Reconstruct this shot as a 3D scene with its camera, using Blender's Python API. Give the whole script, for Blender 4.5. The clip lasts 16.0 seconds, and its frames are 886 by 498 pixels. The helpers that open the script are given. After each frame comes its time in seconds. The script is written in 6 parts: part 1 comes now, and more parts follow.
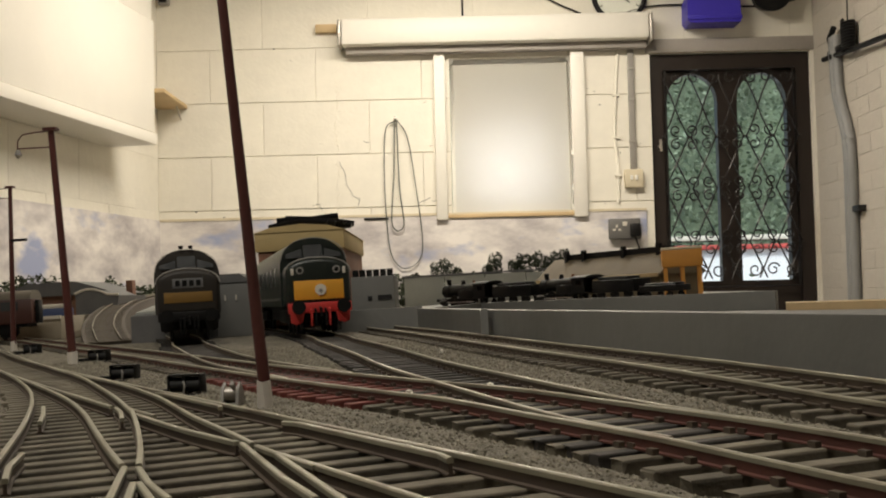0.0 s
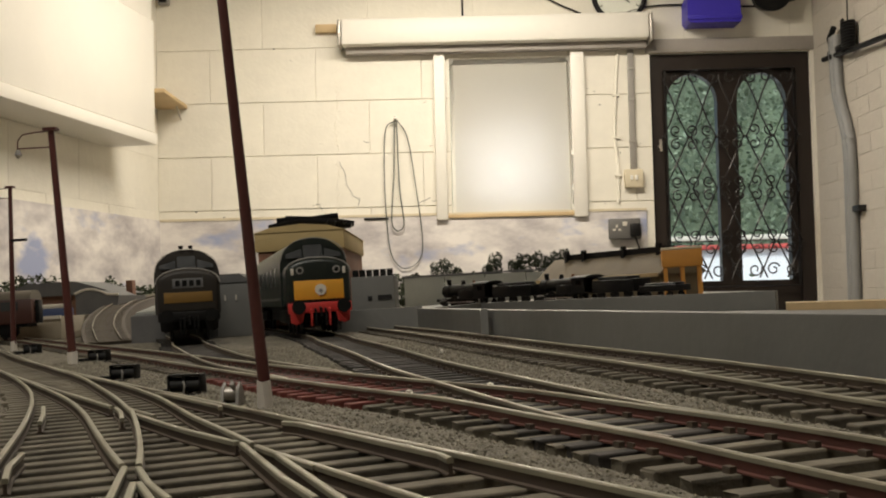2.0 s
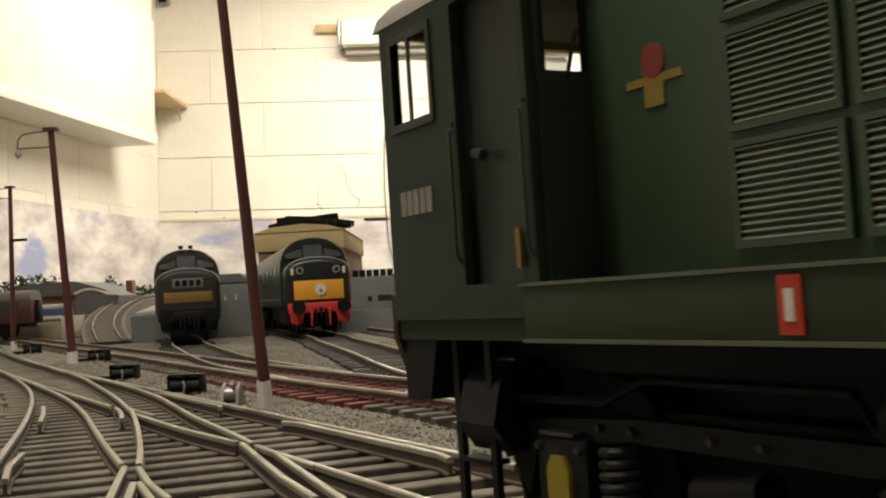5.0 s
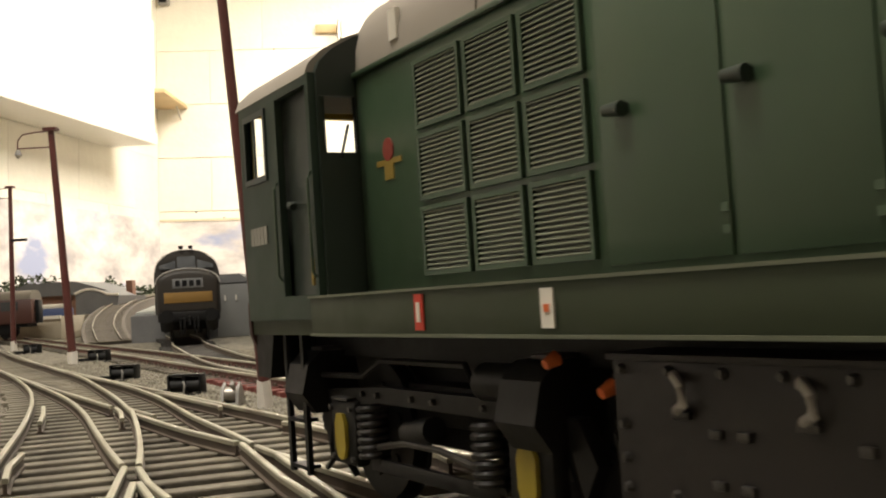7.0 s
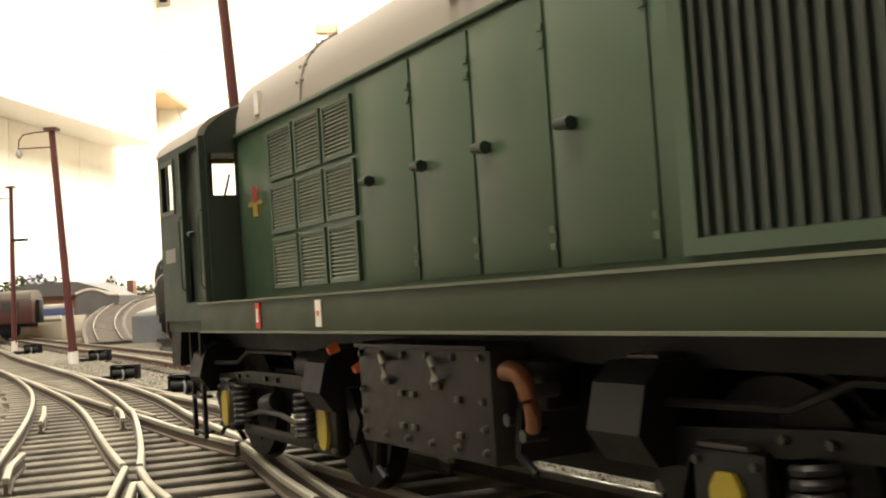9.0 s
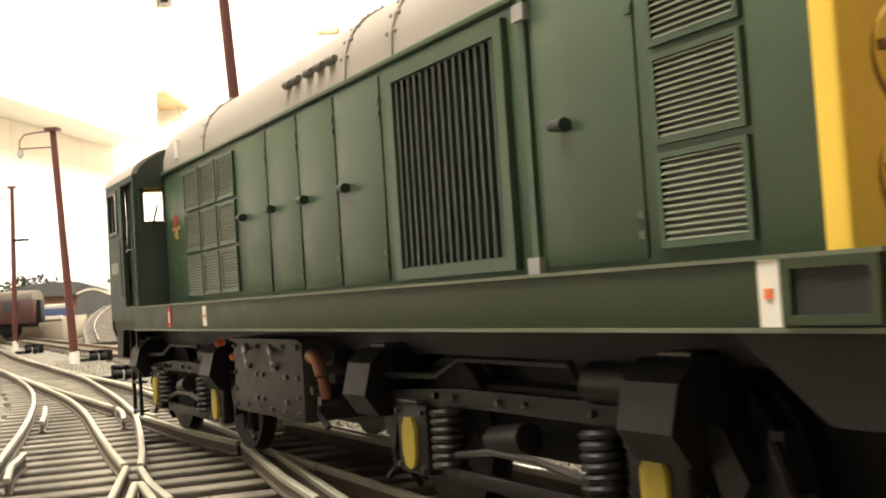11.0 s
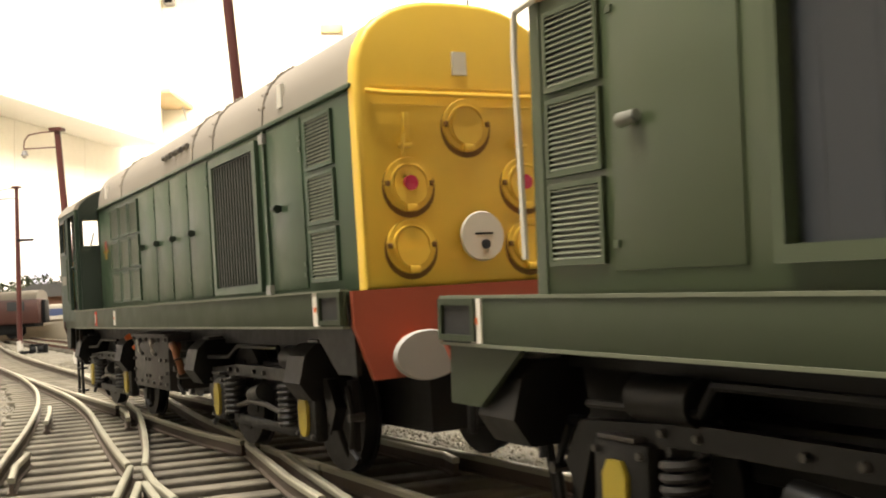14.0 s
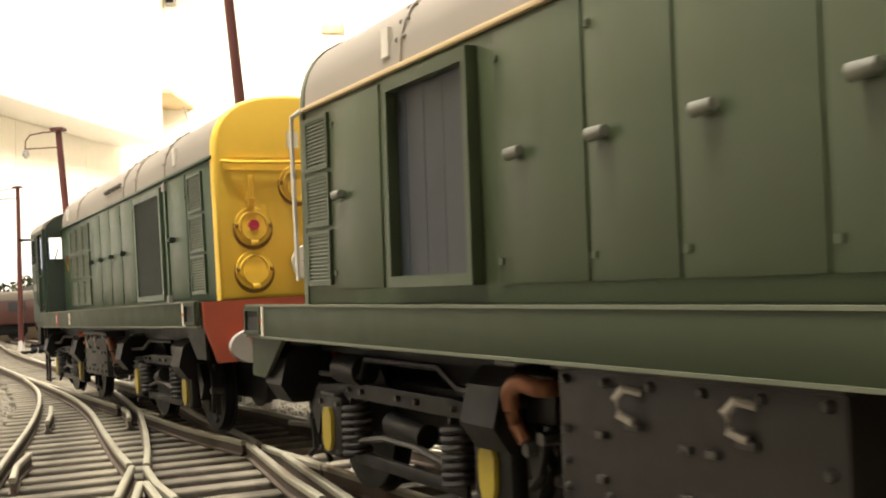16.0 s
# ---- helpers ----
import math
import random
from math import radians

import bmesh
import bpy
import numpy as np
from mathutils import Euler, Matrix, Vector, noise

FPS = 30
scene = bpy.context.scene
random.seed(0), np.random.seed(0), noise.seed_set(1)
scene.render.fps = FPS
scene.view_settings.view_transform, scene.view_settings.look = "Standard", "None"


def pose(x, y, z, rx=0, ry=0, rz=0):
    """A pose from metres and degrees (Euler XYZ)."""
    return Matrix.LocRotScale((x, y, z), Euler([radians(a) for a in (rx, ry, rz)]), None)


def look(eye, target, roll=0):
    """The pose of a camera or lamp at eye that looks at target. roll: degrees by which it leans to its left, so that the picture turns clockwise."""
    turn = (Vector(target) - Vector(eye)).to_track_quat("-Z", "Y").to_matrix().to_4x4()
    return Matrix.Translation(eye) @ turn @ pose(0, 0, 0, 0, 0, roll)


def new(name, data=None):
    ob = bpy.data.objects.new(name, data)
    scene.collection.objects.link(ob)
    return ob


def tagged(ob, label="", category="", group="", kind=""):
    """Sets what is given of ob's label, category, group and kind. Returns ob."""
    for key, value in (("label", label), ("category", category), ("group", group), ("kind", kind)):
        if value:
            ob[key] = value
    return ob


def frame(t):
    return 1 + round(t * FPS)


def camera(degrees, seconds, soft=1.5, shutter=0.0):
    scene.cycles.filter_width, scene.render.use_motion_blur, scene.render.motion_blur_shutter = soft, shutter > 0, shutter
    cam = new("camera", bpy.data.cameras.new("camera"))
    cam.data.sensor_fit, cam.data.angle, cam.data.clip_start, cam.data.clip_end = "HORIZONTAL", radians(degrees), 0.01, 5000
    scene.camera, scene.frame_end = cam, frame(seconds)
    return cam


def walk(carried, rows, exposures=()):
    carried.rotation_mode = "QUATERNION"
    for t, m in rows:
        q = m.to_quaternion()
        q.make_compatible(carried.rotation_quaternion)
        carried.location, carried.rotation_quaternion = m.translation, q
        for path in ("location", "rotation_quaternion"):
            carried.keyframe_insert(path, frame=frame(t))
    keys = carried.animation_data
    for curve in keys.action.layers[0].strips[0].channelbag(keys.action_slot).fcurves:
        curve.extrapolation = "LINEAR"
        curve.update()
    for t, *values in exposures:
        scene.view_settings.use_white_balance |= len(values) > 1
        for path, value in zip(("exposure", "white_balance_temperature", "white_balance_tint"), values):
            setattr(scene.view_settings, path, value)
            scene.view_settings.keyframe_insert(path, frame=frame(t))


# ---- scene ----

# The place: a garage with a model railway in 7 mm scale (1:43.5). Railhead at 1.0 m, camera on the layout.
K = 1 / 43.5
Z0 = 1.0
EYE = Vector((0.0, 0.0, 1.0359))
AIM = (0.0, 10.0, 1.0359 + 10 * math.tan(radians(2.4)))
cam = camera(45.4, 16.0, soft=2.0, shutter=0.5)
CAMERA_POSE = look(EYE, AIM, roll=-1.4)
# the layout's boards sag by two degrees against the room
LAY = CAMERA_POSE @ look(EYE, AIM, roll=-3.38).inverted()
EXPOSURES = [(0.0, 0.0), (2.4, 0.0), (3.0, 0.05), (4.2, 0.2), (5.2, 0.68), (6.4, 1.08), (7.0, 1.22), (7.5, 1.42), (9.0, 1.98), (11.4, 2.4), (13.0, 2.22), (16.0, 2.2)]
# the camera settles a third of a degree to its left as the engines shake the board
TURNS = [(0.0, 0.0), (8.5, 0.0), (9.0, 0.04), (11.5, 0.09), (12.0, 0.13), (12.5, 0.31), (13.0, 0.31), (13.5, 0.36), (14.0, 0.30), (15.0, 0.30), (15.5, 0.28), (16.0, 0.36)]
walk(cam, [(t, Matrix.Translation(EYE) @ pose(0, 0, 0, 0, 0, a) @ Matrix.Translation(-EYE) @ CAMERA_POSE) for t, a in TURNS], EXPOSURES)

# ---- light ----
world = bpy.data.worlds.new("sky")
scene.world = world
world.use_nodes = True
wn = world.node_tree
sky = wn.nodes.new("ShaderNodeTexSky")
sky.sky_type = "NISHITA"
sky.sun_disc = False
sky.sun_elevation = radians(38)
sky.sun_rotation = radians(150)
wn.links.new(sky.outputs[0], wn.nodes["Background"].inputs[0])
wn.nodes["Background"].inputs[1].default_value = 0.15


def area_lamp(name, m, sx, sy, watts, colour):
    data = bpy.data.lights.new(name, "AREA")
    data.shape, data.size, data.size_y, data.energy, data.color = "RECTANGLE", sx, sy, watts, colour
    ob = new(name, data)
    ob.matrix_world = m
    return ob


sun = bpy.data.lights.new("sun", "SUN")
sun.energy, sun.angle, sun.color = 4.5, radians(12), (1.0, 0.99, 0.93)
new("sun", sun).matrix_world = look((0.5, 0.0, 10), (1.5, 6.5, 0))
# unseen fluorescent tubes assumed under the ceiling, and the daylight behind the blind
area_lamp("unseen_ceiling_lamp", pose(0.05, 3.42, 2.53), 1.3, 0.12, 45, (1.0, 0.90, 0.755))
# fill lamp added over the camera to brighten the engines' near sides
area_lamp("unseen_ceiling_lamp", pose(-0.38, 0.05, 2.53), 1.2, 0.12, 19, (1.0, 0.93, 0.82))
area_lamp("window_daylight", look((0.29, 4.66, 1.54), (0.29, 0.0, 1.54)), 0.34, 0.40, 2.9, (1.0, 0.98, 0.96))


# ---- materials ----
def nodes_of(name):
    m = bpy.data.materials.new(name)
    m.use_nodes = True
    return m, m.node_tree.nodes, m.node_tree.links, m.node_tree.nodes["Principled BSDF"]


def material(name, colour, rough=0.6, metal=0.0, vary=0.25, scale=30.0, bump=0.0, fine=0.0, per_piece=0.0, spec=0.5, second=None, amount=0.5):
    """Two scales of noise over a base colour; second: a colour of stains mixed in by a large noise."""
    m, n, l, b = nodes_of(name)
    co = n.new("ShaderNodeTexCoord")
    big, small = n.new("ShaderNodeTexNoise"), n.new("ShaderNodeTexNoise")
    big.inputs["Scale"].default_value, small.inputs["Scale"].default_value = scale, scale * 9
    big.inputs["Detail"].default_value = small.inputs["Detail"].default_value = 6
    for x in (big, small):
        l.new(co.outputs["Object"], x.inputs["Vector"])
    mix = n.new("ShaderNodeMix")
    mix.data_type = "RGBA"
    dark = [c * (1 - vary) for c in colour]
    light = [min(1, c * (1 + vary * 0.7)) for c in colour]
    mix.inputs[6].default_value, mix.inputs[7].default_value = (*dark, 1), (*light, 1)
    add = n.new("ShaderNodeMath")
    add.operation = "MULTIPLY_ADD"
    l.new(small.outputs["Fac"], add.inputs[0])
    add.inputs[1].default_value = 0.6
    half = n.new("ShaderNodeMath")
    half.operation = "MULTIPLY_ADD"
    l.new(big.outputs["Fac"], half.inputs[0])
    half.inputs[1].default_value, half.inputs[2].default_value = 1.2, -0.4
    l.new(half.outputs[0], add.inputs[2])
    last = add.outputs[0]
    if per_piece:
        info = n.new("ShaderNodeObjectInfo")
        pm = n.new("ShaderNodeMath")
        pm.operation = "MULTIPLY_ADD"
        l.new(info.outputs["Random"], pm.inputs[0])
        pm.inputs[1].default_value = per_piece
        l.new(last, pm.inputs[2])
        sub = n.new("ShaderNodeMath")
        sub.operation = "SUBTRACT"
        l.new(pm.outputs[0], sub.inputs[0])
        sub.inputs[1].default_value = per_piece / 2
        last = sub.outputs[0]
    l.new(last, mix.inputs[0])
    out = mix.outputs[2]
    if second:
        stain = n.new("ShaderNodeTexNoise")
        stain.inputs["Scale"].default_value, stain.inputs["Detail"].default_value = scale * 0.45, 8
        l.new(co.outputs["Object"], stain.inputs["Vector"])
        ramp = n.new("ShaderNodeValToRGB")
        ramp.color_ramp.elements[0].position, ramp.color_ramp.elements[1].position = 0.62 - amount * 0.3, 0.72
        l.new(stain.outputs["Fac"], ramp.inputs[0])
        mix2 = n.new("ShaderNodeMix")
        mix2.data_type = "RGBA"
        mix2.inputs[7].default_value = (*second, 1)
        l.new(out, mix2.inputs[6])
        l.new(ramp.outputs[0], mix2.inputs[0])
        out = mix2.outputs[2]
    l.new(out, b.inputs["Base Color"])
    rr = n.new("ShaderNodeMath")
    rr.operation = "MULTIPLY_ADD"
    l.new(small.outputs["Fac"], rr.inputs[0])
    rr.inputs[1].default_value, rr.inputs[2].default_value = 0.25, max(0.02, rough - 0.12)
    l.new(rr.outputs[0], b.inputs["Roughness"])
    b.inputs["Metallic"].default_value = metal
    b.inputs["Specular IOR Level"].default_value = spec
    if bump:
        bp = n.new("ShaderNodeBump")
        bp.inputs["Distance"].default_value = bump
        bp.inputs["Strength"].default_value = 0.7
        l.new(small.outputs["Fac"], bp.inputs["Height"])
        if fine:
            f2 = n.new("ShaderNodeTexNoise")
            f2.inputs["Scale"].default_value, f2.inputs["Detail"].default_value = fine, 4
            l.new(co.outputs["Object"], f2.inputs["Vector"])
            bp2 = n.new("ShaderNodeBump")
            bp2.inputs["Distance"].default_value = bump * 0.5
            l.new(f2.outputs["Fac"], bp2.inputs["Height"])
            l.new(bp2.outputs[0], bp.inputs["Normal"])
        l.new(bp.outputs[0], b.inputs["Normal"])
    return m


def glass_material(name, colour=(0.9, 0.95, 0.95)):
    m, n, l, b = nodes_of(name)
    b.inputs["Base Color"].default_value = (*colour, 1)
    b.inputs["Roughness"].default_value, b.inputs["IOR"].default_value = 0.03, 1.1
    b.inputs["Transmission Weight"].default_value = 1.0
    return m


WALL = material("painted_blockwork", (0.80, 0.765, 0.67), 0.75, vary=0.10, scale=3, bump=0.0022, fine=90, second=(0.64, 0.58, 0.47), amount=0.22, per_piece=0.25)
BRICKW = material("painted_brick", (0.50, 0.46, 0.40), 0.8, vary=0.10, scale=4, bump=0.004, fine=120, per_piece=0.4)
WHITE = material("white_paint", (0.80, 0.77, 0.70), 0.45, vary=0.05, scale=5)
CREAM = material("cream_board", (0.66, 0.58, 0.42), 0.6, vary=0.10, scale=8)
CEILM = material("ceiling_paint", (0.8, 0.78, 0.72), 0.8, vary=0.05, scale=3)
FLOORM = material("concrete_floor", (0.25, 0.24, 0.22), 0.8, vary=0.2, scale=4)
GREYP = material("grey_painted_wood", (0.20, 0.20, 0.19), 0.55, vary=0.15, scale=9, bump=0.0006, second=(0.14, 0.14, 0.13), amount=0.3)
PINE = material("raw_timber", (0.58, 0.43, 0.24), 0.7, vary=0.15, scale=12)
BALLAST = material("ballast", (0.195, 0.175, 0.135), 0.95, vary=0.55, scale=110, bump=0.0018, fine=1400, second=(0.26, 0.235, 0.185), amount=0.6)
# ballast darkened to paint the deep shade between the sleepers
SHADEBED = material("shaded_track_bed", (0.062, 0.053, 0.042), 0.9, vary=0.5, scale=110, bump=0.0014, fine=1400, second=(0.10, 0.088, 0.068), amount=0.3)
SLEEPER = material("sleeper_wood", (0.105, 0.090, 0.066), 0.85, vary=0.55, scale=90, bump=0.0004, per_piece=0.6, second=(0.21, 0.185, 0.135), amount=0.55)
RUST = material("rusty_rail_web", (0.082, 0.06, 0.042), 0.8, vary=0.35, scale=60, second=(0.07, 0.05, 0.04), amount=0.5)
RAILTOP = material("worn_rail_head", (0.33, 0.31, 0.235), 0.45, metal=0.3, vary=0.3, scale=50, second=(0.19, 0.155, 0.115), amount=0.4)
SLEEPDARK = material("creosoted_sleeper", (0.045, 0.040, 0.035), 0.8, vary=0.45, scale=90, bump=0.0004, per_piece=0.6)
REDWEB = material("reddish_rail_web", (0.105, 0.038, 0.028), 0.8, vary=0.35, scale=60)
REDPRIME = material("red_oxide_paint", (0.14, 0.032, 0.024), 0.75, vary=0.3, scale=60)
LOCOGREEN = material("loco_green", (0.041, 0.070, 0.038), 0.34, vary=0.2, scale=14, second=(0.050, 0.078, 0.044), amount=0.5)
OLIVE = material("olive_green", (0.048, 0.064, 0.031), 0.36, vary=0.2, scale=14, second=(0.056, 0.066, 0.034), amount=0.5)
# the engine's green about a stop darker: weaker light on the cab, painted in
CABSIDE = material("shaded_cab_green", (0.022, 0.037, 0.024), 0.5, spec=0.3, vary=0.16, scale=14)
# paler green that paints the light caught along the valance edges
LIPGREEN = material("lit_green_edge", (0.105, 0.115, 0.075), 0.5, vary=0.3, scale=40)
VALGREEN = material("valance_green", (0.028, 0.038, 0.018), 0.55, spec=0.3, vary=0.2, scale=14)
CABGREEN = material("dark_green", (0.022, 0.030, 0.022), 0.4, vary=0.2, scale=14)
ROOFGREY = material("roof_grey", (0.265, 0.232, 0.192), 0.7, vary=0.16, scale=16, second=(0.21, 0.18, 0.145), amount=0.3)
YELLOW = material("warning_yellow", (0.78, 0.51, 0.06), 0.42, vary=0.10, scale=22, second=(0.60, 0.36, 0.06), amount=0.35)
BEAMRED = material("buffer_beam_red", (0.30, 0.060, 0.028), 0.6, vary=0.2, scale=22)
DULLRED = material("dull_beam_red", (0.05, 0.016, 0.012), 0.7, vary=0.3, scale=22)
ORANGE = material("orange_red_paint", (0.62, 0.13, 0.03), 0.6, vary=0.2, scale=30)
BLACK = material("weathered_black", (0.007, 0.0068, 0.0068), 0.5, spec=0.22, vary=0.4, scale=40, second=(0.014, 0.0125, 0.0115), amount=0.35)
UNDER = material("underframe_grey", (0.0075, 0.0071, 0.0071), 0.45, spec=0.25, vary=0.4, scale=40, second=(0.015, 0.0135, 0.0125), amount=0.4)
STEEL = material("bare_steel", (0.45, 0.42, 0.38), 0.4, metal=0.7, vary=0.2, scale=30)
BUFGREY = material("buffer_head_grey", (0.29, 0.275, 0.255), 0.5, vary=0.12, scale=22)
SHIELD = material("axlebox_yellow", (0.32, 0.24, 0.02), 0.5, vary=0.1, scale=30)
MARK = material("white_marking", (0.66, 0.62, 0.54), 0.6, vary=0.1, scale=40)
REDMARK = material("red_marking", (0.50, 0.04, 0.02), 0.6, vary=0.1, scale=40)
PINKLAMP = material("red_lamp_lens", (0.45, 0.03, 0.08), 0.25, vary=0.1, scale=40)
COPPER = material("copper_pipe", (0.24, 0.10, 0.052), 0.5, metal=0.4, vary=0.25, scale=40)
BLUEGREY = material("blue_grey_panel", (0.020, 0.024, 0.030), 0.42, vary=0.2, scale=10)
DARKIN = material("dark_interior", (0.012, 0.012, 0.012), 0.7, vary=0.2, scale=20)
MAROON = material("post_maroon", (0.085, 0.022, 0.018), 0.45, vary=0.25, scale=30)
POSTFOOT = material("plaster_foot", (0.62, 0.58, 0.52), 0.8, vary=0.15, scale=40)
DOORBROWN = material("dark_stained_door", (0.018, 0.011, 0.008), 0.45, vary=0.3, scale=10)
IRON = material("wrought_iron", (0.035, 0.032, 0.031), 0.4, metal=0.5, vary=0.2, scale=20)
NUMPALE = material("faded_number_paint", (0.25, 0.235, 0.20), 0.7, vary=0.2, scale=60)
DARKOCHRE = material("dark_ochre", (0.20, 0.10, 0.02), 0.7, vary=0.3, scale=40)
GRIMEGREY = material("soot_grey", (0.10, 0.088, 0.075), 0.6, vary=0.3, scale=60)
# handle grey, lighter than the green to hold the handles' highlights
KNOBGREY = material("lit_handle_grey", (0.16, 0.16, 0.135), 0.35, vary=0.3, scale=60)
EMBRED = material("faded_emblem_red", (0.22, 0.03, 0.018), 0.5, vary=0.2, scale=60)
EMBGOLD = material("faded_emblem_gold", (0.24, 0.16, 0.025), 0.5, vary=0.2, scale=60)
TANKGREY = material("brown_grey_tank", (0.022, 0.019, 0.018), 0.5, spec=0.35, vary=0.35, scale=40, second=(0.034, 0.029, 0.026), amount=0.35)
SPRINGGREY = material("dusty_spring", (0.020, 0.018, 0.017), 0.45, spec=0.4, vary=0.3, scale=60)
# rubbed metal whose paleness also paints highlights on the dark running gear
WORNEDGE = material("rubbed_metal_glint", (0.065, 0.06, 0.055), 0.35, metal=0.3, vary=0.4, scale=60)
# grey that carries the shade of the door's recess; some wall chips share it
LINTEL = material("shaded_lintel", (0.34, 0.31, 0.28), 0.7, vary=0.15, scale=8)
GLASS = glass_material("window_glass")


# ---- mesh helpers ----
def box(bm, x0, x1, y0, y1, z0, z1, bevel=0.0):
    made = bmesh.ops.create_cube(bm, size=1.0, matrix=Matrix.Translation(((x0 + x1) / 2, (y0 + y1) / 2, (z0 + z1) / 2)) @ Matrix.Diagonal((abs(x1 - x0), abs(y1 - y0), abs(z1 - z0), 1)))
    if bevel:
        edges = list({e for v in made["verts"] for e in v.link_edges})
        bmesh.ops.bevel(bm, geom=edges, offset=bevel, segments=2, affect="EDGES", profile=0.5)
    return bm


def cyl(bm, p, q, r, r2=None, seg=14, caps=True):
    p, q = Vector(p), Vector(q)
    m = Matrix.Translation((p + q) / 2) @ (q - p).to_track_quat("Z", "Y").to_matrix().to_4x4()
    bmesh.ops.create_cone(bm, cap_ends=caps, segments=seg, radius1=r, radius2=r if r2 is None else r2, depth=(q - p).length, matrix=m)
    return bm


def tube(bm, pts, r, seg=8):
    """A round rod along points."""
    pts = [Vector(p) for p in pts]
    rings = []
    up = Vector((0.13, 0.21, 0.97))
    for i, p in enumerate(pts):
        t = (pts[min(i + 1, len(pts) - 1)] - pts[max(i - 1, 0)]).normalized()
        a = t.cross(up)
        a = a.normalized() if a.length > 1e-4 else t.orthogonal().normalized()
        b = t.cross(a)
        rings.append([bm.verts.new(p + (a * math.cos(2 * math.pi * k / seg) + b * math.sin(2 * math.pi * k / seg)) * r) for k in range(seg)])
    for u, v in zip(rings, rings[1:]):
        for k in range(seg):
            bm.faces.new((u[k], u[(k + 1) % seg], v[(k + 1) % seg], v[k]))
    bm.faces.new(rings[0][::-1])
    bm.faces.new(rings[-1])
    return bm


def prism(bm, outline, axis, a, b):
    """An outline of (u, v) pushed along an axis from a to b; u, v are the other two axes in order."""
    def at(u, v, w):
        return (w, u, v) if axis == "x" else (u, w, v) if axis == "y" else (u, v, w)
    lo, hi = [bm.verts.new(at(u, v, a)) for u, v in outline], [bm.verts.new(at(u, v, b)) for u, v in outline]
    n = len(outline)
    for i in range(n):
        bm.faces.new((lo[i], lo[(i + 1) % n], hi[(i + 1) % n], hi[i]))
    bm.faces.new(lo[::-1])
    bm.faces.new(hi)
    bmesh.ops.recalc_face_normals(bm, faces=bm.faces[:])
    return bm


def sweep(bm, pts, profile):
    """A profile of (sideways, up) swept along points on the level; open ends are capped."""
    pts = [Vector(p) for p in pts]
    rings = []
    for i, p in enumerate(pts):
        t = pts[min(i + 1, len(pts) - 1)] - pts[max(i - 1, 0)]
        s = Vector((t.y, -t.x, 0)).normalized()
        rings.append([bm.verts.new(p + s * u + Vector((0, 0, v))) for u, v in profile])
    n = len(profile)
    for a, b in zip(rings, rings[1:]):
        for k in range(n):
            bm.faces.new((a[k], b[k], b[(k + 1) % n], a[(k + 1) % n]))
    bm.faces.new(rings[0])
    bm.faces.new(rings[-1][::-1])
    bmesh.ops.recalc_face_normals(bm, faces=bm.faces[:])
    return bm


def grid_wall(bm, us, vs, holes, w0, w1, axis="y"):
    """A slab in cells between the lines us and vs, with the cells in holes left out. axis: the way of its thickness."""
    for i in range(len(us) - 1):
        for j in range(len(vs) - 1):
            if (i, j) not in holes:
                if axis == "y":
                    box(bm, us[i], us[i + 1], w0, w1, vs[j], vs[j + 1])
                else:
                    box(bm, w0, w1, us[i], us[i + 1], vs[j], vs[j + 1])
    bmesh.ops.remove_doubles(bm, verts=bm.verts[:], dist=1e-5)
    return bm


def finish(name, bm, mat, k=1.0, smooth=False):
    if k != 1.0:
        bmesh.ops.scale(bm, vec=(k, k, k), verts=bm.verts[:])
    me = bpy.data.meshes.new(name)
    bm.to_mesh(me)
    bm.free()
    me.materials.append(mat)
    if smooth:
        me.polygons.foreach_set("use_smooth", [True] * len(me.polygons))
        me.set_sharp_from_angle(angle=radians(38))
    return me


def part(name, bm, mat, parent, label="", k=1.0, smooth=True, at=None):
    ob = new(name, finish(name, bm, mat, k, smooth))
    ob.parent = parent
    if at is not None:
        ob.matrix_basis = at
    if label:
        ob["label"] = label
    return ob


def piece(name, mesh, parent, at):
    ob = new(name, mesh)
    ob.parent = parent
    ob.matrix_basis = at
    return ob


def thing(name, label, category, m=None, group="", kind=""):
    ob = new(name)
    ob.empty_display_size = 0.02
    ob.matrix_basis = m or Matrix()
    return tagged(ob, label, category, group, kind)


def structure(name, bm, mat, label, m=None, smooth=False):
    ob = new(name, finish(name, bm, mat, 1.0, smooth))
    ob.matrix_basis = m or Matrix()
    return tagged(ob, label, "structure", kind="structure")


def spline(pts, step=0.02):
    """Points at even steps on a smooth curve through the given ones."""
    P = [Vector((*p, 0)) if len(p) == 2 else Vector(p) for p in pts]
    P = [P[0] * 2 - P[1], *P, P[-1] * 2 - P[-2]]
    out = []
    for a, b, c, d in zip(P, P[1:], P[2:], P[3:]):
        for i in range(12):
            t = i / 12
            out.append(0.5 * (2 * b + (c - a) * t + (2 * a - 5 * b + 4 * c - d) * t * t + (3 * b - a - 3 * c + d) * t ** 3))
    out.append(P[-2])
    even, left = [out[0]], step
    for a, b in zip(out, out[1:]):
        seg = (b - a).length
        at = left
        while at <= seg:
            even.append(a.lerp(b, at / seg))
            at += step
        left = at - seg
    return even


def bm_new():
    return bmesh.new()

# ---- room ----
WALL_Y = 4.48
XL, XR = -1.2, 1.6
LEFT_TURN = math.atan(0.167)


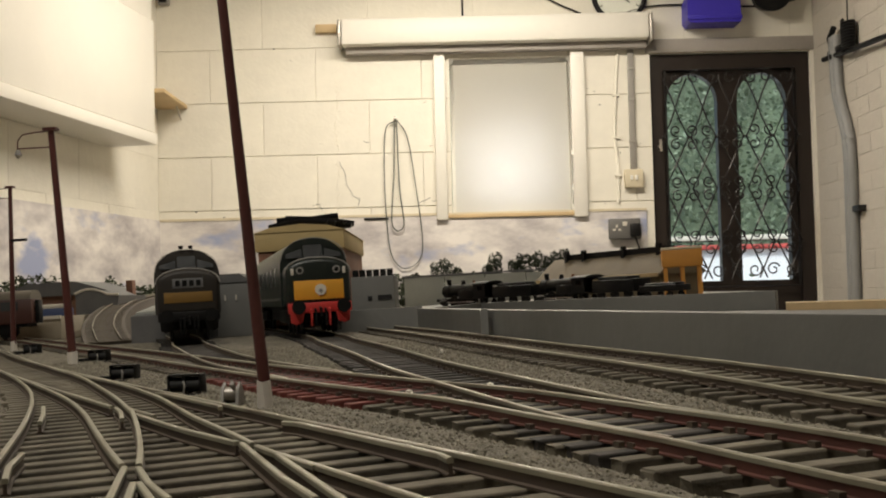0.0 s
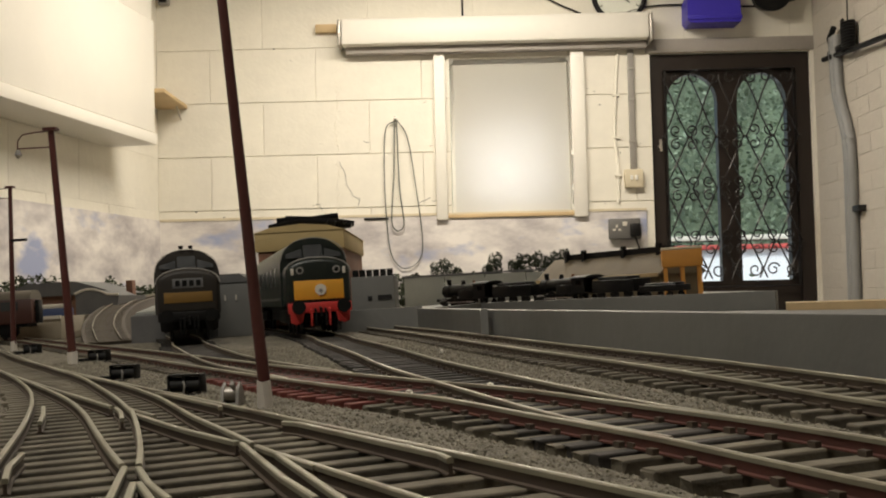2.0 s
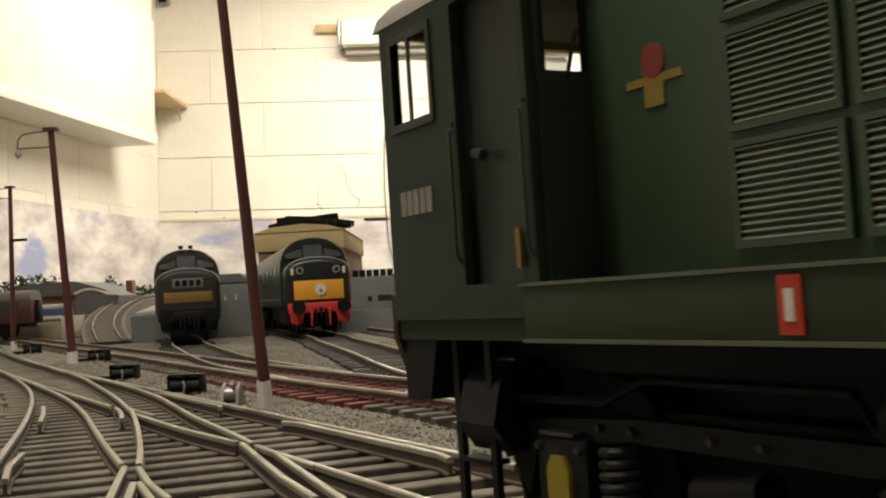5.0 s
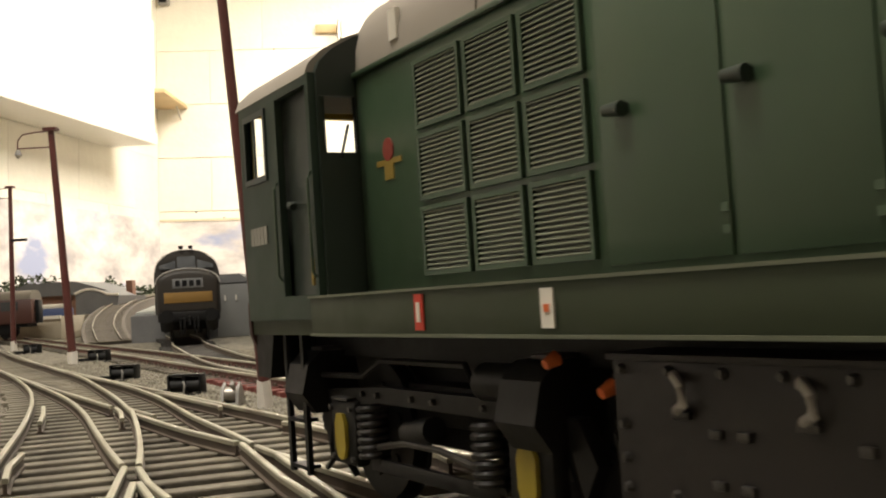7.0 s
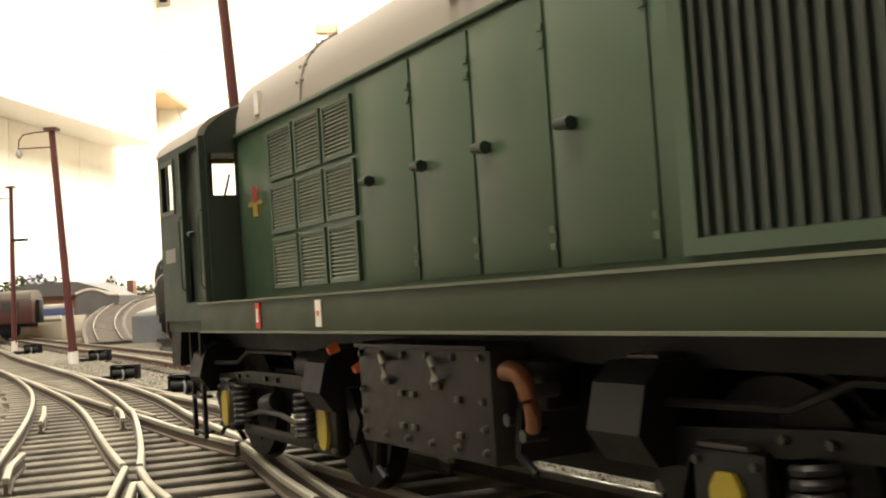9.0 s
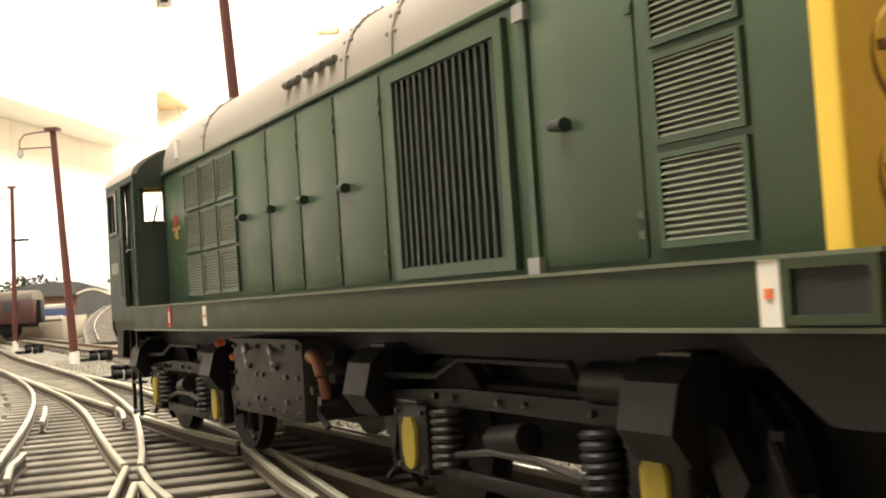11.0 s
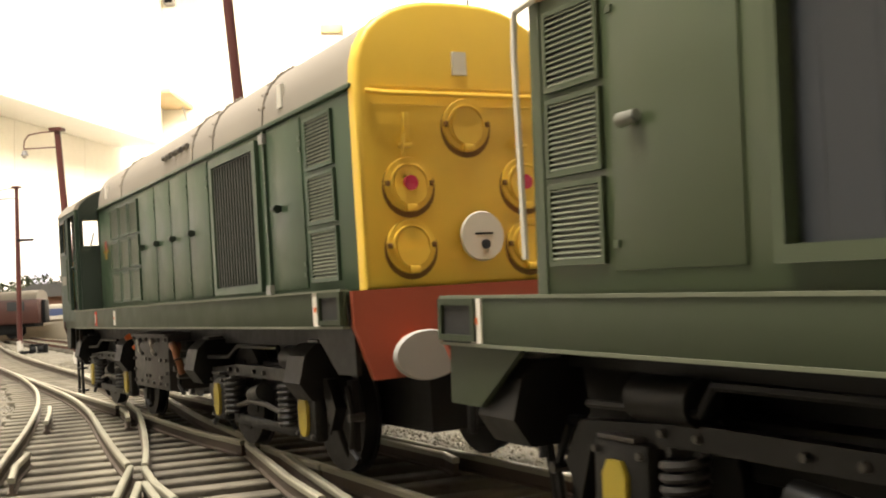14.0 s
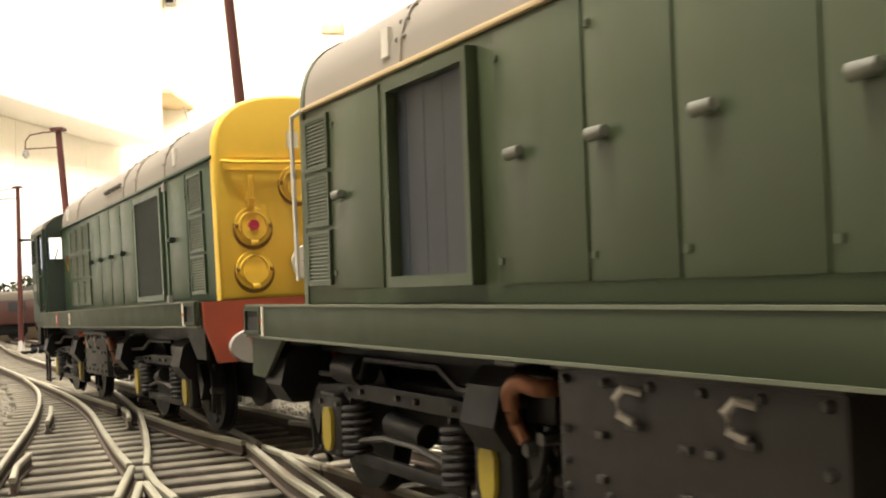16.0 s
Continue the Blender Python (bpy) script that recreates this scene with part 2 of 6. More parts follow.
def room():
    floor = structure("floor", box(bm_new(), -3.2, 2.2, -3.2, 4.9, -0.1, 0.0), FLOORM, "bare grey concrete garage floor")
    structure("ceiling", box(bm_new(), -3.2, 2.2, -3.2, 4.9, 2.6, 2.7), CEILM, "white painted flat ceiling")
    # end wall with a window opening and a door opening
    us, vs = [-1.6, 0.045, 0.565, 0.9, 1.585, 2.2], [0.0, 1.37, 2.035, 2.05, 2.6]
    north = structure("wall_north", grid_wall(bm_new(), us, vs, {(1, 1), (3, 0), (3, 1)}, WALL_Y, WALL_Y + 0.2), WALL, "cream-painted concrete block end wall with window and door")
    # blocks, proud of their joints by three millimetres
    holes = [(0.045, 0.565, 1.37, 2.05), (0.9, 1.585, 0.0, 2.035)]
    course, z = 0, 0.036
    while z < 2.55:
        z1 = min(z + 0.2285, 2.6)
        x = -1.2 - (0.0 if course % 2 else 0.225)
        while x < 1.6:
            a, b = max(x + 0.001, -1.2), min(x + 0.449, 1.6)
            spans = [(a, b)]
            for h0, h1, hz0, hz1 in holes:
                if z1 > hz0 + 0.02 and z < hz1 - 0.02:
                    spans = [s for u, v in spans for s in ((u, min(v, h0)), (max(u, h1), v)) if s[1] - s[0] > 0.02]
            for u, v in spans:
                if z > 0.6:
                    bm = box(bm_new(), 0, v - u, -0.0034 - random.random() * 0.0016, 0.0, 0.0, z1 - z - 0.0035, 0.0022)
                    part("block", bm, WALL, north, at=Matrix.Translation((u, WALL_Y, z + 0.002)), smooth=False)
            x += 0.45
        z += 0.2285
        course += 1
    # side and back walls
    right = structure("wall_east", box(bm_new(), XR, XR + 0.2, -3.0, WALL_Y, 0, 2.6), BRICKW, "white-painted brick side wall")
    mesh = finish("brick", box(bm_new(), -0.0016, 0.0, 0.003, 0.2215, 0.003, 0.0705, 0.0012), BRICKW)
    for j in range(36):
        for i in range(5):
            y = WALL_Y - 0.225 * (i + 1) + (0.1125 if j % 2 else 0)
            if y + 0.2225 < WALL_Y:
                piece("brick", mesh, right, Matrix.Translation((XR, y, 0.0 + j * 0.0725)))
    m = pose(XL, WALL_Y, 0, 0, 0, 0) @ Matrix.Rotation(-LEFT_TURN, 4, "Z")
    west = structure("wall_west", box(bm_new(), -0.2, 0.0, -7.6, 0.1, 0, 2.6), WALL, "cream-painted block side wall", m)
    mesh = finish("block", box(bm_new(), 0.0, 0.0018, 0.001, 0.449, 0.001, 0.2265, 0.0009), WALL)
    for j in range(11):
        for i in range(6):
            piece("block", mesh, west, Matrix.Translation((0, -0.45 * (i + 1) + (0.225 if j % 2 else 0) - 0.225, 0.036 + j * 0.2285)))
    structure("wall_south", box(bm_new(), -3.2, 2.2, -3.2, -3.0, 0, 2.6), WALL, "cream-painted block wall behind the layout")


def window_and_blind():
    win = thing("window_1", "window behind a drawn white roller blind", "window", Matrix.Translation((0, WALL_Y, 0)), kind="structure")
    for x0, x1 in ((-0.022, 0.026), (0.558, 0.616)):
        part("side_board", box(bm_new(), x0, x1, -0.032, -0.004, 1.345, 2.09, 0.004), WHITE, win)
    part("sill", box(bm_new(), 0.025, 0.59, -0.02, 0.16, 1.352, 1.368, 0.003), PINE, win, "bare timber sill")
    part("frame", grid_wall(bm_new(), [0.048, 0.09, 0.53, 0.562], [1.372, 1.41, 2.0, 2.048], {(1, 1)}, 0.11, 0.15), WHITE, win)
    blind = thing("roller_blind", "drawn white translucent roller blind glowing with daylight", "blind", Matrix.Translation((0, WALL_Y, 0)))
    m, n, l, b = nodes_of("blind_cloth")
    tr, mx = n.new("ShaderNodeBsdfTranslucent"), n.new("ShaderNodeMixShader")
    b.inputs["Base Color"].default_value = (0.66, 0.63, 0.55, 1)
    b.inputs["Roughness"].default_value = 0.8
    tr.inputs[0].default_value = (0.70, 0.70, 0.70, 1)
    mx.inputs[0].default_value = 0.45
    l.new(b.outputs[0], mx.inputs[1])
    l.new(tr.outputs[0], mx.inputs[2])
    l.new(mx.outputs[0], n["Material Output"].inputs[0])
    part("cloth", box(bm_new(), 0.062, 0.548, 0.03, 0.0315, 1.374, 2.05), m, blind)
    part("chain", tube(tube(bm_new(), [(0.553, -0.012, 2.06), (0.556, -0.012, 1.40)], 0.0028, 6), [(0.566, -0.012, 2.06), (0.57, -0.012, 1.45)], 0.0028, 6), STEEL, blind, "grey bead chain")
    for z in (1.61, 1.46):
        part("cord_weight", cyl(bm_new(), (0.561, -0.014, z), (0.561, -0.014, z + 0.03), 0.011, 0.004), WHITE, blind)
    cas = thing("projection_screen", "long white roller screen case fixed above the window", "screen case", Matrix.Translation((0, WALL_Y, 0)))
    part("case", box(bm_new(), -0.405, 0.885, -0.10, -0.01, 2.082, 2.194, 0.012), WHITE, cas)
    # the shade under the case is put into the slot's grey
    part("slot", box(bm_new(), -0.39, 0.88, -0.055, -0.01, 2.052, 2.083, 0.004), LINTEL, cas, "shaded grey slot under the case")
    part("end_cap", box(bm_new(), 0.885, 0.9, -0.105, -0.008, 2.07, 2.19, 0.006), STEEL, cas)
    part("end_cap", box(bm_new(), -0.42, -0.405, -0.105, -0.008, 2.08, 2.19, 0.006), STEEL, cas)
    part("bracket", box(bm_new(), -0.52, -0.43, -0.03, -0.004, 2.155, 2.19, 0.003), PINE, cas, "small timber fixing block")


def scroll(bm, cx, cz, r, turn, start, y, rod, way=1):
    pts = []
    for i in range(15):
        a = start + way * turn * i / 14
        q = r * (1 - 0.72 * i / 14)
        pts.append((cx + q * math.cos(a), y, cz + q * math.sin(a)))
    tube(bm, pts, rod, 5)




def door():
    d = thing("door_1", "dark brown garage door with two arched glazed lights", "door", Matrix.Translation((0, WALL_Y, 0)), kind="structure")
    y0, y1 = 0.04, 0.085
    part("door_frame", grid_wall(bm_new(), [0.902, 0.955, 1.525, 1.583], [0.0, 1.965, 2.033], {(1, 0)}, 0.02, 0.12), DOORBROWN, d)
    lights = ((0.976, 1.191), (1.277, 1.489))
    spring, top, low = 1.835, 1.952, 1.06
    bm = bm_new()
    box(bm, 0.957, 1.523, y0, y1, 0.02, low)
    xs = [0.957, lights[0][0], lights[0][1], lights[1][0], lights[1][1], 1.523]
    for i in (0, 2, 4):
        box(bm, xs[i], xs[i + 1], y0, y1, low, 1.963)
    part("leaf", bm, DOORBROWN, d, smooth=False)
    for x0, x1 in lights:
        # the head over an arched light, in steps of an arch
        bm, n = bm_new(), 14
        c, r = (x0 + x1) / 2, (x1 - x0) / 2
        for i in range(n):
            a, b = math.pi * i / n, math.pi * (i + 1) / n
            pa, pb = (c + r * math.cos(a), spring + (top - spring) * math.sin(a)), (c + r * math.cos(b), spring + (top - spring) * math.sin(b))
            vs = []
            for y in (y0, y1):
                vs.append([bm.verts.new((x, y, z)) for x, z in (pa, pb, (pb[0], 1.963), (pa[0], 1.963))])
            f, g = vs
            bm.faces.new(f), bm.faces.new(g[::-1])
            for k in range(4):
                bm.faces.new((f[k], f[(k + 1) % 4], g[(k + 1) % 4], g[k]))
        bmesh.ops.recalc_face_normals(bm, faces=bm.faces[:])
        part("arched_head", bm, DOORBROWN, d, smooth=False)
        pane = part("pane", box(bm_new(), x0 - 0.004, x1 + 0.004, 0.062, 0.066, low - 0.004, 1.955), GLASS, d)
        pane.visible_shadow = False
    part("handle", cyl(cyl(bm_new(), (0.935, -0.005, 1.64), (0.935, 0.04, 1.64), 0.007), (0.935, -0.01, 1.615), (0.935, -0.01, 1.665), 0.006), STEEL, d, "worn brass lever handle")
    # the wrought-iron grille on its inner side
    g = thing("door_grille", "black wrought-iron scrollwork grille on the door", "grille", Matrix.Translation((0, WALL_Y, 0)))
    y = 0.012
    part("border", tube(bm_new(), [(0.965, y, 1.035), (0.965, y, 1.965), (1.512, y, 1.965), (1.512, y, 1.035), (0.965, y, 1.035)], 0.005, 6), IRON, g)
    for z in (1.225, 1.455, 1.675):
        for i in range(8):
            bm = bm_new()
            x = 1.005 + i * 0.0665
            scroll(bm, x, z + 0.03, 0.026, 7.5, -1.2, y, 0.0036, 1 if i % 2 else -1)
            scroll(bm, x, z - 0.03, 0.026, 7.5, 1.2, y, 0.0036, -1 if i % 2 else 1)
            part("scroll", bm, IRON, g)
    for z in (1.105, 1.93):
        for i in range(7):
            bm = bm_new()
            scroll(bm, 1.01 + i * 0.078, z, 0.03, 7.5, 0.4, y, 0.0036, 1 if i % 2 else -1)
            part("scroll", bm, IRON, g)
    for i in range(5):
        for s in (-1, 1):
            bm = bm_new()
            x = 1.005 + i * 0.1175
            zs = (1.93, 1.85, 1.75, 1.675, 1.60, 1.53, 1.455, 1.38, 1.30, 1.225, 1.15, 1.07)
            pts = [(x + s * 0.052 * (abs((k % 6) - 3) / 1.5 - 1), y + 0.003 * s, zs[k]) for k in range(12)]
            tube(bm, pts, 0.0038, 5)
            for k in (3, 7):
                bmesh.ops.create_uvsphere(bm, u_segments=8, v_segments=6, radius=0.0075, matrix=Matrix.Translation(pts[k]))
            part("bar", bm, IRON, g)
    # lintel painted grey in place of the shade in its recess
    part("lintel", box(bm_new(), 0.88, 1.6, -0.012, 0.02, 2.037, 2.095, 0.003), LINTEL, d, "lintel board greyed for the recess's shade")


def outside():
    """The yard beyond the door: a paved strip, a white wall with a red coping, a hedge."""
    structure("ground", box(bm_new(), -60, 60, 4.7, 120, -0.16, -0.06), material("paving", (0.3, 0.3, 0.29), 0.9, vary=0.2, scale=3), "grey paved yard outside the door")
    w = thing("yard_wall", "white rendered low garden wall with red coping", "wall")
    part("render", box(bm_new(), 0.2, 4.5, 7.6, 7.75, -0.06, 1.30), material("white_render", (0.8, 0.82, 0.86), 0.8, vary=0.1, scale=4), w)
    part("coping", box(bm_new(), 0.15, 4.6, 7.56, 7.8, 1.30, 1.335, 0.01), material("red_coping", (0.5, 0.08, 0.07), 0.7, vary=0.2, scale=6), w)
    part("ledge", box(bm_new(), 0.15, 4.6, 7.54, 7.8, 1.365, 1.40, 0.005), MARK, w)
    leaf = material("hedge_leaf", (0.20, 0.26, 0.17), 0.5, vary=0.9, scale=1.6)
    rng = np.random.default_rng(5)
    n = 42000
    c = np.stack([rng.uniform(0.2, 5.2, n), 8.6 + rng.normal(0, 0.35, n), rng.uniform(0.2, 3.6, n)], 1)
    a, b = rng.normal(0, 1, (n, 3)), rng.normal(0, 1, (n, 3))
    a /= np.linalg.norm(a, axis=1)[:, None]
    b = np.cross(a, b)
    b /= np.linalg.norm(b, axis=1)[:, None]
    s = rng.uniform(0.012, 0.032, (n, 1))
    v = np.stack([c - a * s, c + b * s * 0.5, c + a * s, c - b * s * 0.5], 1).reshape(-1, 3)
    me = bpy.data.meshes.new("hedge")
    me.from_pydata(v.tolist(), [], (np.arange(n)[:, None] * 4 + np.arange(4)).tolist())
    me.materials.append(leaf)
    tagged(new("hedge", me), "tall dense green garden hedge with small leaves", "hedge", kind="stuff")
    tagged(new("hedge_core", finish("hedge_core", box(bm_new(), 0.0, 5.6, 8.8, 9.4, -0.06, 3.5, 0.2), leaf)), "dark inner growth of the garden hedge", "hedge", kind="stuff")


room()
window_and_blind()
door()
outside()


# ---- layout boards and track ----
N1, D1 = Vector((math.cos(radians(28.86)), math.sin(radians(28.86)))), Vector((-math.sin(radians(28.86)), math.cos(radians(28.86))))


def along(n, d):
    p = N1 * n + D1 * d
    return (p.x, p.y)


TRACKS = {
    "main": [along(0.1005, -0.75), along(0.1005, -0.2), along(0.1005, 0.3), along(0.1005, 0.75), along(0.115, 1.2), along(0.15, 1.7), along(0.2, 2.3)],
    "left_branch": [along(0.1005, 0.93), (-0.237, 0.634), (-0.173, 0.492), (-0.141, 0.404), (-0.108, 0.306), (-0.091, 0.248), (-0.083, 0.2), (-0.076, 0.1), (-0.075, -0.2)],
    "right_branch": [along(0.1005, 0.87), (-0.228, 0.623), (-0.134, 0.433), (-0.081, 0.305), (-0.059, 0.25), (-0.036, 0.19), (0.0, 0.09), (0.06, -0.1), (0.14, -0.35)],
    "second": [(-0.874, 2.116), (-0.55, 1.48), (-0.286, 0.962), (-0.179, 0.745), (-0.078, 0.541), (-0.018, 0.43), (0.012, 0.376), (0.038, 0.313), (0.063, 0.253), (0.09, 0.176), (0.15, 0.02), (0.26, -0.25)],
    "shed_road": [(-0.36, 1.9), (-0.24, 1.55), (-0.135, 1.143), (-0.101, 0.97), (-0.053, 0.744), (-0.02, 0.572), (0.007, 0.458), (0.044, 0.31), (0.068, 0.245)],
    "goods_road": [(-0.17, 1.85), (-0.096, 1.387), (-0.012, 1.0), (0.054, 0.679), (0.095, 0.491), (0.116, 0.379), (0.1325, 0.285), (0.165, 0.15), (0.22, 0.0)],
    "siding": [(-0.46, 1.75), (-0.335, 1.35), (-0.28, 1.143), (-0.232, 0.98), (-0.142, 0.704), (-0.06, 0.51)],
}
LABELS = {
    "main": "straight main line of weathered bullhead track in ballast", "left_branch": "curved diverging track of a point, worn rails",
    "right_branch": "diverging track crossing the point's frog, worn rails", "second": "weathered track with some red-painted sleepers",
    "shed_road": "track leading to the engine shed", "goods_road": "track beside the grey edge board, thick sleepers", "siding": "siding under the dark diesel engine",
}
HEAD = [(-0.0005, 0.0), (-0.0008, -0.0003), (-0.0008, -0.0013), (0.0008, -0.0013), (0.0008, -0.0003), (0.0005, 0.0)]
WEB = [(-0.00045, -0.0013), (-0.00045, -0.0034), (-0.0011, -0.0037), (-0.0011, -0.0041), (0.0011, -0.0041), (0.0011, -0.0037), (0.00045, -0.0034), (0.00045, -0.0013)]


def offset(pts, d):
    out = []
    for i, p in enumerate(pts):
        t = pts[min(i + 1, len(pts) - 1)] - pts[max(i - 1, 0)]
        out.append(p + Vector((t.y, -t.x, 0)).normalized() * d)
    return out


def rail(parent, pts, label="", web=None):
    r = part("rail", sweep(bm_new(), pts, WEB), web or RUST, parent, label, smooth=False)
    part("rail_head", sweep(bm_new(), pts, HEAD), RAILTOP, r, "worn pale running surface", smooth=False)
    return r


# the rails of the three crossing lines between their frogs: (line, runs past the near edge, way)
POINT_RAILS = [
    ("left_branch", True, [(-0.3232, 0.764), (-0.2666, 0.652), (-0.2181, 0.549), (-0.1869, 0.474), (-0.1637, 0.412), (-0.1416, 0.348), (-0.1213, 0.285)]),
    ("left_branch", False, [(-0.547, 1.295), (-0.322, 0.833), (-0.2246, 0.640), (-0.1783, 0.537), (-0.1441, 0.457), (-0.1215, 0.400), (-0.1163, 0.387), (-0.099, 0.334), (-0.0834, 0.283), (-0.0737, 0.248)]),
    ("left_branch", True, [(-0.0685, 0.226), (-0.0640, 0.207)]),
    ("right_branch", False, [(-0.2725, 0.667), (-0.2189, 0.565), (-0.1723, 0.474), (-0.1405, 0.404), (-0.1123, 0.334), (-0.0925, 0.285), (-0.0776, 0.250)]),
    ("right_branch", True, [(-0.0672, 0.226), (-0.0590, 0.206)]),
    ("right_branch", False, [(-0.2246, 0.642), (-0.1778, 0.560), (-0.1279, 0.458), (-0.0879, 0.360), (-0.0636, 0.305), (-0.0507, 0.274)]),
    ("right_branch", True, [(-0.0425, 0.2560), (-0.0330, 0.2290)]),
    ("main", False, [(-0.1123, 0.377), (-0.083, 0.324), (-0.0631, 0.292), (-0.056, 0.281)]),
    ("main", True, [(-0.0415, 0.2560), (-0.027, 0.2290)]),
]
WING_RAILS = [
    ("left_branch", [(-0.0737, 0.248), (-0.0648, 0.225), (-0.0553, 0.205)]),
    ("right_branch", [(-0.0776, 0.250), (-0.0735, 0.232), (-0.0679, 0.208)]),
    ("right_branch", [(-0.0507, 0.274), (-0.0446, 0.261), (-0.0307, 0.235)]),
    ("main", [(-0.056, 0.281), (-0.0475, 0.256), (-0.0363, 0.223), (-0.0261, 0.197)]),
    ("main", [(-0.1286, 0.407), (-0.1222, 0.392), (-0.1127, 0.363)]),
    ("main", [(-0.1233, 0.404), (-0.1180, 0.394), (-0.1031, 0.368)]),
    ("left_branch", [(-0.1651, 0.430), (-0.153, 0.398), (-0.1428, 0.368)]),
    ("left_branch", [(-0.1161, 0.286), (-0.1103, 0.2635), (-0.102, 0.241)]),
]


def point_rails(t, name):
    for line, past, way in POINT_RAILS:
        if line == name:
            p = [Vector((*q, 0)) for q in way]
            if past:
                p.append(p[-1] + (p[-1] - p[-2]).normalized() * 0.2)
            rail(t, spline(p, 0.006))
    for line, way in WING_RAILS:
        if line == name:
            rail(t, [Vector((*q, 0)) for q in way], "short bent wing rail")


def track_thing(name, z=Z0):
    pts = spline(TRACKS[name], 0.012)
    t = thing("track", LABELS[name], "track", LAY @ Matrix.Translation((0, 0, z)), "tracks of the yard")
    point_rails(t, name)
    for d in (-0.0165, 0.0165):
        side = offset(pts, d)
        if name == "main" and d < 0:
            side = [p for p in side if p.y > 0.408]
        if name not in ("left_branch", "right_branch"):
            rail(t, side, web=REDWEB if name == "second" else None)
    rng = random.Random(name)
    meshes = []
    deep = 0.0062 if name == "goods_road" else 0.0046
    for k in range(5):
        bm = box(bm_new(), -0.029, 0.029, -0.0030, 0.0030, -0.0040 - deep, -0.0041, 0.0005)
        for v in bm.verts:
            v.co.x += rng.uniform(-0.0006, 0.0006)
            v.co.z += rng.uniform(-0.0002, 0.0001)
        meshes.append(finish("sleeper", bm, SLEEPDARK if name in ("shed_road", "siding") else SLEEPER))
    red = finish("sleeper", box(bm_new(), -0.029, 0.029, -0.0030, 0.0030, -0.0040 - deep, -0.0041, 0.0005), REDPRIME)
    chairs = bm_new()
    ties = spline(TRACKS[name], 0.0158)
    for i, p in enumerate(ties[:-1]):
        d = ties[i + 1] - p
        a = math.atan2(d.y, d.x) + rng.uniform(-0.03, 0.03) - math.pi / 2
        m = Matrix.Translation(p) @ Matrix.Rotation(a, 4, "Z")
        if name in ("main", "left_branch", "right_branch") and -0.32 < p.x < 0.02 and 0.15 < p.y < 0.66 or name in ("left_branch", "right_branch") and p.y >= 0.6:
            continue
        is_red = name == "second" and 0.42 < p.y < 0.62
        piece("sleeper", red if is_red else rng.choice(meshes), t, m @ Matrix.Translation((rng.uniform(-0.0012, 0.0012), 0, rng.uniform(-0.0002, 0.0))))
        if p.y < 1.1 and name not in ("left_branch", "right_branch"):
            for s in (-0.0165, 0.0165):
                for e in (-0.0019, 0.0019):
                    made = bmesh.ops.create_cube(chairs, size=1.0, matrix=m @ Matrix.Translation((s + e, 0, -0.0034)) @ Matrix.Diagonal((0.0017, 0.0028, 0.0015, 1)))
    if name == "main":
        for a, b, c in ((0.205, 0.31, 0.1137), (0.375, 0.47, 0.1137)):
            rail(t, [Vector((*along(c - (0.002 if e else 0), a + (b - a) * u), 0)) for u, e in ((0, 1), (0.08, 0), (0.5, 0), (0.92, 0), (1, 1))], "check rail")
    ob = part("rail_chair", chairs, RUST, t, "small cast rail chairs", smooth=False)
    ob["kind"] = "stuff"
    return t


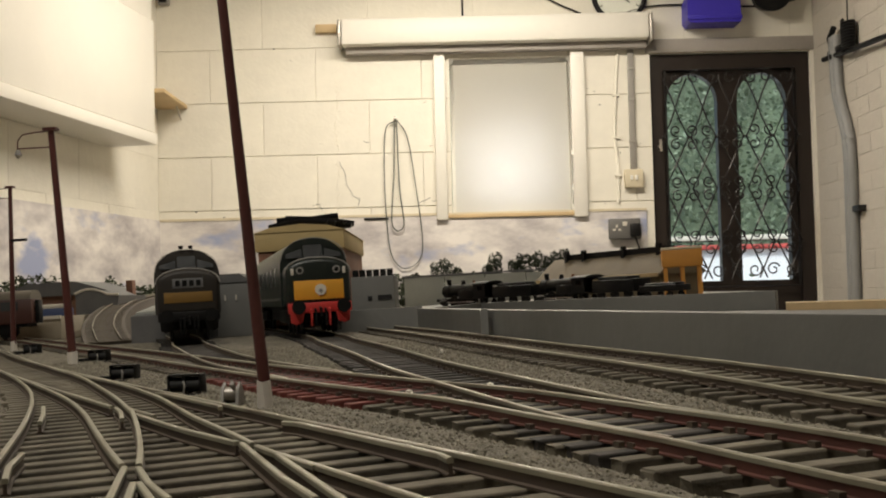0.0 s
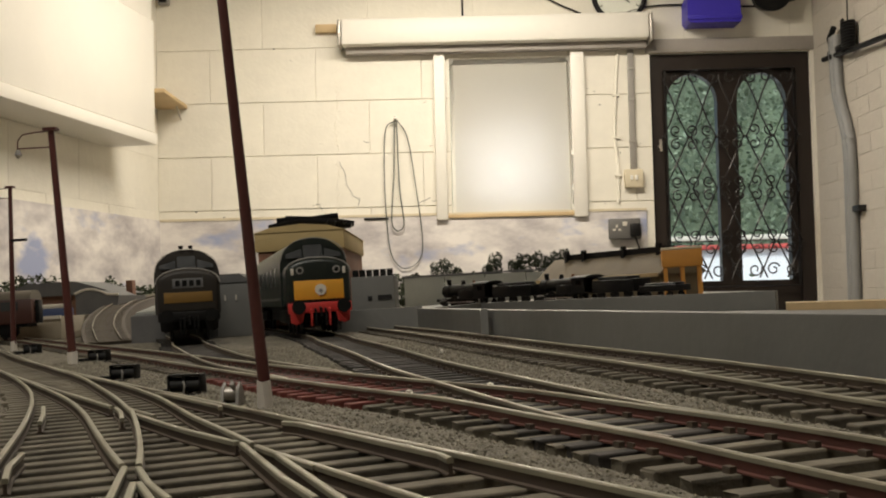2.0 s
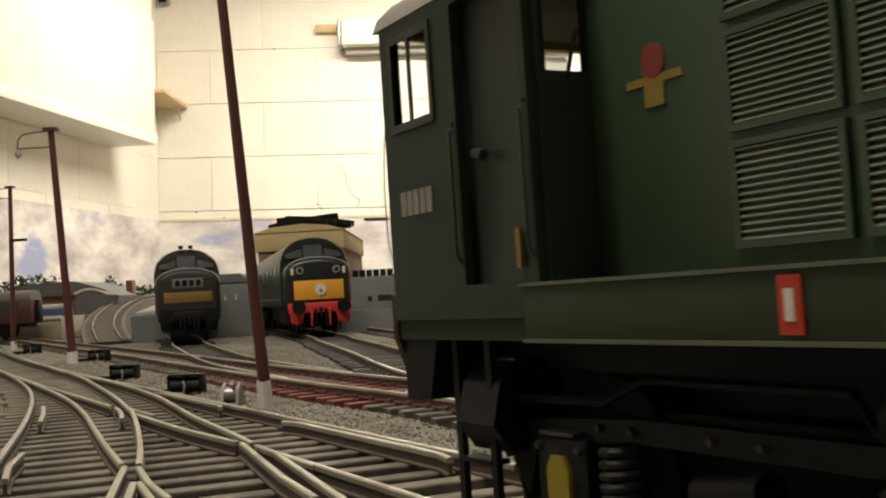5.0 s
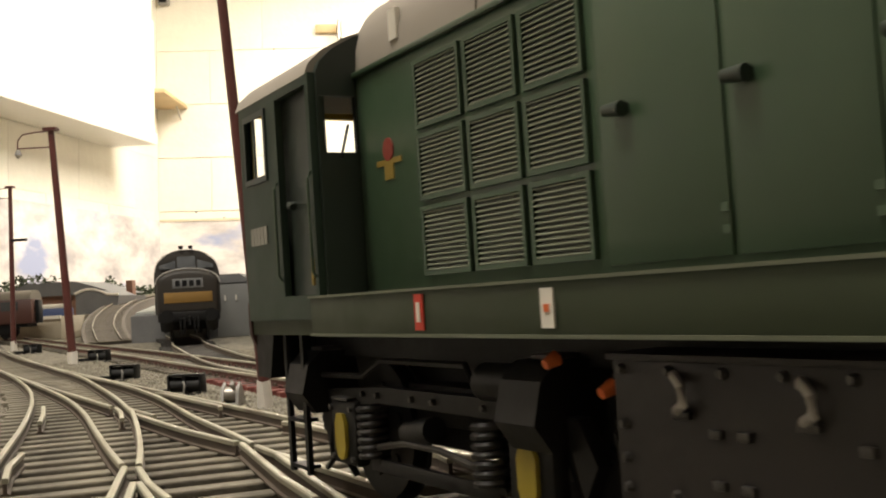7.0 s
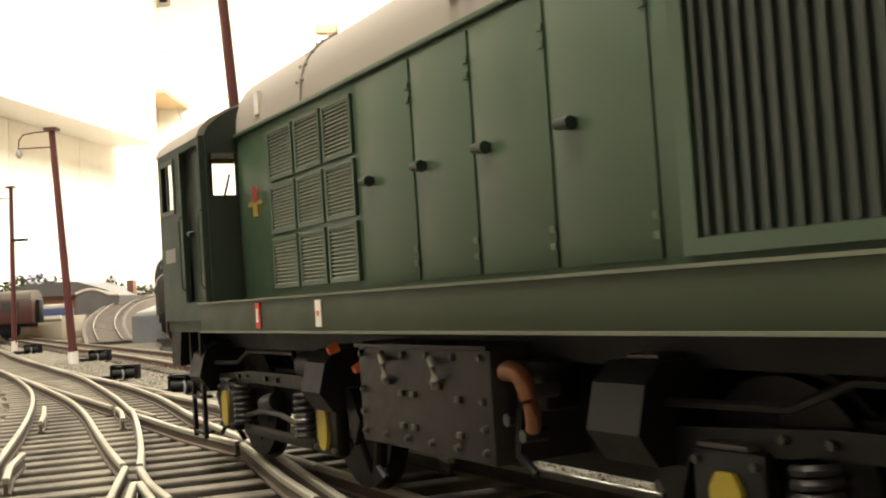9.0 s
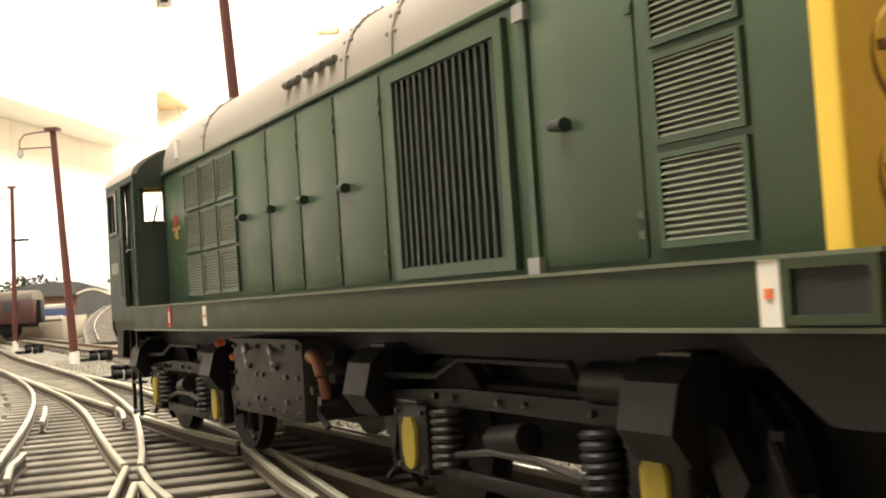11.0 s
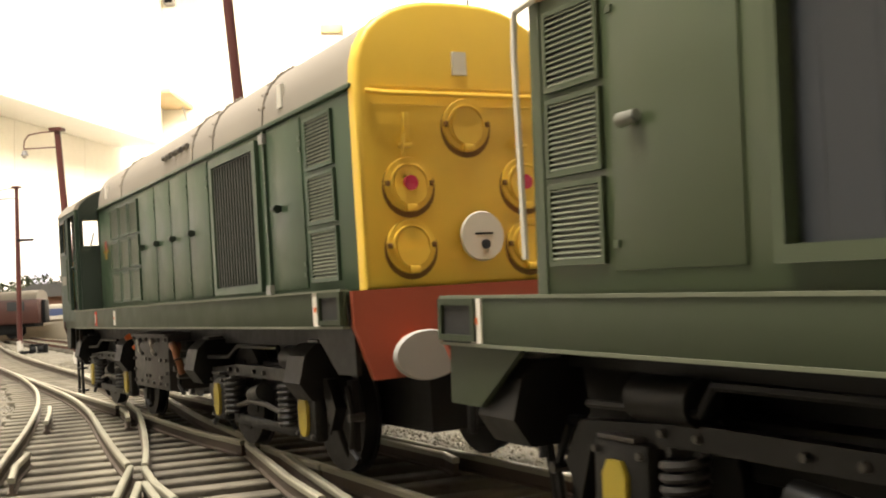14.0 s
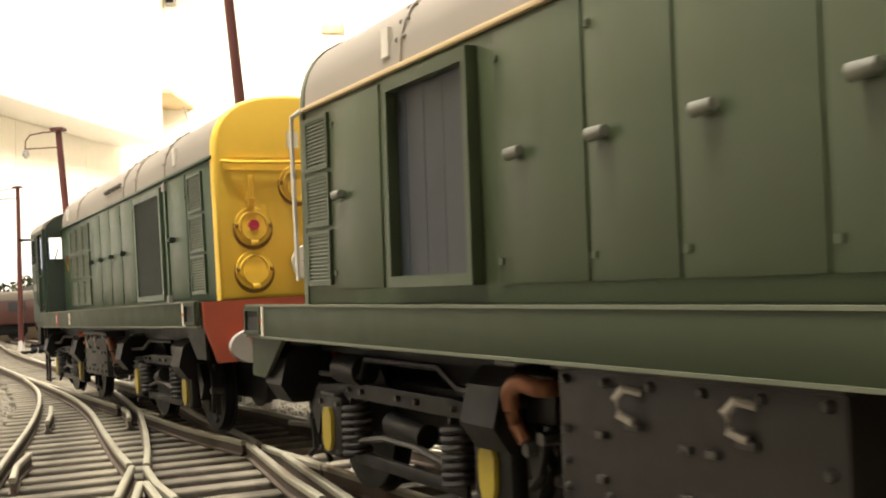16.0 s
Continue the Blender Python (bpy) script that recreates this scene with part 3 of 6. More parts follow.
def boards():
    """The main board with its ballasted surface, and the boards along its right-hand edge."""
    z = Z0 - 0.0088
    outline = [(-2.08, -1.2), (0.35, -1.2), (0.30, -0.3), (0.165, 0.30), (0.148, 0.363), (0.124, 0.464), (0.078, 0.689), (0.03, 0.91), (-0.04, 1.30), (-0.12, 1.9), (-0.12, 2.3), (0.2, 4.35), (-1.19, 4.35)]
    bm = bm_new()
    prism(bm, outline, "z", z - 0.05, z)
    structure("ground", bm, BALLAST, "ballasted surface of the model railway board", LAY)
    edge = [Vector((x, y, 0)) for x, y in ((0.30, -0.3), (0.165, 0.30), (0.148, 0.363), (0.124, 0.464), (0.078, 0.689), (0.03, 0.91), (-0.04, 1.30))]
    k = thing("edge_board", "grey painted timber edge board beside the track", "board", LAY)
    part("plank", sweep(bm_new(), [p + Vector((0.004, 0, Z0)) for p in edge], [(0, -0.06), (0.012, -0.06), (0.012, 0.0195), (0, 0.0195)]), GREYP, k, smooth=False)
    part("end_post", box(bm_new(), 0.028, 0.034, 0.885, 0.90, Z0 - 0.06, Z0 + 0.021), GREYP, k)
    # far end of the yard: a low grey wall closing the board
    w = thing("end_board", "grey painted low board closing the yard", "board", LAY)
    part("plank", box(bm_new(), -0.14, -0.03, 1.32, 1.332, Z0 - 0.05, Z0 + 0.0215), GREYP, w)
    # raised goods board with its own edge
    b = thing("raised_board", "grey painted raised board carrying the goods yard", "board", LAY)
    prism_bm = prism(bm_new(), [(-0.05, 1.40), (0.06, 1.71), (0.372, 1.197), (0.54, 1.76), (0.5, 3.0), (-0.1, 3.0)], "z", Z0 - 0.06, Z0 + 0.0085)
    part("deck", prism_bm, GREYP, b, smooth=False)
    part("edge_plank", prism(bm_new(), [(0.055, 1.70), (0.06, 1.71), (0.374, 1.197), (0.368, 1.187)], "z", Z0 - 0.06, Z0 + 0.0172), GREYP, b, "grey painted edge plank", smooth=False)
    part("edge_plank", prism(bm_new(), [(-0.05, 1.395), (-0.045, 1.40), (0.058, 1.705), (0.053, 1.708)], "z", Z0 - 0.06, Z0 + 0.0172), GREYP, b, smooth=False)
    lo = thing("lower_board", "grey painted lower board behind the edge board", "board", LAY)
    part("deck", prism(bm_new(), [(0.31, -0.3), (0.18, 0.30), (0.14, 0.464), (0.093, 0.689), (0.045, 0.91), (-0.028, 1.30), (0.05, 1.69), (0.36, 1.18), (0.55, 0.75), (0.6, -0.3)], "z", Z0 - 0.07, Z0 - 0.004), GREYP, lo, smooth=False)
    part("timber_strip", prism(bm_new(), [(0.365, 1.14), (0.38, 1.19), (0.62, 0.75), (0.60, 0.7)], "z", Z0 - 0.004, Z0 + 0.004), PINE, lo, "bare pale timber strip", smooth=False)
    legs = [(-1.6, 0.2), (-0.2, 0.2), (0.25, 0.2), (-1.1, 3.9), (-0.1, 3.9), (0.4, 2.0)]
    t = thing("trestle", "timber legs carrying the layout boards", "trestle")
    for x, y in legs:
        part("leg", box(bm_new(), x - 0.03, x + 0.03, y - 0.03, y + 0.03, 0.0, 0.86), PINE, t)
    for y, x0, x1 in ((0.2, -1.7, 0.35), (2.0, -1.45, 0.45), (3.9, -1.2, 0.1)):
        part("cross_beam", box(bm_new(), x0, x1, y - 0.03, y + 0.03, 0.86, 0.93), PINE, t)


def point_timbers():
    """Long timbers that carry the three crossing tracks of the points."""
    t = thing("point_timbers", "long weathered timbers under the points", "sleepers", LAY @ Matrix.Translation((0, 0, Z0)))
    lo = offset(spline(TRACKS["left_branch"], 0.004), 0.0165)
    hi = offset(spline(TRACKS["main"], 0.004), 0.0165)
    rng = random.Random(4)
    y0 = 0.17
    while y0 < 0.76:
        a = radians(20 + rng.uniform(-0.8, 0.8))
        d, n = Vector((math.cos(a), math.sin(a), 0)), Vector((-math.sin(a), math.cos(a), 0))
        c = Vector((-0.12, y0 - 0.045, 0))
        p = min(lo, key=lambda q: abs((q - c).dot(n)))
        q = min(hi, key=lambda q: abs((q - c).dot(n)))
        s0, s1 = (p - c).dot(d) - 0.013 - rng.random() * 0.003, (q - c).dot(d) + 0.013 + rng.random() * 0.003
        bm = box(bm_new(), 0, s1 - s0, -0.0030, 0.0030, -0.0090, -0.0041 - rng.random() * 0.0002, 0.0005)
        part("sleeper", bm, SLEEPER, t, smooth=False, at=Matrix.Translation(c + d * s0) @ Matrix.Rotation(a, 4, "Z"))
        y0 += 0.0152


boards()
point_timbers()
for name in TRACKS:
    track_thing(name)


# ---- the moving diesel engines (full-size metres, brought to scale in lp) ----
# spacing of the two engines as the couplings take up their slack
COUPLED = [(0.0, 4.25), (12.0, 4.31), (12.5, 4.44), (13.0, 4.555), (13.5, 4.665), (14.0, 4.75), (14.5, 4.86), (15.0, 4.98), (15.5, 5.09), (16.0, 5.16)]


def lp(name, bm, mat, parent, label="", smooth=True):
    return part(name, bm, mat, parent, label, K, smooth)


def roof_arc(w, z0, z1, n=12, p=2.6):
    return [(w * math.copysign(abs(math.cos(math.pi * i / n)) ** (2 / p), math.cos(math.pi * i / n)), z0 + (z1 - z0) * math.sin(math.pi * i / n) ** (2 / p)) for i in range(n + 1)]


def boss(bm, x, y, z, r, deep):
    cyl(bm, (x, y, z), (x + deep, y, z), r, r * 0.96, 24)
    return bm


def diesel(name, label, side, f):
    """side: which long side is fitted out (-1 or 1); f: where its doors, grilles and handles are."""
    e = thing(name, label, "locomotive", group="coupled diesel engines")
    hw, fw, pz = 0.97, 1.37, f["plate"]
    body = f["body"]
    # running plate and its deep valances
    lp("running_plate", box(bm_new(), -11.15, 1.6, -1.35, 1.35, 1.50 + pz, 1.60 + pz, 0.01), VALGREEN, e)
    for s in (-1, 1):
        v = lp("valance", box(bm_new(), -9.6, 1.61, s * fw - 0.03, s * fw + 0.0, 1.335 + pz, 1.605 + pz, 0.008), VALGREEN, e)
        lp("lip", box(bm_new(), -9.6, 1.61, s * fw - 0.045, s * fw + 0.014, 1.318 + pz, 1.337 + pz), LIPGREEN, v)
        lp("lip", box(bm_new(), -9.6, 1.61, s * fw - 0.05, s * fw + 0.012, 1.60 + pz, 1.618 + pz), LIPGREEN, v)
    lp("floor_frame", box(bm_new(), -10.9, 1.5, -0.9, 0.9, 1.12, 1.50), BLACK, e)
    # hood and its roof
    hood = lp("hood", box(bm_new(), -9.5, 1.06, -hw, hw, 1.60 + pz, 3.27, 0.03), body, e)
    arc = roof_arc(hw, 3.27, 4.0, 16, 2.6)
    roof = lp("roof", prism(bm_new(), arc, "x", -9.5, 1.04), ROOFGREY, e, "weathered light grey roof")
    for s in (-1, 1):
        lp("gutter", box(bm_new(), -9.5, 1.06, s * (hw + 0.012) - 0.022, s * (hw + 0.012) + 0.022, 3.26, 3.30, 0.008), f["gutter"], roof)
    for x in f["ribs"]:
        rib = lp("roof_rib", prism(bm_new(), roof_arc(hw + 0.014, 3.29, 4.015, 16, 2.6), "x", x - 0.025, x + 0.025), ROOFGREY, roof)
        bm = bm_new()
        for i in range(1, 16):
            y, z = roof_arc(hw + 0.014, 3.29, 4.015, 16, 2.6)[i]
            for dx in (-0.06, 0.06):
                bmesh.ops.create_icosphere(bm, subdivisions=1, radius=0.022, matrix=Matrix.Translation((x + dx, y * 0.992, z - 0.004)))
        lp("rivets", bm, ROOFGREY, roof)
    for x in f["roofmarks"]:
        lp("warning_plate", box(bm_new(), x - 0.06, x + 0.06, side * 0.955 - 0.02, side * 0.955 + 0.02, 3.40, 3.62), MARK, roof, "small white warning plate")
    for x in (-4.95, -4.75, -4.45, -4.2, -3.95):
        bm = cyl(bm_new(), (x, side * 0.86, 3.48), (x, side * 0.965, 3.53), 0.035, 0.03, 8)
        cyl(bm, (x - 0.07, side * 0.965, 3.53), (x + 0.07, side * 0.965, 3.53), 0.04, 0.032, 10)
        lp("roof_fitting", bm, GRIMEGREY, roof)
    # nose end
    face = roof_arc(hw + 0.012, 3.25, 4.02, 16, 2.6)
    outline = [(hw + 0.012, 1.60 + pz)] + face + [(-hw - 0.012, 1.60 + pz)]
    bm = prism(bm_new(), outline, "x", f["nose"], 1.14)
    bmesh.ops.bevel(bm, geom=[ed for ed in bm.edges if all(abs(v.co.x - 1.14) < 1e-4 for v in ed.verts)], offset=0.05, segments=3, affect="EDGES", profile=0.5)
    nose = lp("nose_panel", bm, f["nosemat"], e, "weathered painted end panel")
    for y, z in ((-0.55, 2.45), (0.58, 2.45), (-0.56, 1.94), (0.60, 1.92), (0.03, 2.95)):
        lp("disc_surround", boss(bm_new(), 1.128, y, z - 0.03, 0.255, 0.014), DARKOCHRE, nose, "dark ochre ring behind the disc, set slightly low")
        d = lp("headcode_disc", boss(bm_new(), 1.13, y, z, 0.232, 0.03), YELLOW, nose)
        lp("disc_rim", tube(bm_new(), [(1.163, y + 0.168 * math.cos(a * math.pi / 16), z + 0.168 * math.sin(a * math.pi / 16)) for a in range(33)], 0.014, 6), YELLOW, d)
        lp("folded_half", prism(bm_new(), [(y + 0.150 * math.cos(math.pi * a / 14), z - 0.02 - 0.150 * math.sin(math.pi * a / 14)) for a in range(15)], "x", 1.16, 1.19), YELLOW, d)
        lp("disc_face", boss(bm_new(), 1.155, y, z + 0.01, 0.150, 0.016), YELLOW, d)
        lp("hinge", box(bm_new(), 1.15, 1.20, y - 0.05, y + 0.05, z - 0.225, z - 0.165, 0.008), YELLOW, d)
        for t in (-1, 1):
            lp("clip", box(bm_new(), 1.15, 1.185, y + t * 0.205 - 0.018, y + t * 0.205 + 0.018, z - 0.015, z + 0.03, 0.005), DARKOCHRE, d)
    for y in (-0.55, 0.58):
        lp("marker_lamp", boss(bm_new(), 1.165, y, 2.46, 0.065, 0.04), PINKLAMP, nose, "red marker lamp")
        lp("lamp_iron", tube(box(box(bm_new(), 1.14, 1.165, y - 0.03, y + 0.03, 2.80, 3.05, 0.008), 1.14, 1.22, y - 0.075, y + 0.02, 2.755, 2.785, 0.005), [(1.2, y - 0.06, 2.68), (1.21, y - 0.06, 2.77), (1.21, y - 0.06, 2.86)], 0.018, 6), YELLOW, nose)
    w = lp("white_disc", boss(bm_new(), 1.185, 0.10, 2.0, 0.215, 0.02), MARK, nose, "white headcode disc")
    lp("disc_knob", boss(bm_new(), 1.20, 0.12, 1.93, 0.042, 0.022), BLUEGREY, w)
    lp("disc_bar", box(bm_new(), 1.202, 1.209, 0.02, 0.20, 2.015, 2.028), UNDER, w)
    lp("handrail", tube(bm_new(), [(1.16, -0.9, 3.22), (1.2, -0.75, 3.2), (1.2, 0.75, 3.2), (1.16, 0.9, 3.22)], 0.02), YELLOW, nose)
    lp("warning_plate", box(bm_new(), 1.13, 1.16, -0.07, 0.07, 3.38, 3.58), MARK, nose)
    for z in (3.12, 3.27):
        lp("seam", box(bm_new(), 1.13, 1.15, -0.85, 0.85, z - 0.01, z + 0.01), YELLOW, nose)
    # buffer beams and buffers
    for x, d in ((1.60, 1), (-11.15, -1)):
        bb = lp("buffer_beam", prism(bm_new(), [(-1.34, 1.60 + pz), (1.34, 1.60 + pz), (1.34, 1.33 + pz), (1.2, 0.92), (-1.2, 0.92), (-1.34, 1.33 + pz)], "x", x, x + d * 0.06), BEAMRED if d > 0 else DULLRED, e, "faded painted buffer beam")
        for s in (-1, 1):
            lp("buffer", cyl(cyl(bm_new(), (x, s * 0.86, 1.09), (x + d * 0.18, s * 0.86, 1.09), 0.18, 0.13, 20), (x + d * 0.15, s * 0.86, 1.09), (x + d * 0.29, s * 0.86, 1.09), 0.085), ORANGE if d > 0 else UNDER, bb, "painted buffer stock")
            bm = cyl(bm_new(), (0, 0, 0), (d * 0.045, 0, 0), 0.19, 0.18, 36)
            bmesh.ops.scale(bm, vec=(1, 1.5, 1), verts=bm.verts[:])
            bmesh.ops.translate(bm, vec=(x + d * 0.27, s * 0.86, 1.09), verts=bm.verts[:])
            lp("buffer_head", bm, BUFGREY if d > 0 and not f["blank"] else BLACK, bb, "dull grey oval buffer head")
        lp("coupling_hook", tube(bm_new(), [(x, 0, 1.05), (x + d * 0.3, 0, 1.05), (x + d * 0.42, 0, 0.95), (x + d * 0.38, 0, 0.8)], 0.05), BLACK, bb)
        for y in (-0.45, 0.4, 0.55):
            lp("brake_pipe", tube(bm_new(), [(x + d * 0.02, y, 0.98), (x + d * 0.16, y, 0.98), (x + d * 0.2, y, 0.8), (x + d * 0.16, y, 0.45)], 0.04), BLACK, bb)
    for s in (-1, 1):
        lp("skirt", prism(bm_new(), [(0.75, 1.33 + pz), (1.6, 1.33 + pz), (1.6, 0.96 + pz), (1.25, 0.96 + pz)], "y", s * 1.30 - 0.02, s * 1.30 + 0.02), f["skirt"], e)
    # cab
    for s in (-1, 1):
        us = [-11.12, -10.97, -10.47, -10.22, -9.56, -9.5]
        vs = [1.44, 1.63, 2.62, 3.18, 3.22, 3.30]
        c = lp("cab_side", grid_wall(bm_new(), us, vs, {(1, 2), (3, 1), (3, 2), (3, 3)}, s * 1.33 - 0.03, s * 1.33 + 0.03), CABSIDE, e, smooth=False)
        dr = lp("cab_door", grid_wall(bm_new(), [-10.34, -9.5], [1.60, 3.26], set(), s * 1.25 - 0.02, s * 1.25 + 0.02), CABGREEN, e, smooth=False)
        lp("door_handle", tube(bm_new(), [(-10.08, s * 1.28, 2.35), (-10.08, s * 1.33, 2.35), (-9.98, s * 1.34, 2.33)], 0.03), CABGREEN, dr)
        for x in (-10.25, -9.53):
            lp("grab_rail", tube(bm_new(), [(x, s * 1.36, 1.75), (x, s * 1.39, 1.8), (x, s * 1.39, 2.5), (x, s * 1.36, 2.55)], 0.011), body, c)
        lp("yellow_tab", box(bm_new(), -9.775, -9.735, s * 1.285, s * 1.275 + 0.03 * s, 1.70, 1.91), EMBGOLD, dr, "yellow handrail end")
        fr = lp("window_frame", grid_wall(bm_new(), [-10.99, -10.95, -10.74, -10.71, -10.49, -10.45], [2.60, 2.65, 3.15, 3.20], {(1, 1), (3, 1)}, s * 1.36, s * 1.375), CABGREEN, c, smooth=False)
        g = lp("pane", box(bm_new(), -10.97, -10.47, s * 1.33 - 0.006, s * 1.33 + 0.006, 2.62, 3.18), GLASS, c)
        for i in range(5):
            x = -10.94 + i * 0.082
            lp("number_bar", box(bm_new(), x, x + 0.07, s * 1.361, s * 1.368, 2.08, 2.23), NUMPALE, c, "pale painted number bar")
    # cab ends, floor and roof
    hole = {(1, 1), (3, 1)}
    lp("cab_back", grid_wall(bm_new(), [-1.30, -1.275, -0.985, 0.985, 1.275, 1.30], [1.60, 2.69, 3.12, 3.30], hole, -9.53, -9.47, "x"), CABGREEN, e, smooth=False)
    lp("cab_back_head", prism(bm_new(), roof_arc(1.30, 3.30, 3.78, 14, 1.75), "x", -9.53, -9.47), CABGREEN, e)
    for s in (-1, 1):
        lp("pane", box(bm_new(), -9.506, -9.494, s * 0.985, s * 1.275, 2.69, 3.12), GLASS, e)
        lp("wiper", tube(bm_new(), [(-9.45, s * 1.14, 2.64), (-9.44, s * 1.07, 2.9)], 0.012, 5), BLACK, e)
    lp("cab_front", grid_wall(bm_new(), [-1.30, -1.24, -0.42, 0.42, 1.24, 1.30], [1.44, 2.5, 3.24, 3.30], {(1, 1), (2, 1), (3, 1)}, -11.15, -11.09, "x"), YELLOW, e, smooth=False)
    lp("cab_roof", prism(bm_new(), roof_arc(1.365, 3.29, 3.80, 14, 1.75), "x", -11.2, -9.54), ROOFGREY, e, "weathered grey cab roof")
    lp("cab_skirt", prism(bm_new(), [(-11.15, 1.44), (-9.6, 1.44), (-9.6, 1.318), (-10.72, 1.318), (-11.15, 1.318)], "y", -1.32, 1.32), VALGREEN, e)
    lp("cab_steps_back", prism(bm_new(), [(-11.15, 1.316), (-10.72, 1.316), (-10.84, 0.95), (-11.15, 0.95)], "y", -1.30, 1.30), BLACK, e)
    for s in (-1, 1):
        for x in (-10.62, -10.25):
            st = lp("cab_step", box(bm_new(), x - 0.03, x + 0.03, s * 1.22 - 0.02, s * 1.22 + 0.02, 0.18, 1.32), BLACK, e)
        for z in (0.22, 0.6):
            lp("tread", box(bm_new(), -10.6, -10.27, s * 1.17 - 0.08, s * 1.17 + 0.05, z, z + 0.03), BLACK, st)
    # the fitted side
    y = side * hw
    def slab(x0, x1, z0, z1, d0, d1, bev=0.0, b=None):
        return box(b or bm_new(), x0, x1, min(y + side * d0, y + side * d1), max(y + side * d0, y + side * d1), z0, z1, bev)
    hinge = finish("hinge", slab(-0.045, 0.005, -0.02, 0.02, 0.008, 0.026), body, K)
    for x0, x1 in f["doors"]:
        d = lp("engine_door", slab(x0, x1, 1.66, 3.22, -0.01, 0.014, 0.004), body, e)
        for z in (1.78, 1.88, 2.93, 3.03) if not f["blank"] else (1.8, 3.05):
            piece("hinge", hinge, d, Matrix.Translation((K * x1, 0, K * z)))
    for x in f["handles"]:
        bm = slab(x - 0.05, x + 0.05, 2.41, 2.47, 0.0, 0.05, 0.01)
        cyl(bm, (x - 0.085, y + side * 0.06, 2.445), (x + 0.05, y + side * 0.06, 2.435), 0.032, 0.042, 10)
        lp("door_knob", bm, f["knob"], e, "projecting door handle")
    for x0, x1 in f["louvres"]:
        for z0, z1 in ((1.70, 2.17), (2.21, 2.66), (2.70, 3.17)):
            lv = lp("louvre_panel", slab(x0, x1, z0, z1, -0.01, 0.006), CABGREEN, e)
            fr = lp("louvre_frame", grid_wall(bm_new(), [x0, x0 + 0.035, x1 - 0.035, x1], [z0, z0 + 0.03, z1 - 0.03, z1], {(1, 1)}, min(y, y + side * 0.03), max(y, y + side * 0.03)), body, lv, smooth=False)
            n = 13
            b = bm_new()
            q = [(0.0, 0.016), (side * 0.026, -0.004), (side * 0.026, -0.011), (0.0, -0.006)]
            prism(b, q, "x", 0.03, x1 - x0 - 0.03)
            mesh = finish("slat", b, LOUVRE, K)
            for i in range(n):
                piece("slat", mesh, lv, Matrix.Translation(Vector((x0, y, z0 + 0.045 + (z1 - z0 - 0.08) * i / (n - 1))) * K))
    gx0, gx1 = f["grille"]
    deep = 0.09 if f["blank"] else 0.05
    rim = 0.065 if f["blank"] else 0.10
    fr = lp("grille_frame", grid_wall(bm_new(), [gx0 - rim, gx0, gx1, gx1 + rim], [1.66, 1.74, 3.10, 3.19], {(1, 1)}, min(y, y + side * deep), max(y, y + side * deep)), body, e, smooth=False)
    lp("grille_back", slab(gx0, gx1, 1.74, 3.10, -0.002, 0.004), BLUEGREY if f["blank"] else CABGREEN, e)
    n = 4 if f["blank"] else 15
    mesh = finish("slat", slab(-0.016, 0.016, 1.75, 3.09, 0.0, 0.006 if f["blank"] else 0.035), BLUEGREY if f["blank"] else CABGREEN, K)
    for i in range(n):
        piece("slat", mesh, fr, Matrix.Translation((K * (gx0 + (gx1 - gx0) * (i + 0.5) / n), 0, 0)))
    for x in f["posts"]:
        lp("door_post", slab(x - 0.03, x + 0.03, 1.62, 3.25, 0.0, 0.03), body, e)
        lp("post_foot", slab(x - 0.06, x + 0.06, 1.62, 1.72, 0.0, 0.05), BUFGREY, e)
        lp("post_foot", slab(x - 0.06, x + 0.06, 3.12, 3.22, 0.0, 0.05), BUFGREY, e)
    if f["emblem"]:
        x = f["emblem"]
        em = lp("emblem", cyl(bm_new(), (x, y + side * 0.002, 2.64), (x, y + side * 0.01, 2.64), 0.085, 0.085, 16), EMBRED, e, "round red and yellow emblem")
        lp("emblem_foot", slab(x - 0.07, x + 0.07, 2.42, 2.53, 0.0, 0.009), EMBGOLD, em)
        lp("emblem_wings", slab(x - 0.2, x + 0.2, 2.53, 2.57, 0.0, 0.007), EMBGOLD, em)
    ys = side * fw - (0.031 if side < 0 else 0.0)
    for x, m, h in f["marks"]:
        mk = lp("plate", box(bm_new(), x - 0.055, x + 0.055, min(ys, ys + side * 0.012), max(ys, ys + side * 0.012), 1.47 - h + pz, 1.47 + h + pz), m, e, "small painted marking plate")
        lp("plate_bar", box(bm_new(), x - 0.022, x + 0.022, min(ys, ys + side * 0.018), max(ys, ys + side * 0.018), 1.47 + pz - (0.06 if m is REDMARK else 0.02), 1.47 + pz + (0.06 if m is REDMARK else 0.02)), MARK if m is REDMARK else ORANGE, mk)
    lp("step_recess", box(bm_new(), 1.2, 1.56, min(ys, ys + side * 0.008), max(ys, ys + side * 0.008), 1.385 + pz, 1.56 + pz), DARKIN, e)
    lp("step", grid_wall(bm_new(), [1.16, 1.2, 1.56, 1.60], [1.35 + pz, 1.385 + pz, 1.56 + pz, 1.60 + pz], {(1, 1)}, min(ys, ys + side * 0.03), max(ys, ys + side * 0.03)), VALGREEN, e, smooth=False)
    if f["blank"]:
        lp("lamp_hook", tube(bm_new(), [(1.42, side * 0.62, 1.53), (1.43, side * 0.62, 1.74), (1.36, side * 0.60, 1.80), (1.28, side * 0.58, 1.77)], 0.026, 6), MARK, e, "white painted lamp iron")
        lp("nose_handrail", tube(bm_new(), [(1.0, side * 1.0, 3.28), (1.2, side * 1.02, 3.24), (1.22, side * 1.02, 3.0), (1.20, side * 1.0, 1.75)], 0.022, 6), MARK, e, "white nose handrail")
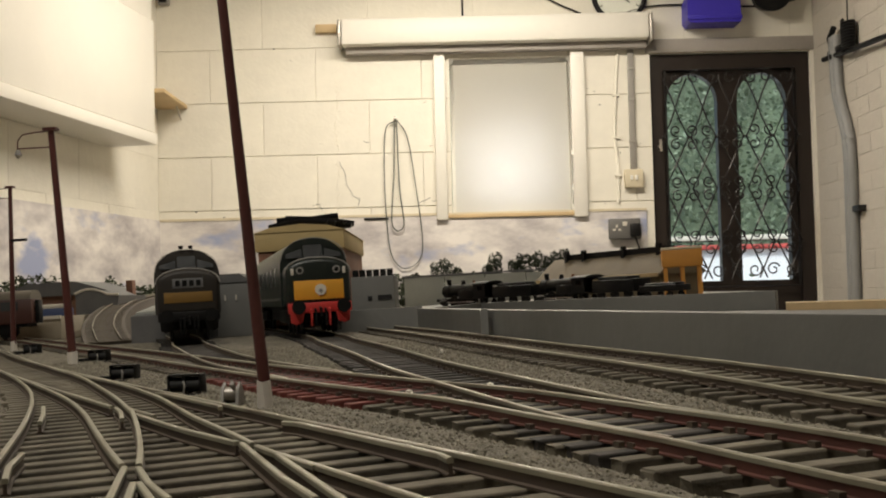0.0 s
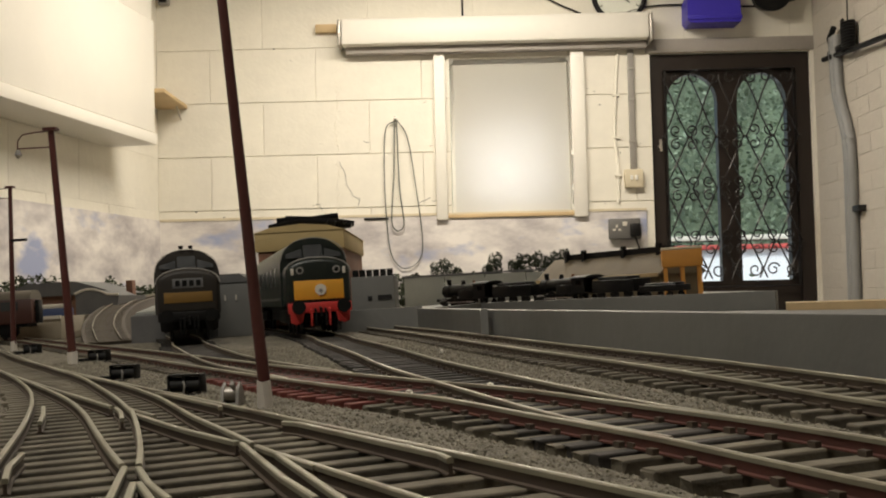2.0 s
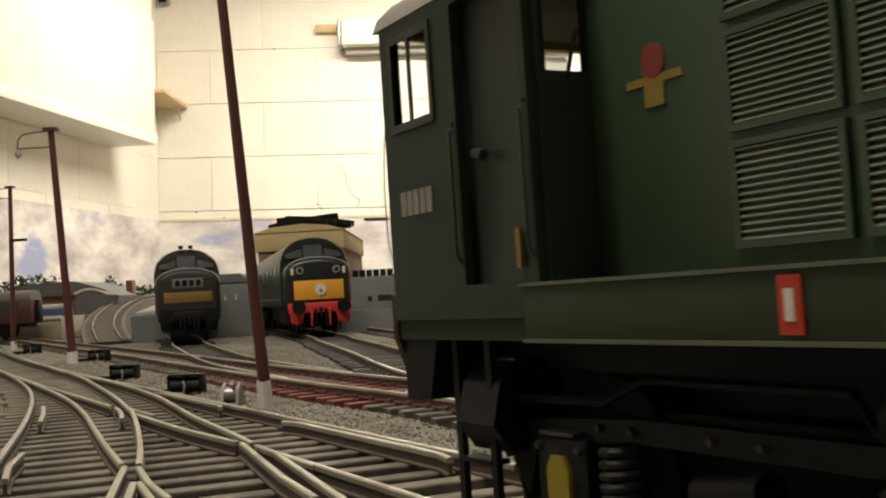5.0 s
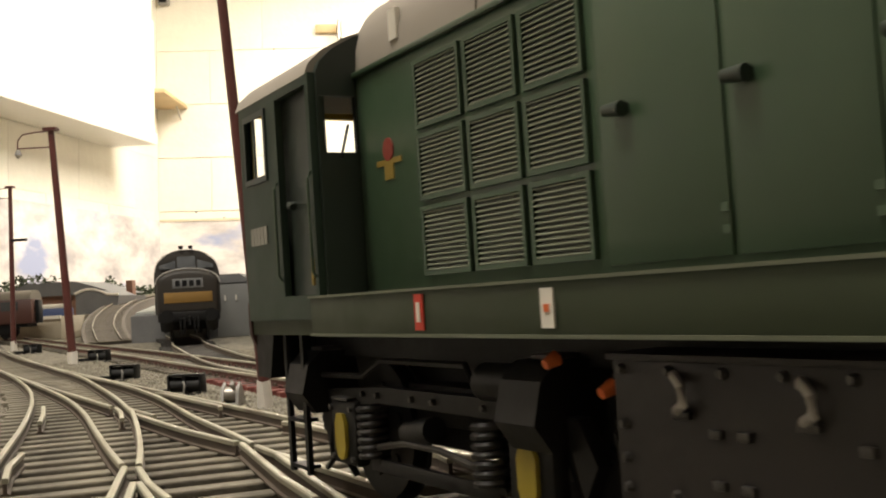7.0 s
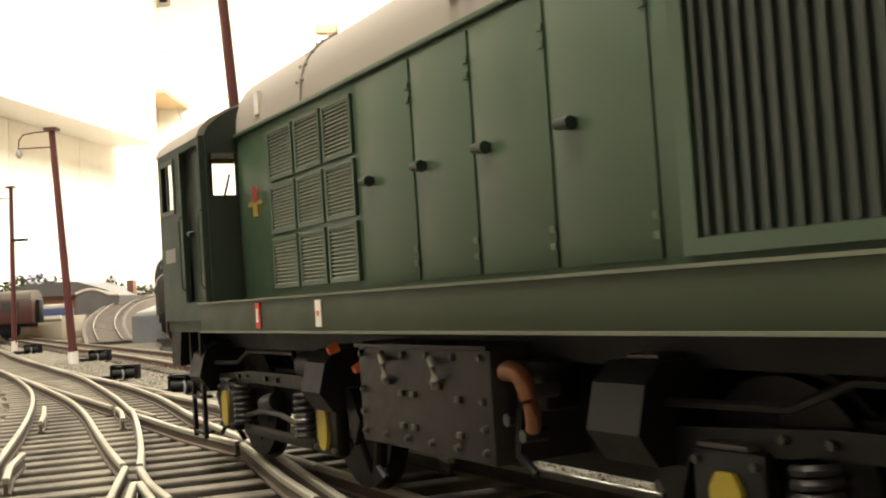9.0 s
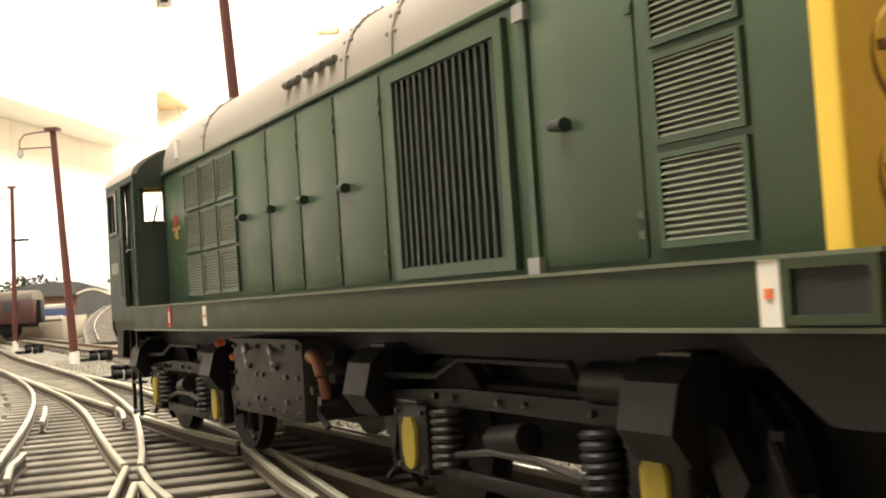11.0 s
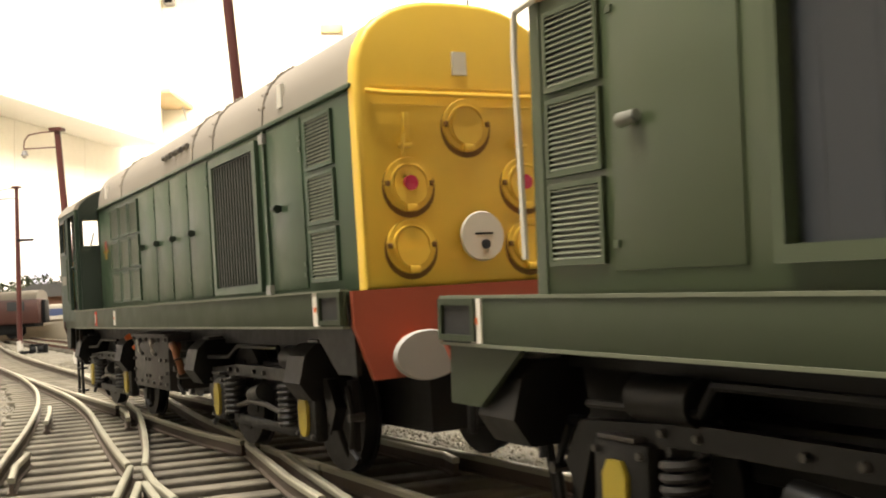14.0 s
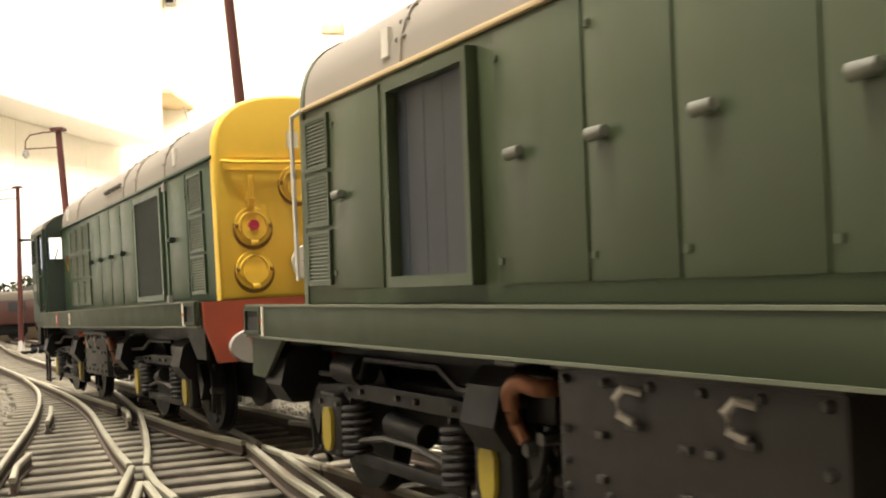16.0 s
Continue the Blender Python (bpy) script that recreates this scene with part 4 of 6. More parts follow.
    lp("underframe", box(bm_new(), -10.8, 1.3, -0.55, 0.55, 0.42, 1.14), BLACK, e)
    # fuel tank and gear between the bogies
    t0, t1 = f["tank"]
    tank = lp("fuel_tank", box(bm_new(), t0, t1, -1.2, 1.2, 0.52, 1.24, 0.02), TANKGREY, e, "riveted dark brown-grey underframe tank")
    lp("tank_rim", box(bm_new(), t0 - 0.01, t1 + 0.01, side * 1.2 - 0.03, side * 1.2 + 0.03, 1.205, 1.235, 0.004), TANKGREY, tank)
    rivet = finish("rivet", cyl(bm_new(), (0, 0, 0), (0, side * 0.035, 0), 0.030, 0.018, 8), WORNEDGE, K)
    for i in range(6):
        for z in (0.60, 0.74, 0.90, 1.16):
            if i in (0, 5) or z in (0.60, 1.16):
                piece("rivet", rivet, tank, Matrix.Translation(Vector((t0 + 0.08 + (t1 - t0 - 0.16) * i / 5, side * 1.198, z)) * K))
    for u in (0.27, 0.66):
        x = t0 + (t1 - t0) * u
        lp("lifting_hook", tube(bm_new(), [(x - 0.05, side * 1.20, 1.13), (x + 0.01, side * 1.26, 1.15), (x + 0.06, side * 1.27, 1.10), (x + 0.05, side * 1.26, 1.02), (x - 0.02, side * 1.23, 0.99)], 0.024, 8), STEEL, tank, "bare metal hook")
        lp("hook_seat", box(bm_new(), x - 0.06, x + 0.05, side * 1.215 - 0.02, side * 1.215 + 0.02, 0.95, 0.985, 0.006), WORNEDGE, tank)
    for u in (0.38, 0.47, 0.80):
        for z in (0.66, 0.88):
            x = t0 + (t1 - t0) * u
            lp("catch", box(bm_new(), x - 0.035, x + 0.03, side * 1.21 - 0.018, side * 1.21 + 0.018, z, z + 0.04, 0.005), WORNEDGE, tank)
    # valve gear at the tank's end, with worn copper-coloured elbows
    c, w = f["valve"], f["way"]
    g = lp("valve_block", box(bm_new(), c - 0.16, c + 0.16, side * 0.95 - 0.12, side * 0.95 + 0.12, 0.86, 1.14, 0.02), UNDER, e)
    lp("elbow", tube(bm_new(), spline([(c - 0.13, side * 1.04, 1.07), (c - 0.12, side * 1.15, 1.08), (c, side * 1.19, 1.10), (c + 0.11, side * 1.19, 1.05), (c + 0.14, side * 1.17, 0.93)], 0.03), 0.055, 10), COPPER, g, "copper-coloured pipe elbow")
    lp("elbow", tube(bm_new(), [(c + 0.14, side * 1.17, 0.93), (c + 0.13, side * 1.15, 0.85), (c + 0.08, side * 1.12, 0.76)], 0.045, 10), COPPER, g)
    for dx, z in ((-0.14, 0.80), (0.02, 0.72), (0.16, 0.98)):
        lp("union_nut", cyl(bm_new(), (c + dx, side * 1.0, z), (c + dx, side * 1.16, z), 0.045, 0.04, 6), WORNEDGE, g)
    lp("drain_pipe", tube(bm_new(), [(c - 0.1, side * 1.08, 0.86), (c - 0.08, side * 1.12, 0.6), (c + 0.05, side * 1.1, 0.5)], 0.028, 6), UNDER, g)
    for x, z in () if f["blank"] else ((t0 - 0.57, 1.19), (t0 - 0.10, 1.06)):
        lp("cock_handle", cyl(bm_new(), (x, side * 1.12, z), (x, side * 1.2, z - 0.03), 0.045, 0.03, 10), ORANGE, e, "orange painted air cock handle")
    lp("air_tank", cyl(bm_new(), (c + w * 0.55, side * 0.7, 0.95), (c + w * 1.1, side * 0.7, 0.95), 0.24, 0.24, 18), BLACK, e)
    # bogies
    wheels = []
    for x0 in (f["bogie"], f["bogie"] - 7.16):
        bg = lp("bogie", box(bm_new(), x0 - 2.9, x0 + 0.3, -0.75, 0.75, 0.62, 0.92, 0.03), BLACK, e)
        for s in (-1, 1):
            fy = s * 1.02
            bm = prism(bm_new(), [(x0 - 3.15, 0.62), (x0 - 3.0, 0.86), (x0 - 2.0, 0.92), (x0 - 0.6, 0.92), (x0 + 0.4, 0.86), (x0 + 0.55, 0.62), (x0 + 0.42, 0.42), (x0 + 0.3, 0.74), (x0 - 0.3, 0.78), (x0 - 0.45, 0.80), (x0 - 2.14, 0.80), (x0 - 2.29, 0.78), (x0 - 2.89, 0.74), (x0 - 3.0, 0.42)], "y", fy - 0.05, fy + 0.05)
            lp("side_frame", bm, UNDER, bg)
            lp("beam", box(bm_new(), x0 - 2.2, x0 - 0.4, fy - 0.02 + s * 0.05, fy + 0.02 + s * 0.05, 0.30, 0.40, 0.01), UNDER, bg)
            for xa in (x0, x0 - 2.59):
                ab = lp("axlebox", box(bm_new(), xa - 0.24, xa + 0.22, s * 1.0, s * 1.13, 0.30, 0.80, 0.04), UNDER, bg)
                lp("axlebox_cover", prism(bm_new(), [(xa - 0.05, 0.70), (xa + 0.05, 0.70), (xa + 0.095, 0.63), (xa + 0.095, 0.45), (xa + 0.06, 0.37), (xa, 0.345), (xa - 0.06, 0.37), (xa - 0.095, 0.45), (xa - 0.095, 0.63)], "y", s * 1.13, s * 1.16), SHIELD, ab, "yellow painted axlebox cover")
                for bx, bz in ((-0.19, 0.36), (0.17, 0.36), (-0.19, 0.74), (0.17, 0.74)):
                    lp("bolt", cyl(bm_new(), (xa + bx, s * 1.12, bz), (xa + bx, s * 1.155, bz), 0.026, 0.02, 8), WORNEDGE, ab)
                lp("step_iron", box(bm_new(), xa - 0.16, xa + 0.14, s * 1.05, s * 1.15, 0.80, 0.825, 0.004), WORNEDGE, ab)
                for dx in (-0.47, 0.47) if xa == x0 else (0.47, -0.47):
                    if x0 - 2.59 < xa + dx < x0:
                        bm = bm_new()
                        pts = [(xa + dx + 0.10 * math.cos(a * 0.7), s * 1.09 + 0.10 * math.sin(a * 0.7), 0.38 + 0.40 * a / 63) for a in range(64)]
                        tube(bm, pts, 0.026, 6)
                        lp("spring", bm, SPRINGGREY, bg, "coil spring")
            lp("brake_rod", tube(bm_new(), [(x0 - 2.15, s * 1.1, 0.47), (x0 - 1.55, s * 1.12, 0.56), (x0 - 1.05, s * 1.12, 0.56), (x0 - 0.45, s * 1.1, 0.47)], 0.025, 6), WORNEDGE, bg, "worn metal brake rod, pale with a painted highlight")
            lp("air_pipe", tube(bm_new(), [(x0 - 3.0, s * 1.1, 0.98), (x0 - 2.2, s * 1.12, 1.0), (x0 - 1.9, s * 1.1, 1.12), (x0 - 0.7, s * 1.1, 1.12), (x0 - 0.6, s * 1.1, 0.98), (x0 + 0.3, s * 1.08, 0.96)], 0.024, 6), UNDER, bg)
            for bx in (-2.3, -2.05, -1.5, -1.2, -0.55, -0.3):
                lp("frame_bolt", cyl(bm_new(), (x0 + bx, s * 1.06, 0.86), (x0 + bx, s * 1.10, 0.86), 0.028, 0.02, 8), WORNEDGE, bg)
            lp("brake_cylinder", cyl(bm_new(), (x0 - 1.6, s * 1.05, 0.62), (x0 - 1.15, s * 1.1, 0.68), 0.09, 0.09, 14), UNDER, bg)
            for xs in (x0 + f["boxes"][0], x0 + f["boxes"][1]):
                bm = prism(bm_new(), [(s * 0.76, 0.84), (s * 0.90, 0.68), (s * 1.18, 0.68), (s * 1.29, 0.84), (s * 1.23, 1.07), (s * 1.12, 1.17), (s * 0.82, 1.17)], "x", xs - 0.19, xs + 0.21)
                sb = lp("sandbox", bm, UNDER, bg, smooth=False)
                lp("sand_pipe", tube(bm_new(), [(xs, s * 0.95, 0.74), (xs + (0.05 if xs > x0 else -0.05), s * 0.85, 0.3), (xs, s * 0.76, 0.1)], 0.03), BLACK, sb)
                lp("sandbox_lid", box(bm_new(), xs - 0.11, xs + 0.13, s * 0.96 - 0.11, s * 0.96 + 0.12, 1.17, 1.20, 0.01), WORNEDGE if not f["blank"] else BUFGREY, sb)
            for xe, w in ((x0 + 0.62, 1), (x0 - 3.05, -1)):
                lp("brake_hanger", tube(prism(bm_new(), [(xe - 0.05, 0.85), (xe + 0.05, 0.85), (xe + 0.03, 0.25), (xe - 0.06, 0.25)], "y", s * 0.93 - 0.03, s * 0.93 + 0.03), [(xe, s * 0.98, 0.8), (xe + w * 0.12, s * 1.0, 0.55), (xe + w * 0.05, s * 1.0, 0.28), (xe + w * 0.2, s * 1.0, 0.2)], 0.028, 6), UNDER, bg)
                lp("hanger_pin", cyl(bm_new(), (xe + w * 0.12, s * 0.9, 0.55), (xe + w * 0.12, s * 1.04, 0.55), 0.04, 0.035, 8), WORNEDGE, bg)
            lp("air_cylinder", cyl(bm_new(), (x0 - 0.55, s * 1.04, 1.02), (x0 - 0.1, s * 1.04, 1.02), 0.12, 0.12, 14), UNDER, bg)
        for xa in (x0, x0 - 2.59):
            ws = new("wheelset")
            ws.empty_display_size = 0.01
            ws.parent = e
            ws.matrix_basis = Matrix.Translation((xa * K, 0, 0.545 * K))
            for s in (-1, 1):
                bm = cyl(bm_new(), (0, s * 0.68, 0), (0, s * 0.80, 0), 0.545, 0.545, 40)
                cyl(bm, (0, s * 0.66, 0), (0, s * 0.68, 0), 0.58, 0.58, 40)
                for k in range(6):
                    cyl(bm, (0.33 * math.cos(k * 1.047), s * 0.79, 0.33 * math.sin(k * 1.047)), (0.33 * math.cos(k * 1.047), s * 0.815, 0.33 * math.sin(k * 1.047)), 0.06, 0.05, 8)
                lp("wheel", bm, UNDER, ws)
            lp("axle", cyl(bm_new(), (0, -0.95, 0), (0, 0.95, 0), 0.09), STEEL, ws)
            wheels.append((ws, xa))
    return e, wheels


# slat green lightened so that the slats' highlights are in the colour
LOUVRE = material("lit_slat_green", (0.15, 0.165, 0.115), 0.5, vary=0.2, scale=30)
leading, leading_wheels = diesel("diesel_locomotive", "weathered dark green diesel engine with yellow nose end", -1, dict(
    body=LOCOGREEN, nosemat=YELLOW, nose=1.0, skirt=BLACK, gutter=LOCOGREEN, knob=CABGREEN, blank=False, ribs=(-1.15, -2.85, -3.7, -7.68), roofmarks=(-0.62, -8.8),
    doors=((-6.50, -5.62), (-5.58, -4.80), (-4.76, -3.96), (-3.92, -3.08), (-1.0, -0.12)), handles=(-6.31, -5.47, -4.63, -3.74, -0.74),
    louvres=((-8.5, -7.88), (-7.82, -7.24), (-7.18, -6.60), (0.0, 0.62)), grille=(-2.79, -1.39), posts=(-1.1,), emblem=-8.98, bogie=0.0, plate=0.0, tank=(-6.27, -4.42), valve=-4.2, way=1, boxes=(0.10, -3.2),
    marks=((-7.84, REDMARK, 0.11), (-6.48, MARK, 0.10), (1.08, MARK, 0.13))))
trailing, trailing_wheels = diesel("diesel_locomotive", "clean olive green diesel engine with white-topped gutter rail, coupled behind", 1, dict(
    body=OLIVE, nosemat=OLIVE, nose=1.0, skirt=VALGREEN, gutter=PINE, knob=KNOBGREY, blank=True, ribs=(-1.0, -3.1, -6.5), roofmarks=(-0.75, -8.8),
    doors=((-0.62, 0.34), (-3.27, -2.35), (-4.01, -3.31), (-4.91, -4.05), (-5.85, -4.95), (-6.85, -5.89)), handles=(0.15, -2.60, -3.43, -4.25, -5.15),
    louvres=((0.42, 0.95), (-8.5, -7.86), (-7.80, -7.22)), grille=(-2.06, -0.92), posts=(), emblem=-8.98, bogie=0.2, plate=-0.07, tank=(-5.16, -3.25), valve=-2.86, way=-1, boxes=(0.92, -2.72),
    marks=((1.16, MARK, 0.13),)))


# ---- fittings of the room ----
def sky_paper():
    """Painted cloud paper along two walls."""
    m, n, l, b = nodes_of("cloud_paper")
    co, mp = n.new("ShaderNodeTexCoord"), n.new("ShaderNodeMapping")
    mp.inputs["Scale"].default_value = (1.0, 1.0, 2.0)
    l.new(co.outputs["Object"], mp.inputs["Vector"])
    no, nb = n.new("ShaderNodeTexNoise"), n.new("ShaderNodeTexNoise")
    no.inputs["Scale"].default_value, no.inputs["Detail"].default_value, no.inputs["Roughness"].default_value = 4.5, 8, 0.6
    nb.inputs["Scale"].default_value, nb.inputs["Detail"].default_value = 3.6, 5
    l.new(mp.outputs[0], no.inputs["Vector"])
    l.new(mp.outputs[0], nb.inputs["Vector"])
    r1 = n.new("ShaderNodeValToRGB")
    r1.color_ramp.elements[0].position, r1.color_ramp.elements[0].color = 0.33, (0.40, 0.37, 0.38, 1)
    r1.color_ramp.elements[1].position, r1.color_ramp.elements[1].color = 0.62, (0.80, 0.76, 0.72, 1)
    r2 = n.new("ShaderNodeValToRGB")
    r2.color_ramp.elements[0].position, r2.color_ramp.elements[1].position = 0.56, 0.66
    mx = n.new("ShaderNodeMix")
    mx.data_type = "RGBA"
    mx.inputs[7].default_value = (0.34, 0.38, 0.55, 1)
    l.new(no.outputs["Fac"], r1.inputs[0])
    l.new(nb.outputs["Fac"], r2.inputs[0])
    l.new(r1.outputs[0], mx.inputs[6])
    l.new(r2.outputs[0], mx.inputs[0])
    l.new(mx.outputs[2], b.inputs["Base Color"])
    b.inputs["Roughness"].default_value = 0.8
    p = thing("cloud_backdrop", "painted cloudy sky paper fixed along the walls", "backdrop", kind="structure")
    part("sheet", box(bm_new(), -1.195, 0.865, 4.4690, 4.4730, 0.99, 1.372), m, p)
    part("sheet", box(bm_new(), 0.0045, 0.0075, -4.0, -0.01, 0.99, 1.372), m, p, at=Matrix.Translation((XL, WALL_Y, 0)) @ Matrix.Rotation(-LEFT_TURN, 4, "Z"))
    part("paper_edge", box(bm_new(), -1.195, 0.865, 4.466, 4.4685, 1.366, 1.376), CREAM, p)


CABLEGREY = material("grey_green_flex", (0.10, 0.11, 0.10), 0.6, vary=0.15, scale=20)


def fittings():
    m = Matrix.Translation((-1.082, 4.0, 0)) @ Matrix.Rotation(-LEFT_TURN, 4, "Z")
    c = thing("wall_cupboard", "long white wall-hung cupboard boxing with a pale bottom rail", "cupboard", m)
    part("front", box(bm_new(), -0.19, 0.0, -4.4, 0.0, 1.672, 2.10, 0.003), WHITE, c)
    part("upper_front", box(bm_new(), -0.19, -0.008, -4.4, 0.0, 2.104, 2.595, 0.003), WHITE, c)
    part("bottom_rail", box(bm_new(), -0.19, 0.009, -4.4, 0.0, 1.625, 1.668, 0.004), WHITE, c, "pale painted bottom rail")
    s = thing("corner_shelf", "short bare timber shelf in the corner", "shelf")
    part("plank", box(bm_new(), -1.196, -1.072, 4.10, 4.474, 1.845, 1.862, 0.002), PINE, s)
    part("bracket", tube(bm_new(), [(-1.10, 4.474, 1.80), (-1.10, 4.40, 1.846)], 0.004, 6), STEEL, s)
    # clock
    k = thing("wall_clock", "round wall clock with white dial and dark chrome rim", "clock", Matrix.Translation((0.776, 4.474, 2.285)))
    ring = bm_new()
    tube(ring, [(0.108 * math.cos(a * math.pi / 20), -0.014, 0.108 * math.sin(a * math.pi / 20)) for a in range(41)], 0.011, 8)
    part("rim", ring, BLACK, k)
    part("dial", cyl(bm_new(), (0, 0.0, 0), (0, -0.012, 0), 0.105, 0.105, 40), MARK, k)
    for i in range(12):
        a = i * math.pi / 6
        part("hour_mark", box(bm_new(), -0.002, 0.002, -0.0145, -0.012, 0.082, 0.096), BLACK, k, at=Matrix.Rotation(a, 4, "Y"))
    part("hour_hand", box(bm_new(), -0.003, 0.003, -0.0165, -0.0145, -0.01, 0.055), BLACK, k, at=Matrix.Rotation(2.2, 4, "Y"))
    part("minute_hand", box(bm_new(), -0.002, 0.002, -0.018, -0.0165, -0.012, 0.085), BLACK, k, at=Matrix.Rotation(-0.9, 4, "Y"))
    g = part("cover_glass", cyl(bm_new(), (0, -0.020, 0), (0, -0.0215, 0), 0.10, 0.10, 40), GLASS, k)
    g.visible_shadow = False
    b = thing("blue_bin", "bright blue plastic wall box above the door", "plastic box", Matrix.Translation((1.153, 4.47, 2.135)))
    blue = material("blue_plastic", (0.045, 0.03, 0.42), 0.4, vary=0.12, scale=9)
    part("shell", prism(bm_new(), [(-0.112, 0.015), (-0.10, 0.0), (0.108, 0.0), (0.112, 0.015), (0.108, 0.10), (0.085, 0.15), (-0.09, 0.15), (-0.112, 0.10)], "y", -0.11, -0.002), blue, b)
    part("lip", box(bm_new(), -0.114, 0.114, -0.116, -0.11, 0.012, 0.03, 0.002), blue, b)
    p = thing("loudspeaker", "small round black loudspeaker on the wall", "speaker", Matrix.Translation((1.40, 4.47, 2.265)))
    part("body", cyl(bm_new(), (0, -0.09, 0), (0, 0.0, 0), 0.085, 0.06, 24), BLACK, p)
    part("cone", cyl(bm_new(), (0, -0.092, 0), (0, -0.075, 0), 0.07, 0.03, 24), UNDER, p)
    w = thing("ceiling_cable", "dark cable strung along the wall above the door", "cable")
    part("cable", tube(bm_new(), spline([(0.45, 4.465, 2.29), (0.56, 4.465, 2.235), (0.70, 4.465, 2.19), (0.9, 4.465, 2.235), (1.1, 4.465, 2.238), (1.35, 4.465, 2.225), (1.5, 4.465, 2.245), (1.595, 4.465, 2.28)], 0.02), 0.004, 6), UNDER, w)
    h = thing("hanging_cable", "grey cable looped over a hook on the wall", "cable")
    part("outer_loop", tube(bm_new(), spline([(-0.192, 4.462, 1.77), (-0.232, 4.462, 1.73), (-0.24, 4.462, 1.50), (-0.225, 4.46, 1.24), (-0.19, 4.458, 1.16), (-0.15, 4.457, 1.146), (-0.10, 4.457, 1.18), (-0.085, 4.458, 1.27), (-0.11, 4.46, 1.5), (-0.14, 4.462, 1.70), (-0.185, 4.462, 1.778)], 0.015), 0.0021, 6), CABLEGREY, h)
    part("inner_loop", tube(bm_new(), spline([(-0.193, 4.46, 1.77), (-0.20, 4.46, 1.55), (-0.213, 4.458, 1.36), (-0.20, 4.456, 1.31), (-0.18, 4.456, 1.305), (-0.162, 4.456, 1.34), (-0.178, 4.458, 1.5), (-0.184, 4.46, 1.77)], 0.015), 0.0026, 6), CABLEGREY, h)
    part("hook", cyl(bm_new(), (-0.19, 4.44, 1.782), (-0.19, 4.478, 1.778), 0.006), STEEL, h)
    r = thing("wall_rule", "short dark strip fixed to the wall", "strip")
    part("strip", box(bm_new(), -0.33, -0.227, 4.464, 4.468, 1.353, 1.361), BLACK, r)
    # switch, conduits and socket
    q = thing("conduit", "painted surface cable conduit on the wall", "conduit")
    part("thin_cable", tube(bm_new(), spline([(0.765, 4.472, 2.06), (0.752, 4.472, 1.9), (0.742, 4.472, 1.7), (0.752, 4.472, 1.55), (0.748, 4.472, 1.376)], 0.03), 0.0065, 6), WALL, q)
    for z in (1.86, 1.68, 1.52):
        part("clip", box(bm_new(), 0.735, 0.762, 4.464, 4.474, z - 0.006, z + 0.006), WALL, q)
    t = thing("cable_trunking", "grey flat cable trunking down to a switch", "trunking")
    part("channel", box(bm_new(), 0.803, 0.829, 4.462, 4.477, 1.54, 2.06, 0.003), material("trunking_grey", (0.30, 0.28, 0.25), 0.6, vary=0.15, scale=20), t)
    for z in (1.97, 1.84, 1.66):
        part("clip", box(bm_new(), 0.80, 0.832, 4.459, 4.47, z - 0.004, z + 0.004), STEEL, t)
    sw = thing("light_switch", "cream square surface-mounted light switch", "switch")
    part("box", box(bm_new(), 0.775, 0.852, 4.448, 4.477, 1.463, 1.54, 0.004), CREAM, sw)
    for x in (0.803, 0.823):
        part("rocker", box(bm_new(), x - 0.006, x + 0.006, 4.443, 4.45, 1.495, 1.515, 0.001), WHITE, sw)
    so = thing("power_socket", "grey metal double power socket with a plug", "socket")
    grey = material("metalclad_grey", (0.17, 0.165, 0.155), 0.45, metal=0.3, vary=0.15, scale=20)
    part("back_box", box(bm_new(), 0.70, 0.832, 4.438, 4.466, 1.246, 1.332, 0.004), grey, so)
    for x, z, a, c in ((0.732, 1.30, 0.004, 0.006), (0.72, 1.285, 0.006, 0.004), (0.744, 1.285, 0.006, 0.004)):
        part("pin_hole", box(bm_new(), x - a, x + a, 4.4365, 4.4385, z - c, z + c), MARK, so)
    part("rocker", box(bm_new(), 0.757, 0.775, 4.434, 4.44, 1.30, 1.318, 0.001), MARK, so)
    part("plug", box(bm_new(), 0.785, 0.828, 4.405, 4.438, 1.252, 1.31, 0.008), UNDER, so, "dark grey plug")
    part("flex", tube(bm_new(), spline([(0.805, 4.42, 1.255), (0.815, 4.42, 1.22), (0.84, 4.44, 1.15), (0.85, 4.45, 1.05)], 0.01), 0.0035, 6), UNDER, so)
    x = XR - 0.02
    pv = material("grey_pipe", (0.25, 0.25, 0.245), 0.5, vary=0.15, scale=14)
    pi = thing("waste_pipe", "pair of grey painted pipes on the side wall", "pipe")
    for d, e in ((0.0, 0.0), (0.035, 0.004)):
        part("pipe", tube(bm_new(), spline([(x, 4.20 - d, 2.02), (x, 4.195 - d, 1.84), (x, 4.165 - d, 1.74), (x, 4.105 - d, 1.62), (x, 4.09 - d, 1.5), (x, 4.095 - d, 1.2), (x, 4.10 - d, 0.6)], 0.03), 0.02, 10), pv, pi)
    for z in (1.96, 1.32):
        part("clip", box(bm_new(), x - 0.012, XR, 3.98 if z < 1.5 else 4.10, 4.06 if z < 1.5 else 4.24, z - 0.012, z + 0.012, 0.003), UNDER, pi)
    br = thing("iron_bracket", "rusty iron bar bracket on the side wall", "bracket")
    part("bar", tube(bm_new(), [(XR - 0.02, 4.31, 1.955), (XR - 0.035, 4.02, 1.925), (XR - 0.035, 3.6, 1.89)], 0.011, 8), BLACK, br)
    part("upright", tube(bm_new(), [(XR - 0.03, 4.19, 1.93), (XR - 0.03, 4.21, 2.02), (XR - 0.03, 4.16, 2.05)], 0.012, 8), UNDER, br)
